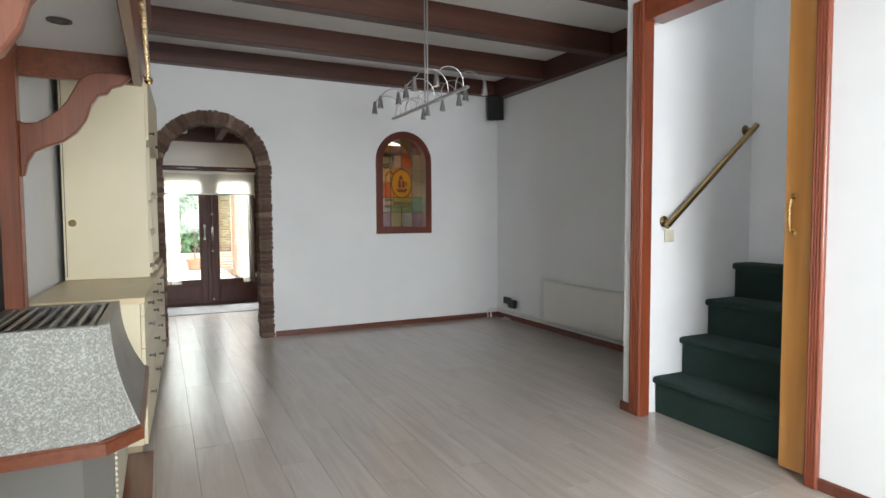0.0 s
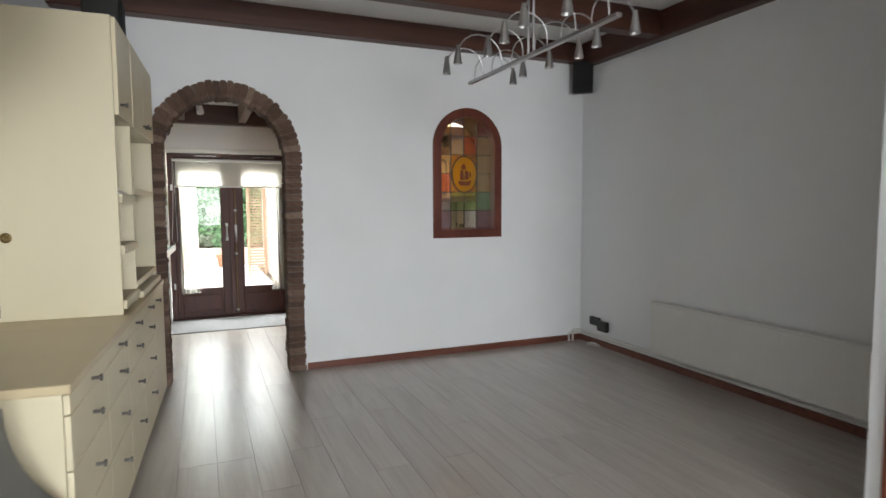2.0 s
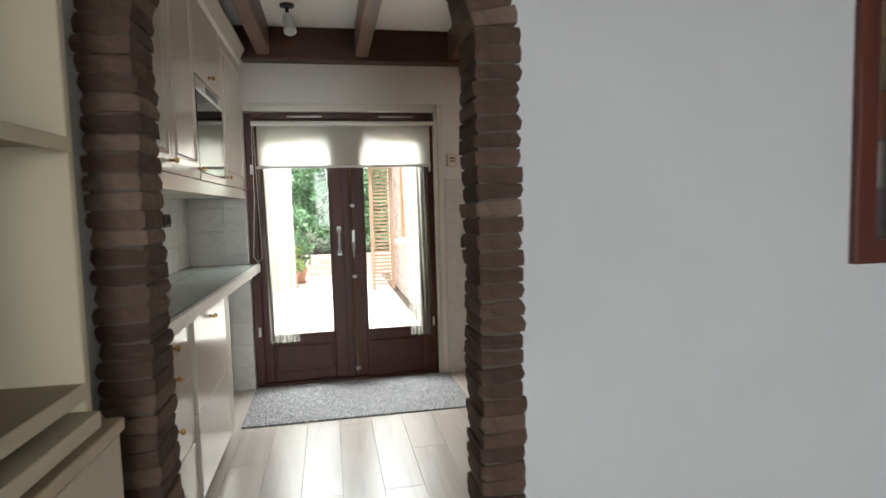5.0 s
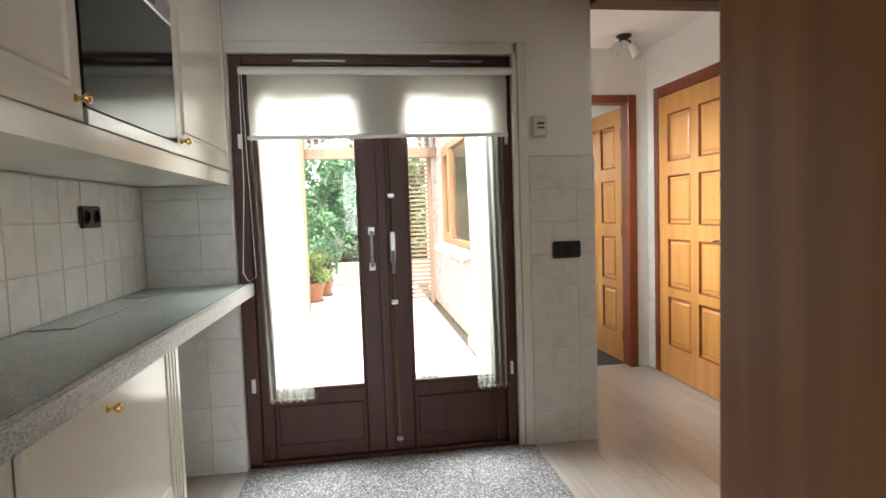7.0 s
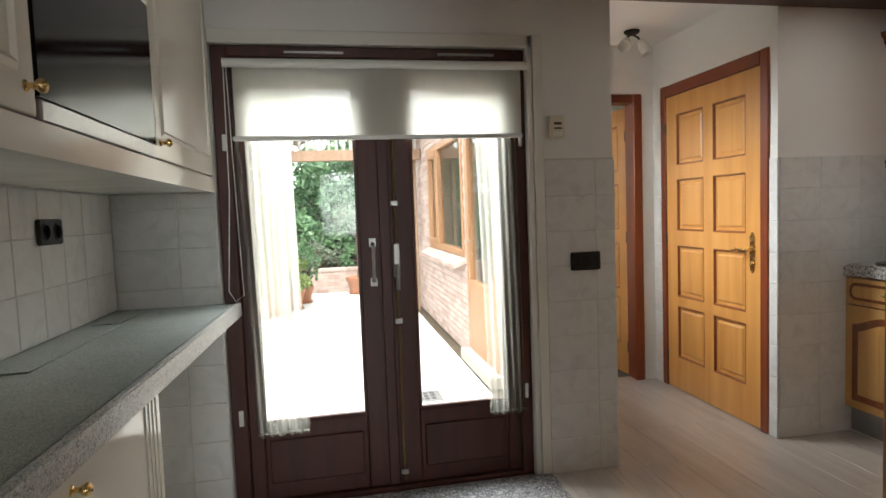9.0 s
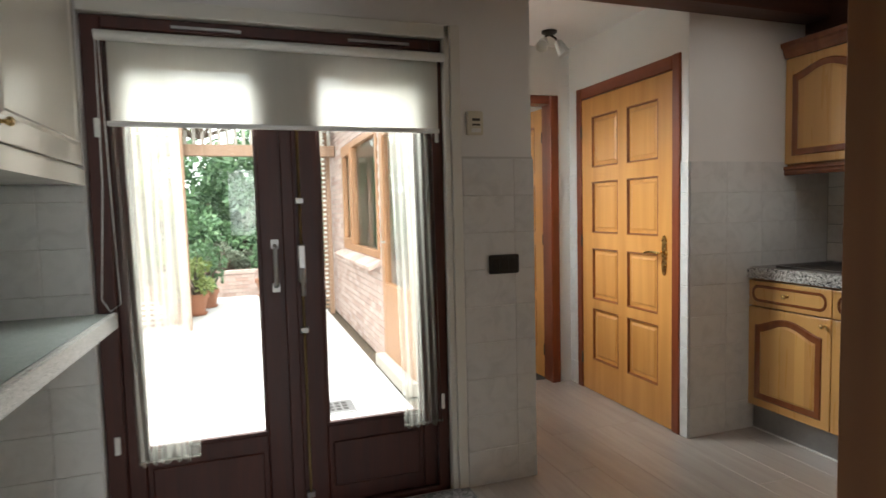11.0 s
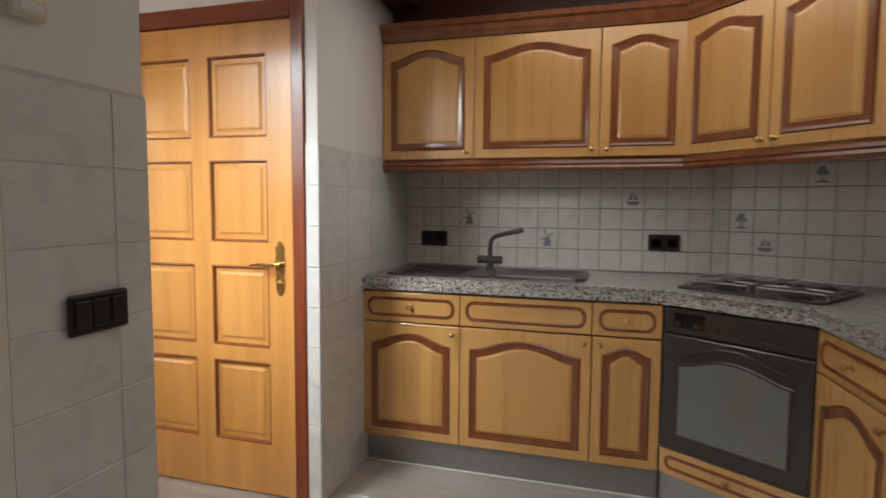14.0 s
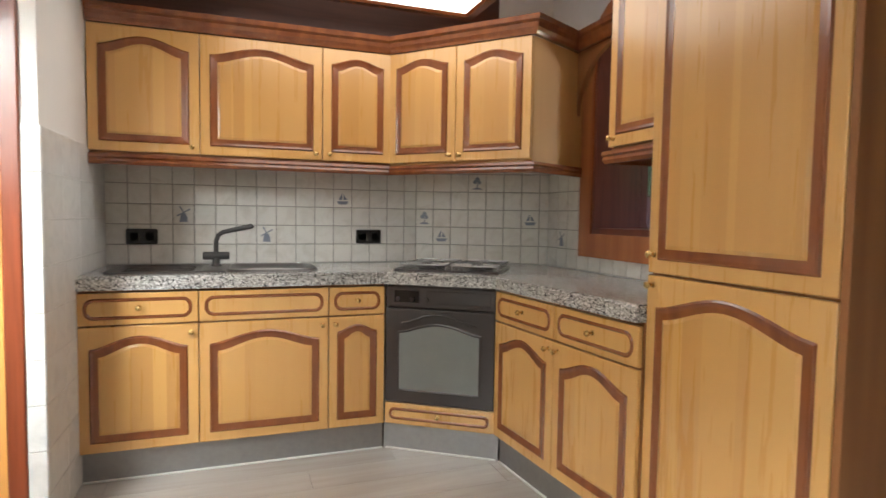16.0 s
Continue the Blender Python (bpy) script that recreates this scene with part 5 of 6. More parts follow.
part("body", box(0.012, ow - 0.012, 0.002, 0.3, 0.142, 0.2545), M_SIDEPANEL, ou)
part("plinth", box(-0.012, ow + 0.012, 0.0225, 0.034, 0.0, 0.1405), M_PLINTH, ou, "grey metal plinth")
part("floor_seal", box(0.0, ow, 0.010, 0.0215, 0.0005, 0.008, 0.002), M_WHITE, ou)
honey_drawer(ou, 0.004, ow - 0.004, 0.144, 0.258)

# granite worktop over the three runs
WT = [(3.556, 8.886), (2.933, 8.886), (2.933, 7.535), (2.622, 7.062), (1.684, 6.982), (1.684, 6.456), (3.19, 6.456), (3.556, 7.176)]
bm = prism(WT, 0.869, 0.93)
bmesh.ops.bevel(bm, geom=[e for e in bm.edges if e.verts[0].co.z > 0.92 and e.verts[1].co.z > 0.92], offset=0.012, segments=3, affect="EDGES")
solid("worktop", bm, M_GRANITE, "grey speckled granite-look worktop turning the corner", "worktop")

sink = thing("sink", "dark brown composite sink with a drainer and a bowl", "sink", pose(3.24, 8.34, 0.9305))
part("drainer", loops([(x, y, 0.0) for x, y in stadium(-0.225, 0.20, 0.02, 0.47, 0.07)], [(x, y, 0.008) for x, y in stadium(-0.218, 0.193, 0.027, 0.463, 0.065)], [(x, y, 0.008) for x, y in stadium(-0.195, 0.17, 0.05, 0.44, 0.05)], [(x, y, 0.002) for x, y in stadium(-0.185, 0.16, 0.06, 0.43, 0.045)], cap_last=True), M_SINK, sink, smooth=True)
bm = bmesh.new()
for k in range(9):
    x = -0.15 + k * 0.035
    box(x, x + 0.012, 0.09, 0.40, 0.0022, 0.0055, 0.0015, bm)
part("drainer_rib", bm, M_SINK, sink)
part("tap_deck", box(-0.21, 0.18, -0.06, 0.03, 0.0, 0.009, 0.004), M_SINK, sink)
part("bowl", loops([(x, y, 0.0) for x, y in stadium(-0.225, 0.17, -0.50, -0.05, 0.09)], [(x, y, 0.012) for x, y in stadium(-0.215, 0.16, -0.49, -0.06, 0.085)], [(x, y, 0.012) for x, y in stadium(-0.195, 0.14, -0.47, -0.08, 0.075)], [(x, y, 0.0015) for x, y in stadium(-0.175, 0.12, -0.45, -0.10, 0.06)], cap_last=True), M_SINK, sink, smooth=True)
part("bowl_rim", tube([(x, y, 0.013) for x, y in stadium(-0.20, 0.145, -0.475, -0.075, 0.078)], 0.003, 6), M_NICKEL, sink)
tap = thing("kitchen_tap", "dark grey mixer tap with an angled spout", "tap", pose(3.30, 8.335, 0.9395) @ Matrix.Diagonal((0.86, 0.86, 0.86, 1)))
part("base", lathe([(0.03, 0), (0.03, 0.006), (0.023, 0.012), (0.022, 0.075), (0.018, 0.085), (0.0001, 0.086)], 16), M_TAP, tap, smooth=True)
part("cross_body", tube([(0.0, -0.075, 0.062), (0.0, -0.07, 0.062), (0.0, 0.07, 0.062), (0.0, 0.075, 0.062)], [0.02, 0.024, 0.024, 0.02], 14), M_TAP, tap, smooth=True)
part("spout", tube([(0, 0, 0.08), (0.0, 0.0, 0.15), (-0.006, -0.012, 0.185), (-0.02, -0.04, 0.205), (-0.06, -0.12, 0.225), (-0.095, -0.20, 0.243), (-0.10, -0.205, 0.235)], [0.014, 0.014, 0.014, 0.013, 0.014, 0.015, 0.011], 12), M_TAP, tap, smooth=True)

# hob: local x along the slanting front, y to the wall
hob = thing("gas_hob", "dark four-burner gas hob with iron pan supports", "hob", pose(K1[0], K1[1], 0.9305, 0, 0, diag) @ pose(0.02, 0.03, 0))
part("tray", loops([(x, y, 0) for x, y in stadium(0.0, ow - 0.03, 0, 0.46, 0.03)], [(x, y, 0.010) for x, y in stadium(0.004, ow - 0.034, 0.004, 0.456, 0.03)], [(x, y, 0.010) for x, y in stadium(0.02, ow - 0.05, 0.02, 0.44, 0.025)], [(x, y, 0.004) for x, y in stadium(0.03, ow - 0.06, 0.03, 0.43, 0.02)], cap_last=True), M_BROWNBLACK, hob, smooth=True)
for cx_ in (0.155, 0.425):
    for cy_ in (0.125, 0.335):
        bnr = part("burner", lathe([(0.045, 0.004), (0.045, 0.014), (0.035, 0.018), (0.034, 0.026), (0.0001, 0.028)], 16, Matrix.Translation((cx_, cy_, 0))), M_IRON, hob, smooth=True)
    bm = bmesh.new()
    join(bm, tube([(x, y, 0.034) for x, y in stadium(cx_ - 0.12, cx_ + 0.12, 0.035, 0.425, 0.02)] + [(cx_ + 0.10, 0.035, 0.034)], 0.0045, 6))
    for cy_ in (0.125, 0.335):
        for dx, dy in ((1, 0), (-1, 0), (0, 1), (0, -1)):
            join(bm, tube([(cx_ + dx * 0.12, cy_ + dy * 0.09, 0.034), (cx_ + dx * 0.03, cy_ + dy * 0.03, 0.036)], 0.004, 6))
    for x, y in ((cx_ - 0.118, 0.05), (cx_ + 0.118, 0.05), (cx_ - 0.118, 0.41), (cx_ + 0.118, 0.41)):
        join(bm, tube([(x, y, 0.004), (x, y, 0.034)], 0.004, 6))
    part("pan_support", bm, M_NICKEL, hob, smooth=True)

# wall cabinets
UF = 3.222


def wall_unit(m, w, depth, z0, z1, doors, label, rise=0.045):
    u = thing("wall_cabinet", label, "kitchen cabinet", m, "honey wall cabinets")
    part("body", box(0.001, w - 0.001, 0.002, depth, z0, z1), M_SIDEPANEL, u)
    for x0, x1, kx in doors:
        honey_door(u, x0, x1, z0 + 0.012, z1, kx, z0 + 0.045, rise)
    return u


for y1, y0, kr in ((8.886, 8.403, True), (8.403, 7.808, True), (7.808, 7.435, False)):
    w = y1 - y0
    wall_unit(pose(UF, y1, 0, 0, 0, -90), w, 0.333, 1.485, 2.085, [(0, w, w - 0.035 if kr else 0.035)], "honey beech wall cabinet with an arched panel door", 0.05 if w > 0.4 else 0.035)
U1, U2 = (3.222, 7.435), (2.612, 6.888)
ul = math.hypot(U1[0] - U2[0], U1[1] - U2[1])
ua = math.degrees(math.atan2(U2[1] - U1[1], U2[0] - U1[0]))
cu_ = thing("wall_cabinet", "honey beech corner wall cabinet with two arched doors", "kitchen cabinet", pose(U1[0], U1[1], 0, 0, 0, ua), "honey wall cabinets")
back = Vector((2.832, 6.462))
into = pose(U1[0], U1[1], 0, 0, 0, ua).inverted()
plan = [into @ Vector((x, y, 0)) for x, y in (U1, U2, back, (3.185, 6.462), (3.545, 7.18), (3.545, 7.43))]
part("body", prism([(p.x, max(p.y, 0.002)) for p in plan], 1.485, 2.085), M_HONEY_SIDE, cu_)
honey_door(cu_, 0.0, ul / 2, 1.497, 2.085, ul / 2 - 0.03, 1.53, 0.035)
honey_door(cu_, ul / 2, ul, 1.497, 2.085, ul / 2 + 0.03, 1.53, 0.035)
wall_unit(pose(2.085, 6.81, 0, 0, 0, 180), 0.40, 0.352, 1.485, 2.25, [(0, 0.40, 0.035)], "honey beech wall cabinet beside the fridge housing")

CROWN = [(0, 2.086), (0.026, 2.086), (0.030, 2.10), (0.040, 2.115), (0.044, 2.135), (0.058, 2.145), (0.062, 2.168), (0, 2.168)]
LIGHTRAIL = [(0, 1.435), (0.018, 1.435), (0.026, 1.45), (0.022, 1.462), (0.030, 1.47), (0.026, 1.4845), (0, 1.4845)]
run = [(UF, 8.886), U1, U2, (back.x, back.y)]
solid("cornice", sweep(run, CROWN), M_DARKMOULD, "red-brown stepped cornice along the wall cabinets", "moulding")
solid("light_rail", sweep(run, LIGHTRAIL), M_DARKMOULD, "red-brown moulded rail under the wall cabinets", "moulding")
solid("light_rail", sweep([(2.087, 6.455), (2.087, 6.81), (1.69, 6.81)], LIGHTRAIL), M_DARKMOULD, "red-brown moulded rail under the small wall cabinet", "moulding")
# arched board over the window, between the wall cabinets
arc = [(0.40 * math.cos(math.pi * k / 16), 1.76 + 0.33 * math.sin(math.pi * k / 16)) for k in range(17)]
board = prism([(WX + x, z) for x, z in arc] + [(WX - 0.40, 2.165), (WX + 0.44, 2.165), (WX + 0.44, 1.76)], 6.502, 6.525, m=STAND)
solid("arched_board", board, M_SIDEPANEL, "arched brown wooden board over the leaded window", "panel")
solid("cornice", sweep([(2.845, 6.527), (2.09, 6.527)], [(o, z + 0.002) for o, z in CROWN]), M_DARKMOULD, "red-brown cornice over the leaded window", "moulding")

# tall fridge housing
TX0, TX1, TF = 1.012, 1.682, 6.925
tall = thing("tall_cabinet", "tall honey beech fridge housing with two arched doors", "kitchen cabinet", pose(TX1, TF, 0, 0, 0, 180))
tw_ = TX1 - TX0
part("body", box(0.001, tw_ - 0.022, 0.002, 0.632, 0.142, 2.26), M_SIDEPANEL, tall)
part("side_panel", box(tw_ - 0.021, tw_, -0.020, 0.636, 0.0, 2.262, 0.002), M_SIDEPANEL, tall, "brown veneered side panel")
part("plinth", box(0.0, tw_ - 0.022, 0.022, 0.034, 0.0, 0.141), M_PLINTH, tall, "grey metal plinth")
honey_door(tall, 0, tw_ - 0.022, 0.144, 1.034, 0.03, 1.0, 0.06)
honey_door(tall, 0, tw_ - 0.022, 1.038, 2.085, 0.03, 1.10, 0.06)
part("top_board", box(0, tw_ - 0.022, -0.02, 0.0, 2.09, 2.26, 0.003), M_DARKMOULD, tall)

# lit panel in a wooden frame, hung under the beams
LX0, LX1, LY0, LY1, LZ = 1.95, 3.06, 7.06, 8.30, 2.29
lp = thing("ceiling_light_panel", "lit white ceiling panel in a red-brown wooden frame", "ceiling lamp", pose(0, 0, 0))
part("frame", sweep([(LX0, LY0), (LX1, LY0), (LX1, LY1), (LX0, LY1)], [(0, LZ), (0.045, LZ), (0.05, LZ + 0.015), (0.035, LZ + 0.03), (0.035, LZ + 0.108), (-0.02, LZ + 0.108), (-0.02, LZ + 0.02)], closed=True), M_DARKMOULD, lp)
part("diffuser", box(LX0 + 0.003, LX1 - 0.003, LY0 + 0.003, LY1 - 0.003, LZ + 0.012, LZ + 0.016), M_LAMPPANEL, lp, "white diffuser")

# sockets and switches


def socket_pair(m, label, mat=None, holes=2, w=0.152, h=0.082):
    s = thing("wall_socket", label, "socket", m)
    part("plate", box(-w / 2, w / 2, -0.014, -0.0005, -h / 2, h / 2, 0.005), mat or M_BLACK, s)
    for k in range(holes):
        cx_ = (k - (holes - 1) / 2) * w / holes
        part("outlet", lathe([(0.029, 0), (0.029, 0.003), (0.024, 0.003), (0.022, -0.004), (0.0001, -0.004)], 16, Matrix.Translation((cx_, -0.014, 0)) @ Matrix.Rotation(radians(90), 4, "X")), M_BLACK, s, smooth=True)
    return s


socket_pair(pose(3.551, 8.712, 1.082, 0, 0, -90), "black double socket on the tiles above the drainer")
socket_pair(pose(3.551, 7.485, 1.085, 0, 0, -90), "black double socket on the tiles near the hob")
socket_pair(pose(-0.672, 8.27, 1.275, 0, 0, 90), "black double socket on the tiles above the worktop")
sp = thing("light_switch", "black triple light switch beside the garden doors", "switch", pose(1.40, 8.811, 1.033))
part("plate", box(-0.076, 0.076, -0.014, 0, -0.044, 0.044, 0.006), M_BLACK, sp)
for k in (-1, 0, 1):
    part("rocker", box(k * 0.046 - 0.02, k * 0.046 + 0.02, -0.019, -0.014, -0.03, 0.03, 0.003), M_BLACK, sp)
th = thing("thermostat", "small cream wall thermostat", "thermostat", pose(1.268, 8.82, 1.67))
part("case", box(-0.038, 0.038, -0.026, 0, -0.052, 0.052, 0.005), M_WHITEPLASTIC, th)
part("display", boxes((-0.016, 0.022, -0.0275, -0.0262, 0.008, 0.02), (-0.016, 0.022, -0.0275, -0.0262, -0.012, -0.004)), M_LEAD, th)
part("dial", box(-0.02, 0.025, -0.029, -0.026, -0.042, -0.024, 0.002), M_WHITE, th)

# corridor lamp
cl = thing("ceiling_spotlight", "black double ceiling spot with white glass shades in the corridor", "ceiling lamp", pose(2.19, 9.75, 2.42))
part("base", lathe([(0.05, 0), (0.05, -0.012), (0.03, -0.025), (0.0001, -0.027)], 16), M_BLACK, cl, smooth=True)
for s, d in ((-1, (-0.5, -0.6, -0.55)), (1, (0.35, -0.3, -0.9))):
    arm = part("arm", tube([(0, 0, -0.02), (s * 0.04, -0.01, -0.045), (s * 0.05, -0.02, -0.075)], 0.007), M_BLACK, cl)
    part("shade", lathe([(0.012, -0.01), (0.026, 0.0), (0.034, 0.04), (0.042, 0.095), (0.039, 0.095), (0.030, 0.04), (0.0001, 0.02)], 14, turn_to((s * 0.05, -0.02, -0.07), d)), M_WHITE, arm, smooth=True)
ks = thing("ceiling_spotlight", "small black and white ceiling spot between the kitchen beams", "ceiling lamp", pose(0.12, 8.25, 2.6))
part("base", lathe([(0.045, 0), (0.045, -0.012), (0.0001, -0.02)], 14), M_BLACK, ks, smooth=True)
arm = part("arm", tube([(0, 0, -0.01), (0.0, 0.0, -0.07)], 0.012), M_BLACK, ks)
part("shade", lathe([(0.02, -0.03), (0.032, 0.0), (0.036, 0.06), (0.040, 0.11), (0.036, 0.11), (0.030, 0.05), (0.0001, 0.03)], 14, turn_to((0, 0, -0.08), (0.15, -0.45, -0.9))), M_WHITE, arm, smooth=True)

# ---- white kitchen run ----
CF, LTOP = -0.235, 0.935
lw = thing("base_cabinet", "off-white lacquered drawer cabinet with brass knobs", "kitchen cabinet", pose(CF - 0.055, 6.46, 0, 0, 0, 90), "white base cabinets")
part("body", box(0.0, 0.54, 0.002, 0.44, 0.08, 0.876), M_GLOSS, lw)
part("plinth", box(0.0, 0.54, 0.04, 0.06, 0, 0.079), M_BROWNBLACK, lw)
for a, b in ((0.085, 0.36), (0.363, 0.64), (0.643, 0.765), (0.768, 0.872)):
    d = part("drawer_front", box(0.002, 0.538, -0.019, 0, a, b, 0.004, seg=2), M_GLOSS, lw)
    knob(d, 0.24, (a + b) / 2, -0.019)
lw2 = thing("base_cabinet", "off-white lacquered base cabinet with a brass knob", "kitchen cabinet", pose(CF - 0.04, 7.002, 0, 0, 0, 90), "white base cabinets")
part("body", box(0.0, 0.87, 0.002, 0.44, 0.08, 0.876), M_GLOSS, lw2)
part("plinth", box(0.0, 0.87, 0.04, 0.06, 0, 0.079), M_BROWNBLACK, lw2)
d = part("door", box(0.002, 0.72, -0.019, 0, 0.463, 0.872, 0.004, seg=2), M_GLOSS, lw2)
knob(d, 0.335, 0.825, -0.019)
part("lower_door", box(0.002, 0.72, -0.019, 0, 0.085, 0.46, 0.004, seg=2), M_GLOSS, lw2)
bm = boxes((0.723, 0.868, -0.015, 0, 0.085, 0.872), bevel=0.003)
for k in range(4):
    box(0.742 + k * 0.028, 0.758 + k * 0.028, -0.019, -0.0152, 0.09, 0.868, 0.003, bm)
part("fluted_filler", bm, M_GLOSS, lw2)
lt = thing("worktop", "grey-green worktop with a pale edge along the white cabinets", "worktop", pose(0, 0, 0))
part("slab", prism([(-0.679, 6.456), (-0.275, 6.456), (-0.210, 8.815), (-0.679, 8.815)], LTOP - 0.058, LTOP - 0.0005), M_SLATE, lt)
part("edge_strip", prism([(-0.2745, 6.456), (-0.254, 6.456), (-0.188, 8.838), (-0.2095, 8.838)], LTOP - 0.060, LTOP, 0.005), M_SLATE_EDGE, lt)
part("glass_plate", boxes((-0.66, -0.53, 7.80, 8.42, LTOP, LTOP + 0.004), (-0.64, -0.55, 8.46, 8.75, LTOP, LTOP + 0.004), bevel=0.001), M_SLATE, lt, "flush glass inset")

UX = -0.283
for y0, y1, name in ((6.46, 6.86, "L"), (6.86, 7.345, "L"), (8.022, 8.815, "R")):
    w = y1 - y0
    u = thing("wall_cabinet", "glossy off-white wall cabinet with a panelled door and brass knob", "kitchen cabinet", pose(UX, y0, 0, 0, 0, 90), "white wall cabinets")
    part("body", box(0.001, w - 0.001, 0.002, 0.392, 1.47, 2.36), M_GLOSS, u)
    d = part("door", box(0.002, w - 0.002, -0.019, 0, 1.478, 2.355, 0.004, seg=2), M_GLOSS, u)
    o = [(0.055, 1.545), (w - 0.055, 1.545), (w - 0.055, 2.29), (0.055, 2.29)]
    i = [(0.075, 1.565), (w - 0.075, 1.565), (w - 0.075, 2.27), (0.075, 2.27)]
    mid = [((a[0] + b[0]) / 2, (a[1] + b[1]) / 2) for a, b in zip(o, i)]
    part("panel_moulding", loops([(a, -0.0192, b) for a, b in o], [(a, -0.026, b) for a, b in mid], [(a, -0.0192, b) for a, b in i]), M_GLOSS, d)
    knob(d, w - 0.035 if name == "L" else 0.04, 1.525, -0.019)
mw = thing("microwave", "built-in microwave with black glass and a steel strip", "microwave", pose(UX, 7.347, 0, 0, 0, 90))
part("housing", box(0.001, 0.672, 0.002, 0.392, 1.47, 1.97), M_BLACK, mw)
part("glass_front", box(0.004, 0.670, -0.020, 0, 1.515, 1.90, 0.003), M_BLACKGLASS, mw)
part("steel_strip", box(0.004, 0.670, -0.023, 0, 1.474, 1.513, 0.003), M_STEEL, mw)
part("control_strip", box(0.004, 0.670, -0.021, 0, 1.903, 1.966, 0.003), M_STEEL, mw)
part("display", box(0.22, 0.52, -0.0225, -0.021, 1.918, 1.952), M_BLACKGLASS, mw)
u = thing("wall_cabinet", "glossy off-white cupboard above the microwave", "kitchen cabinet", pose(UX, 7.347, 0, 0, 0, 90), "white wall cabinets")
part("body", box(0.001, 0.672, 0.002, 0.392, 1.972, 2.36), M_GLOSS, u)
d = part("door", box(0.002, 0.670, -0.019, 0, 1.975, 2.355, 0.004, seg=2), M_GLOSS, u)
knob(d, 0.335, 2.02, -0.019)
pel = thing("pelmet", "off-white pelmet board under the white wall cabinets", "panel", pose(0, 0, 0))
part("board", box(UX - 0.39, UX + 0.016, 6.46, 8.815, 1.412, 1.4345, 0.003), M_GLOSS, pel)
part("front_strip", prism([(UX + 0.02, 6.46), (UX + 0.052, 6.46), (UX + 0.022, 8.816), (UX - 0.01, 8.816)], 1.408, 1.468, 0.006), M_GLOSS, pel)
solid("cornice", sweep([(UX + 0.02, 8.815), (UX + 0.02, 6.46)][::-1], [(0, 2.355), (0.02, 2.36), (0.06, 2.43), (0.06, 2.445), (-0.03, 2.445), (-0.03, 2.355)]), M_GLOSS, "off-white sloping cornice on the white wall cabinets", "moulding")

# tiles
grout(wall_kitchen_east, 3.555, 3.5595, 7.18, 8.889, 0.931, 1.49, M_GROUT)
grout(wall_arch, 2.81, 3.19, 6.4505, 6.4545, 0.931, 1.49, M_GROUT)
grout(wall_arch, 1.69, 2.81, 6.4505, 6.4545, 0.931, 1.01, M_GROUT)
part("grout", prism([(3.1945, 6.4505), (3.5595, 7.18), (3.556, 7.182), (3.191, 6.4523)], 0.931, 1.49), M_GROUT, wall_kitchen_corner)
grout(wall_pier, 2.536, 3.55, 8.885, 8.8895, 0.0, 1.514, M_GROUT_PALE)
grout(wall_north, 1.206, 1.556, 8.815, 8.8195, 0.0, 1.524, M_GROUT_PALE)
grout(wall_north, -0.672, -0.264, 8.815, 8.8195, 0.0, 1.41, M_GROUT_PALE)
grout(wall_kitchen_west, -0.6795, -0.675, 6.46, 8.815, 0.936, 1.41, M_GROUT_PALE)
tile_field(wall_kitchen_east, (3.5595, 8.888, 0.931), (0, -1, 0), (0, 0, 1), 1.705, 0.56, 0.1085, 0.1085, M_TILE)
diag_u = Vector((3.195 - 3.56, 6.45 - 7.18, 0))
east = tile_field(wall_kitchen_corner, (3.5595, 7.18, 0.931), diag_u, (0, 0, 1), diag_u.length, 0.56, 0.1085, 0.1085, M_TILE)
south = tile_field(wall_arch, (3.19, 6.4505, 0.931), (-1, 0, 0), (0, 0, 1), 1.55, 0.56, 0.1085, 0.1085, M_TILE, keep=lambda a, b: not (abs(3.19 - a - WX) < 0.40 and b > 0.09))
FIGURES = ((3.555, 8.545, 1.20, 0), (3.555, 7.685, 1.315, 1), (3.555, 8.126, 1.095, 0), (3.53, 7.13, 1.20, 2), (3.48, 7.02, 1.095, 1), (3.40, 6.87, 1.425, 2), (3.26, 6.58, 1.21, 1), (2.973, 6.455, 1.10, 0))
fields = [o for o in (*wall_kitchen_east.children, *east.values(), *south.values()) if o.name.startswith("tile")]
for x, y, z, kind in FIGURES:
    motif(min(fields, key=lambda o: (o.matrix_world.translation - Vector((x, y, z))).length), kind)
tile_field(wall_pier, (2.535, 8.8895, 0.0), (1, 0, 0), (0, 0, 1), 1.02, 1.515, 0.253, 0.1684, M_TILE_BIG, keep=lambda a, b: a < 0.55 or b > 0.9, gap=0.0016)
tile_field(wall_pier, (2.5295, 8.893, 0.0), (0, -1, 0), (0, 0, 1), 0.004, 1.515, 0.25, 0.1684, M_TILE_BIG, gap=0.0016)
tile_field(wall_pier, (2.5295, 8.944, 0.0), (0, -1, 0), (0, 0, 1), 0.062, 1.515, 0.25, 0.1684, M_TILE_BIG, gap=0.0016)
tile_field(wall_pier, (2.5295, 10.068, 0.0), (0, -1, 0), (0, 0, 1), 0.104, 1.515, 0.25, 0.1684, M_TILE_BIG, gap=0.0016)
tile_field(wall_north, (1.207, 8.8195, 0.0), (1, 0, 0), (0, 0, 1), 0.35, 1.525, 0.253, 0.1684, M_TILE_BIG, gap=0.0016)
tile_field(wall_north, (1.5555, 8.813, 0.0), (0, 1, 0), (0, 0, 1), 0.137, 1.525, 0.253, 0.1684, M_TILE_BIG, gap=0.0016)
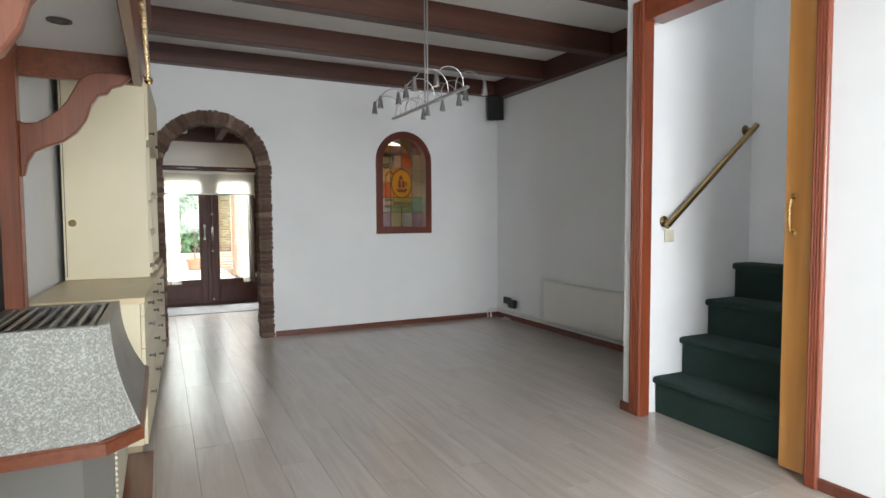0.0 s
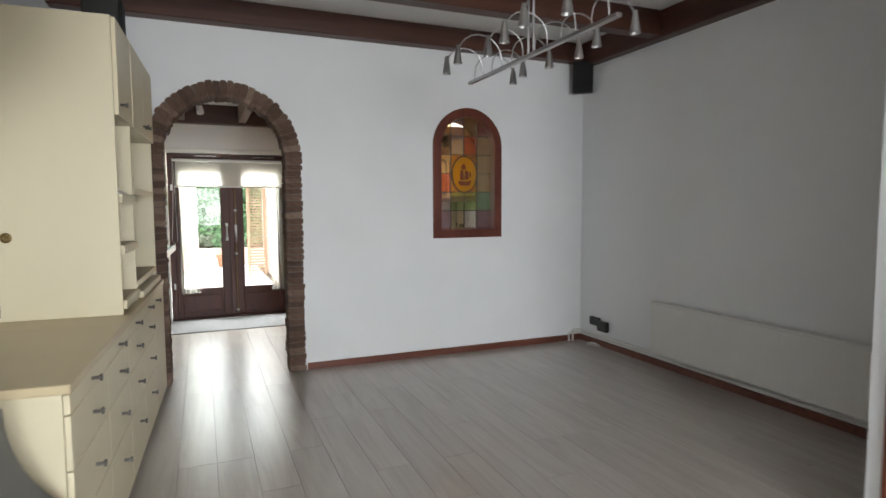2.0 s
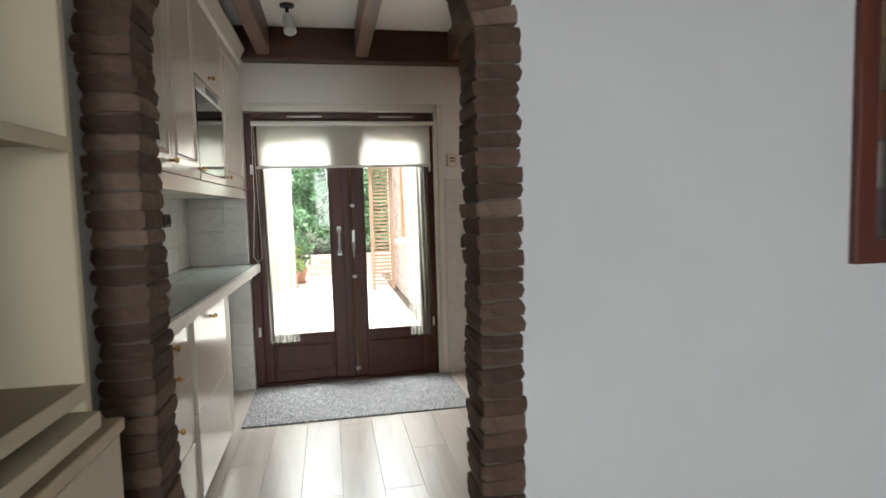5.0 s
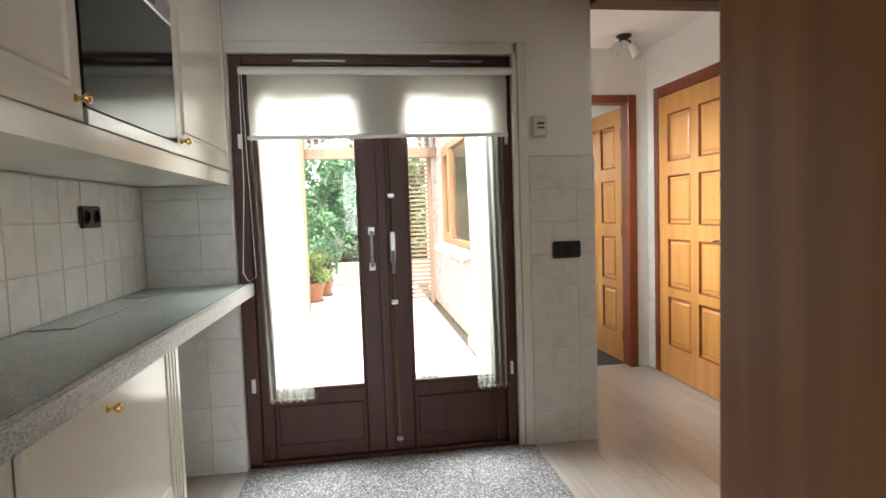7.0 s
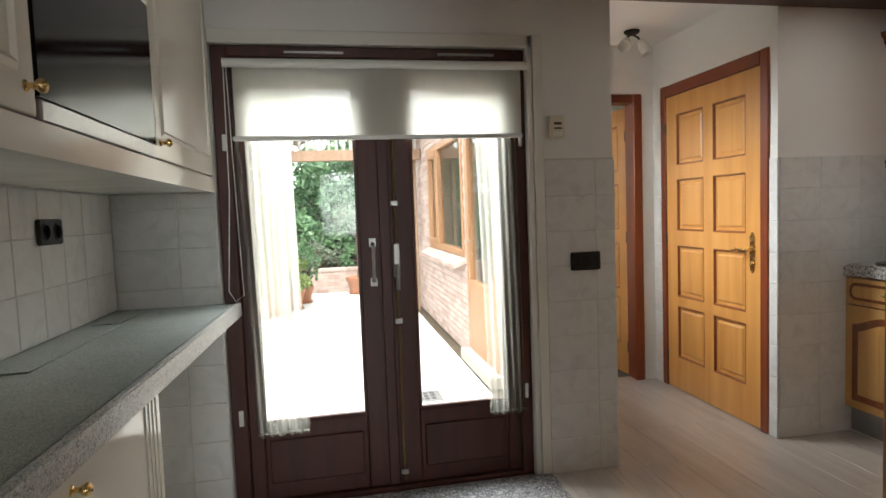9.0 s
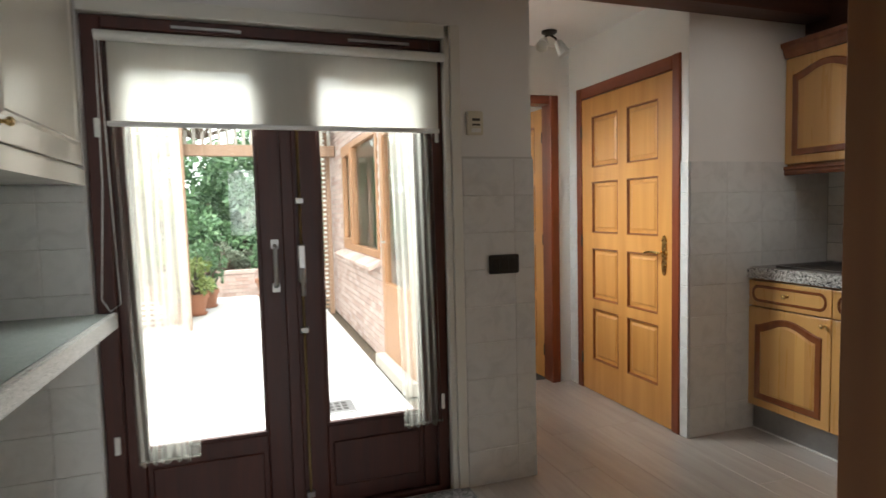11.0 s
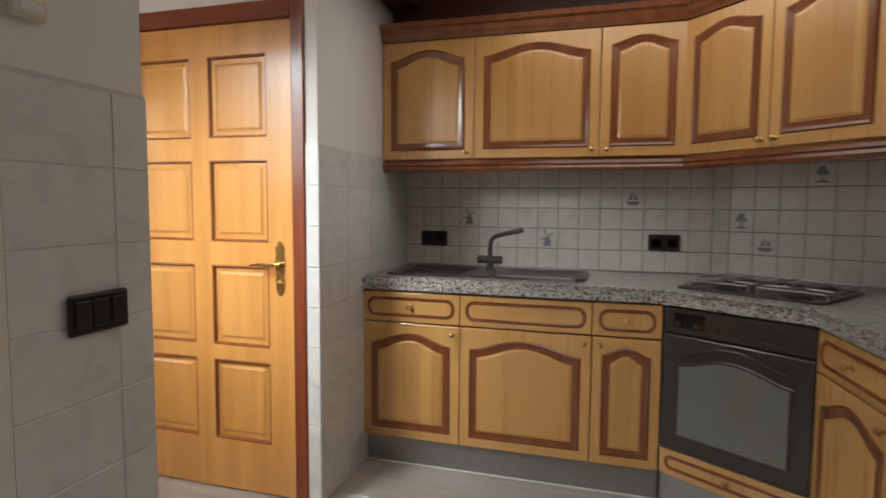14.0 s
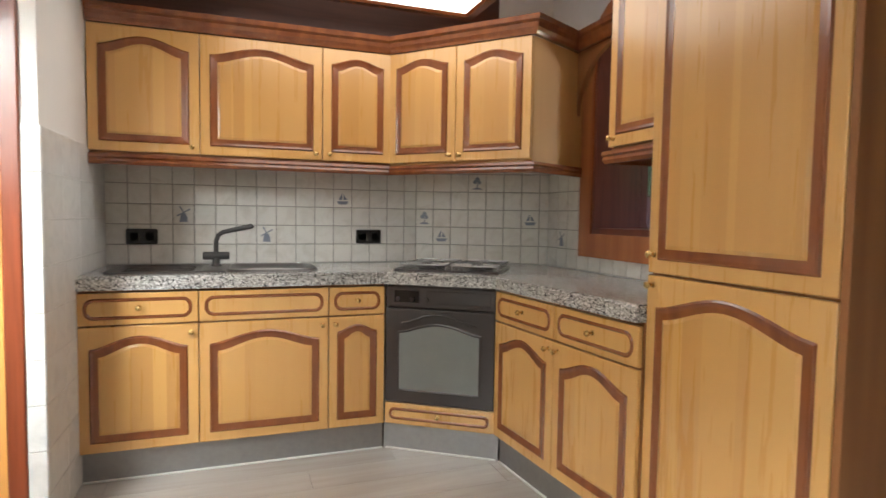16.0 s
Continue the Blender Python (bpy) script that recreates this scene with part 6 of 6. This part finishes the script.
tile_field(wall_north, (-0.672, 8.8195, 0.0), (1, 0, 0), (0, 0, 1), 0.408, 1.41, 0.253, 0.1684, M_TILE_BIG, gap=0.0016)
tile_field(wall_kitchen_west, (-0.6795, 6.46, 0.936), (0, 1, 0), (0, 0, 1), 2.352, 0.473, 0.16, 0.16, M_TILE_BIG, gap=0.0028)

# ---- garden ----
gz = -0.10
bm = bmesh.new()
bmesh.ops.create_grid(bm, x_segments=1, y_segments=1, size=400)
bmesh.ops.translate(bm, verts=bm.verts, vec=(0, 0, gz - 0.02))
setting("ground", bm, M_SOIL, "garden soil reaching to the horizon")
patio = setting("pavement", box(-2.6, 1.35, 8.96, 16.75, gz - 0.019, gz - 0.012), M_GREYMORTAR, "pale concrete paving of the patio")
slab = box(-0.2985, 0.2985, -0.2985, 0.2985, -0.011, 0.0, 0.004)
slab_me = bpy.data.meshes.new("slab")
slab.to_mesh(slab_me)
slab.free()
slab_me.materials.append(M_PAVING)
for i in range(6):
    for j in range(13):
        o = new("slab", slab_me)
        o.parent = patio
        o.location = (1.05 - 0.6 * i, 9.27 + 0.6 * j, gz)
drain = thing("drain_grate", "small grey drain plate with nine dark holes in the paving", "drain", pose(0.85, 10.45, gz))
part("plate", box(-0.115, 0.115, -0.13, 0.13, 0.001, 0.009, 0.003), M_PLINTH, drain)
for i in range(3):
    for k in range(3):
        part("hole", box(i * 0.05 - 0.067, i * 0.05 - 0.033, k * 0.062 - 0.084, k * 0.062 - 0.04, 0.0092, 0.0098), M_IRON, drain)

annex = thing("annex_wall", "pale red brick annex wall with a wooden window and door", "building", pose(1.475, 0, gz))
bm = bmesh.new()
BL, BH = 0.215, 0.0625
for r in range(40):
    z = r * BH
    for k in range(30):
        y = 8.96 + (k + 0.5 * (r % 2)) * BL
        if y + BL > 15.1:
            continue
        zz, ym = z + gz, y + BL / 2
        if (9.1 < ym < 10.06 and 1.3 < zz < 2.2) or (10.45 < ym < 11.52 and zz < 2.08) or (11.55 < ym < 13.6 and 0.80 < zz < 2.06):
            continue
        box(-0.025, 0.0, y + 0.005, y + BL - 0.005, z + 0.005, z + BH - 0.005, bm=bm)
tagged(part("brickwork", bm, M_WALLBRICK, annex), kind="stuff")
part("mortar", boxes((-0.018, 0.0, 8.96, 9.15, 0, 2.5), (-0.018, 0.0, 9.15, 10.02, 2.3, 2.5), (-0.018, 0.0, 9.15, 10.02, 0, 1.45), (-0.018, 0.0, 10.02, 10.5, 0, 2.5), (-0.018, 0.0, 10.5, 11.5, 2.15, 2.5), (-0.018, 0.0, 11.5, 11.62, 0, 2.5), (-0.018, 0.0, 11.62, 13.55, 0, 0.96), (-0.018, 0.0, 11.62, 13.55, 2.16, 2.5), (-0.018, 0.0, 13.55, 15.1, 0, 2.5)), M_GREYMORTAR, annex)
part("eaves", box(-0.20, 0.02, 8.96, 15.2, 2.5, 2.66, 0.006), M_FENCE, annex, "pale eaves board")
wf = part("window", boxes((-0.035, 0.03, 11.60, 11.67, 0.95, 2.18), (-0.035, 0.03, 13.49, 13.56, 0.95, 2.18), (-0.035, 0.03, 11.67, 13.49, 0.95, 1.02), (-0.035, 0.03, 11.67, 13.49, 2.11, 2.18), (-0.035, 0.03, 12.88, 12.95, 1.02, 2.11), (-0.042, 0.02, 12.95, 13.01, 1.02, 2.11), (-0.042, 0.02, 13.43, 13.49, 1.02, 2.11), (-0.042, 0.02, 13.01, 13.43, 1.02, 1.08), (-0.042, 0.02, 13.01, 13.43, 2.05, 2.11), bevel=0.004), M_WINWOOD, annex, "orange-brown wooden window")
g = part("pane", boxes((0.004, 0.010, 11.67, 12.88, 1.02, 2.11), (0.004, 0.010, 13.01, 13.43, 1.08, 2.05)), M_GLASS, wf)
g.visible_shadow = False
bm = bmesh.new()
for k in range(19):
    box(-0.15, 0.0, 11.56 + k * 0.108, 11.66 + k * 0.108, 0.0, 0.05, 0.004, bm)
sill = part("brick_sill", bm, M_WALLBRICK, annex, "sloping brick sill")
sill.matrix_local = pose(0, 0, 0.90, 0, -22, 0)
# unseen window, added so that daylight reaches the corridor
lf = part("side_window", boxes((-0.03, 0.03, 9.15, 9.21, 1.45, 2.3), (-0.03, 0.03, 9.96, 10.02, 1.45, 2.3), (-0.03, 0.03, 9.21, 9.96, 2.24, 2.3), (-0.03, 0.03, 9.21, 9.96, 1.45, 1.52), bevel=0.004), M_WINWOOD, annex, "orange-brown corridor window")
g = part("pane", box(0.0, 0.006, 9.21, 9.96, 1.52, 2.24), M_GLASS, lf)
g.visible_shadow = False
df = part("door", boxes((-0.03, 0.03, 10.5, 10.60, 0.10, 2.15), (-0.03, 0.03, 11.40, 11.5, 0.10, 2.15), (-0.03, 0.03, 10.60, 11.40, 2.05, 2.15), (-0.03, 0.03, 10.60, 11.40, 0.10, 0.75), bevel=0.004), M_WINWOOD, annex, "orange-brown half-glazed door")
g = part("pane", box(0.0, 0.006, 10.60, 11.40, 0.75, 2.05), M_GLASS, df)
g.visible_shadow = False
part("door_step", box(-0.12, 0.0, 10.45, 11.5, 0.0, 0.10, 0.006), M_GREYMORTAR, annex)
part("door_lever", tube([(-0.03, 11.34, 1.12), (-0.07, 11.34, 1.12), (-0.07, 11.22, 1.12)], 0.008), M_NICKEL, df)
solid("annex_roof", box(1.40, 3.8, 8.96, 15.2, 2.53, 2.60), M_FENCE, "flat pale annex roof", "roof")


def trellis(m, w, h, label):
    t = thing("trellis", label, "trellis", m, "patio trellises")
    for x in (0, w - 0.06):
        part("post", box(x, x + 0.06, -0.03, 0.03, 0, h, 0.004), M_POSTWOOD, t)
    n_ = int(h / 0.062)
    for k in range(n_):
        part("slat", box(0.0, w, 0.031, 0.043, 0.08 + k * 0.062, 0.112 + k * 0.062, 0.002), M_SLATWOOD, t)
    return t


trellis(pose(-1.05, 13.9, gz), 0.68, 2.45, "weathered wooden slat trellis beside the patio")
trellis(pose(1.0, 14.3, gz), 0.40, 2.45, "narrow weathered slat trellis against the annex")
pg = thing("pergola", "weathered pergola beam with a pale slatted top over the patio", "pergola", pose(0, 14.1, gz))
part("beam", box(-1.1, 1.44, -0.05, 0.05, 2.12, 2.26, 0.005), M_POSTWOOD, pg)
for k in range(26):
    part("slat", box(-1.05 + k * 0.096, -1.01 + k * 0.096, -0.012, 0.012, 2.262, 2.50, 0.003), M_FENCE, pg)
part("post", box(-1.1, -1.0, -0.05, 0.05, 0, 2.119, 0.005), M_POSTWOOD, pg)


def low_wall():
    bm = bmesh.new()
    for r in range(6):
        for k in range(40):
            x = -4.0 + (k + 0.5 * (r % 2)) * 0.215
            box(x + 0.004, x + 0.211, -0.05, 0.05, r * 0.065 + 0.004, r * 0.065 + 0.061, bm=bm)
    for k in range(80):
        box(-4.0 + k * 0.108 + 0.003, -4.0 + k * 0.108 + 0.105, -0.07, 0.13, 0.394, 0.45, bm=bm)
    return bm


gw = thing("garden_wall", "low brick garden wall round a raised bed", "wall", pose(0, 16.95, gz - 0.02))
tagged(part("brickwork", low_wall(), M_WALLBRICK, gw), kind="stuff")
part("mortar", box(-4.0, 4.6, -0.035, 0.10, 0, 0.42), M_GREYMORTAR, gw)
setting("raised_bed", box(-6, 6, 17.08, 24, gz - 0.02, 0.27), M_SOIL, "soil of the raised bed")


def leaves(centres, count, size, seed, flat=0.6):
    """Many small bent leaves in clumps round the centres (x, y, z, radius)."""
    rnd = random.Random(seed)
    verts, faces = [], []
    total = sum(c[3] ** 2 for c in centres)
    for cx_, cy_, cz_, r in centres:
        for _ in range(int(count * r * r / total)):
            d = Vector((rnd.gauss(0, 1), rnd.gauss(0, 1), rnd.gauss(0, 1) * flat + 0.15)).normalized()
            p = Vector((cx_, cy_, cz_)) + d * r * rnd.uniform(0.55, 1.08) ** 0.7
            ax = (d + Vector((rnd.uniform(-0.8, 0.8), rnd.uniform(-0.8, 0.8), rnd.uniform(-0.9, 0.3)))).normalized()
            sd_ = ax.cross(Vector((rnd.uniform(-1, 1), rnd.uniform(-1, 1), rnd.uniform(-0.3, 1)))).normalized()
            nn = ax.cross(sd_)
            s = size * rnd.uniform(0.6, 1.3)
            b = len(verts)
            verts += [tuple(p), tuple(p + ax * s * 0.5 + sd_ * s * 0.26 - nn * s * 0.05), tuple(p + ax * s), tuple(p + ax * s * 0.5 - sd_ * s * 0.26 - nn * s * 0.05)]
            faces += [(b, b + 1, b + 2), (b, b + 2, b + 3)]
    me = bpy.data.meshes.new("leaves")
    me.from_pydata(verts, [], faces)
    bm = bmesh.new()
    bm.from_mesh(me)
    bpy.data.meshes.remove(me)
    return bm


def shrub(m, w, d, h, n_c, count, size, mat, label, seed, name="shrub"):
    rnd = random.Random(seed)
    t = thing(name, label, "shrub", m)
    cen = []
    for _ in range(n_c):
        z = rnd.uniform(0.15, 1.0) * h
        k = math.sqrt(max(0.1, 1 - (z / h) ** 2.2))
        cen.append((rnd.uniform(-0.5, 0.5) * w * (0.5 + 0.5 * k), rnd.uniform(-0.5, 0.5) * d, z * 0.92, rnd.uniform(0.14, 0.3) * min(w, h) * 0.6))
    bm = bmesh.new()
    for c in cen[:: max(1, n_c // 9)]:
        join(bm, tube([(0.06 * rnd.uniform(-1, 1), 0, 0), (c[0] * 0.5, c[1] * 0.5, c[2] * 0.6), c[:3]], [0.03, 0.018, 0.006], 5))
    part("stem", bm, M_BARK, t)
    tagged(part("foliage", leaves(cen, count, size, seed), mat, t), kind="stuff")
    return t


shrub(pose(0.15, 18.5, 0.25), 2.6, 1.5, 2.6, 36, 12000, 0.12, M_LEAF, "large dense green shrub in the raised bed", 11)
shrub(pose(-1.9, 19.3, 0.25), 2.6, 1.5, 2.8, 28, 9000, 0.12, M_LEAF, "tall green shrub behind the patio", 12)
shrub(pose(0.9, 20.4, 0.25), 3.6, 1.2, 2.5, 30, 9000, 0.13, M_LEAF, "wide green hedge along the garden end", 19)
shrub(pose(2.4, 19.0, 0.25), 2.6, 1.5, 2.6, 26, 8000, 0.12, M_LEAF, "green shrub behind the annex", 13)
shrub(pose(-0.1, 17.45, 0.25), 1.2, 0.5, 0.55, 12, 1500, 0.07, M_LEAF_GREY, "low grey-green border plant on the bed", 14)
shrub(pose(0.9, 17.45, 0.25), 1.2, 0.5, 0.45, 12, 1500, 0.07, M_LEAF, "low green border plant on the bed", 15)
shrub(pose(-0.2, 14.15, gz + 2.35), 2.2, 0.6, 0.75, 16, 1600, 0.08, M_LEAF_PALE, "pale climbing plant on the pergola", 16, "climbing_plant")
shrub(pose(-0.82, 13.95, gz + 0.6), 0.5, 0.3, 1.9, 12, 900, 0.08, M_LEAF_PALE, "pale climbing plant on the trellis", 17, "climbing_plant")


def pot(m, r, h, mat, label):
    p = thing("plant_pot", label, "pot", m, "patio pots")
    part("bowl", lathe([(r * 0.68, 0), (r * 0.95, h * 0.8), (r * 1.05, h * 0.8), (r * 1.07, h), (r * 0.95, h), (r * 0.9, h * 0.88), (0.0001, h * 0.88)], 20), mat, p, smooth=True)
    part("saucer", lathe([(r * 0.8, -0.0005), (r * 0.95, 0.03), (r * 0.9, 0.03), (r * 0.7, 0.012)], 20), mat, p)
    return p


for x, y, r, h in ((-0.42, 15.1, 0.17, 0.3), (-0.30, 15.75, 0.16, 0.27), (-0.62, 14.7, 0.15, 0.27), (0.62, 16.5, 0.21, 0.30)):
    pot(pose(x, y, gz + 0.002), r, h, M_TERRACOTTA, "terracotta plant pot on the patio")
shrub(pose(-0.42, 15.1, gz + 0.27), 0.5, 0.45, 0.55, 12, 900, 0.07, M_LEAF_PALE, "pale leafy plant in a terracotta pot", 21, "potted_plant")
shrub(pose(-0.30, 15.75, gz + 0.24), 0.5, 0.4, 0.7, 12, 900, 0.07, M_LEAF, "green leafy plant in a terracotta pot", 22, "potted_plant")
shrub(pose(-0.62, 14.7, gz + 0.24), 0.4, 0.4, 0.45, 10, 700, 0.06, M_LEAF_PALE, "small pale plant in a terracotta pot", 23, "potted_plant")
tr = thing("olive_tree", "small round-headed grey-green tree in a pot", "tree", pose(0.62, 16.5, gz + 0.262))
part("trunk", tube([(0, 0, 0), (0.015, 0, 0.3), (-0.01, 0, 0.6), (0.0, 0, 0.85)], [0.02, 0.016, 0.014, 0.01], 8), M_BARK, tr)
bm = bmesh.new()
for k in range(9):
    a = k * 0.7
    join(bm, tube([(0, 0, 0.62 + 0.02 * k), (0.12 * math.cos(a), 0.12 * math.sin(a), 0.85), (0.24 * math.cos(a), 0.24 * math.sin(a), 1.02 + 0.03 * (k % 3))], [0.008, 0.005, 0.003], 5))
part("limb", bm, M_BARK, tr)
tagged(part("crown", leaves([(0.2 * math.cos(k), 0.2 * math.sin(k), 0.98 + 0.12 * (k % 3), 0.17) for k in range(8)], 900, 0.05, 31), M_LEAF_GREY, tr), kind="stuff")
fence = thing("garden_fence", "tall grey boarded fence behind the shrubs", "fence", pose(0, 21.5, 0.25))
for k in range(60):
    part("board", box(-6 + k * 0.2, -6 + k * 0.2 + 0.192, 0, 0.02, 0, 1.55), M_OLDFENCE, fence)
side_f = thing("garden_fence", "grey boarded fence along the patio", "fence", pose(-2.7, 9.0, gz))
for k in range(62):
    part("board", box(-0.02, 0.0, k * 0.2, k * 0.2 + 0.192, 0, 1.8), M_OLDFENCE, side_f)

# window in the front wall, behind the walk's start
fw = thing("front_window", "wide white-framed front window", "window", pose(0, -2.45, 0))
part("frame", boxes((-0.1, -0.03, -0.04, 0.03, 0.75, 2.35), (2.43, 2.5, -0.04, 0.03, 0.75, 2.35), (-0.03, 2.43, -0.04, 0.03, 0.75, 0.82), (-0.03, 2.43, -0.04, 0.03, 2.28, 2.35), (1.17, 1.23, -0.04, 0.03, 0.82, 2.28)), M_FRAME_WHITE, fw)
g = part("pane", box(-0.03, 2.43, -0.006, 0.0, 0.82, 2.28), M_GLASS, fw)
g.visible_shadow = False

# ---- floor planks ----
PW, PL = 0.192, 1.29
plank_me = {}
rnd = random.Random(9)


def plank(x, y0, y1):
    key = round(y1 - y0, 2)
    if key not in plank_me:
        h = (y1 - y0) / 2
        t = box(-PW / 2 + 0.0006, PW / 2 - 0.0006, -h + 0.0008, h - 0.0008, -0.0085, 0.0, 0.0008)
        me = bpy.data.meshes.new("plank")
        t.to_mesh(me)
        t.free()
        me.materials.append(M_FLOOR)
        plank_me[key] = me
    o = new("plank", plank_me[key])
    o.parent = floor
    o.location = (x, (y0 + y1) / 2, 0)


for c in range(24):
    x = -0.72 + PW * c
    stop = 10.17 if 1.5 < x < 2.66 else 8.95
    y = -2.4
    nxt = y + rnd.choice((0.43, 0.86, 1.29))
    while y < stop - 0.05:
        nxt = min(nxt, stop)
        plank(x, y, nxt)
        y, nxt = nxt, nxt + PL
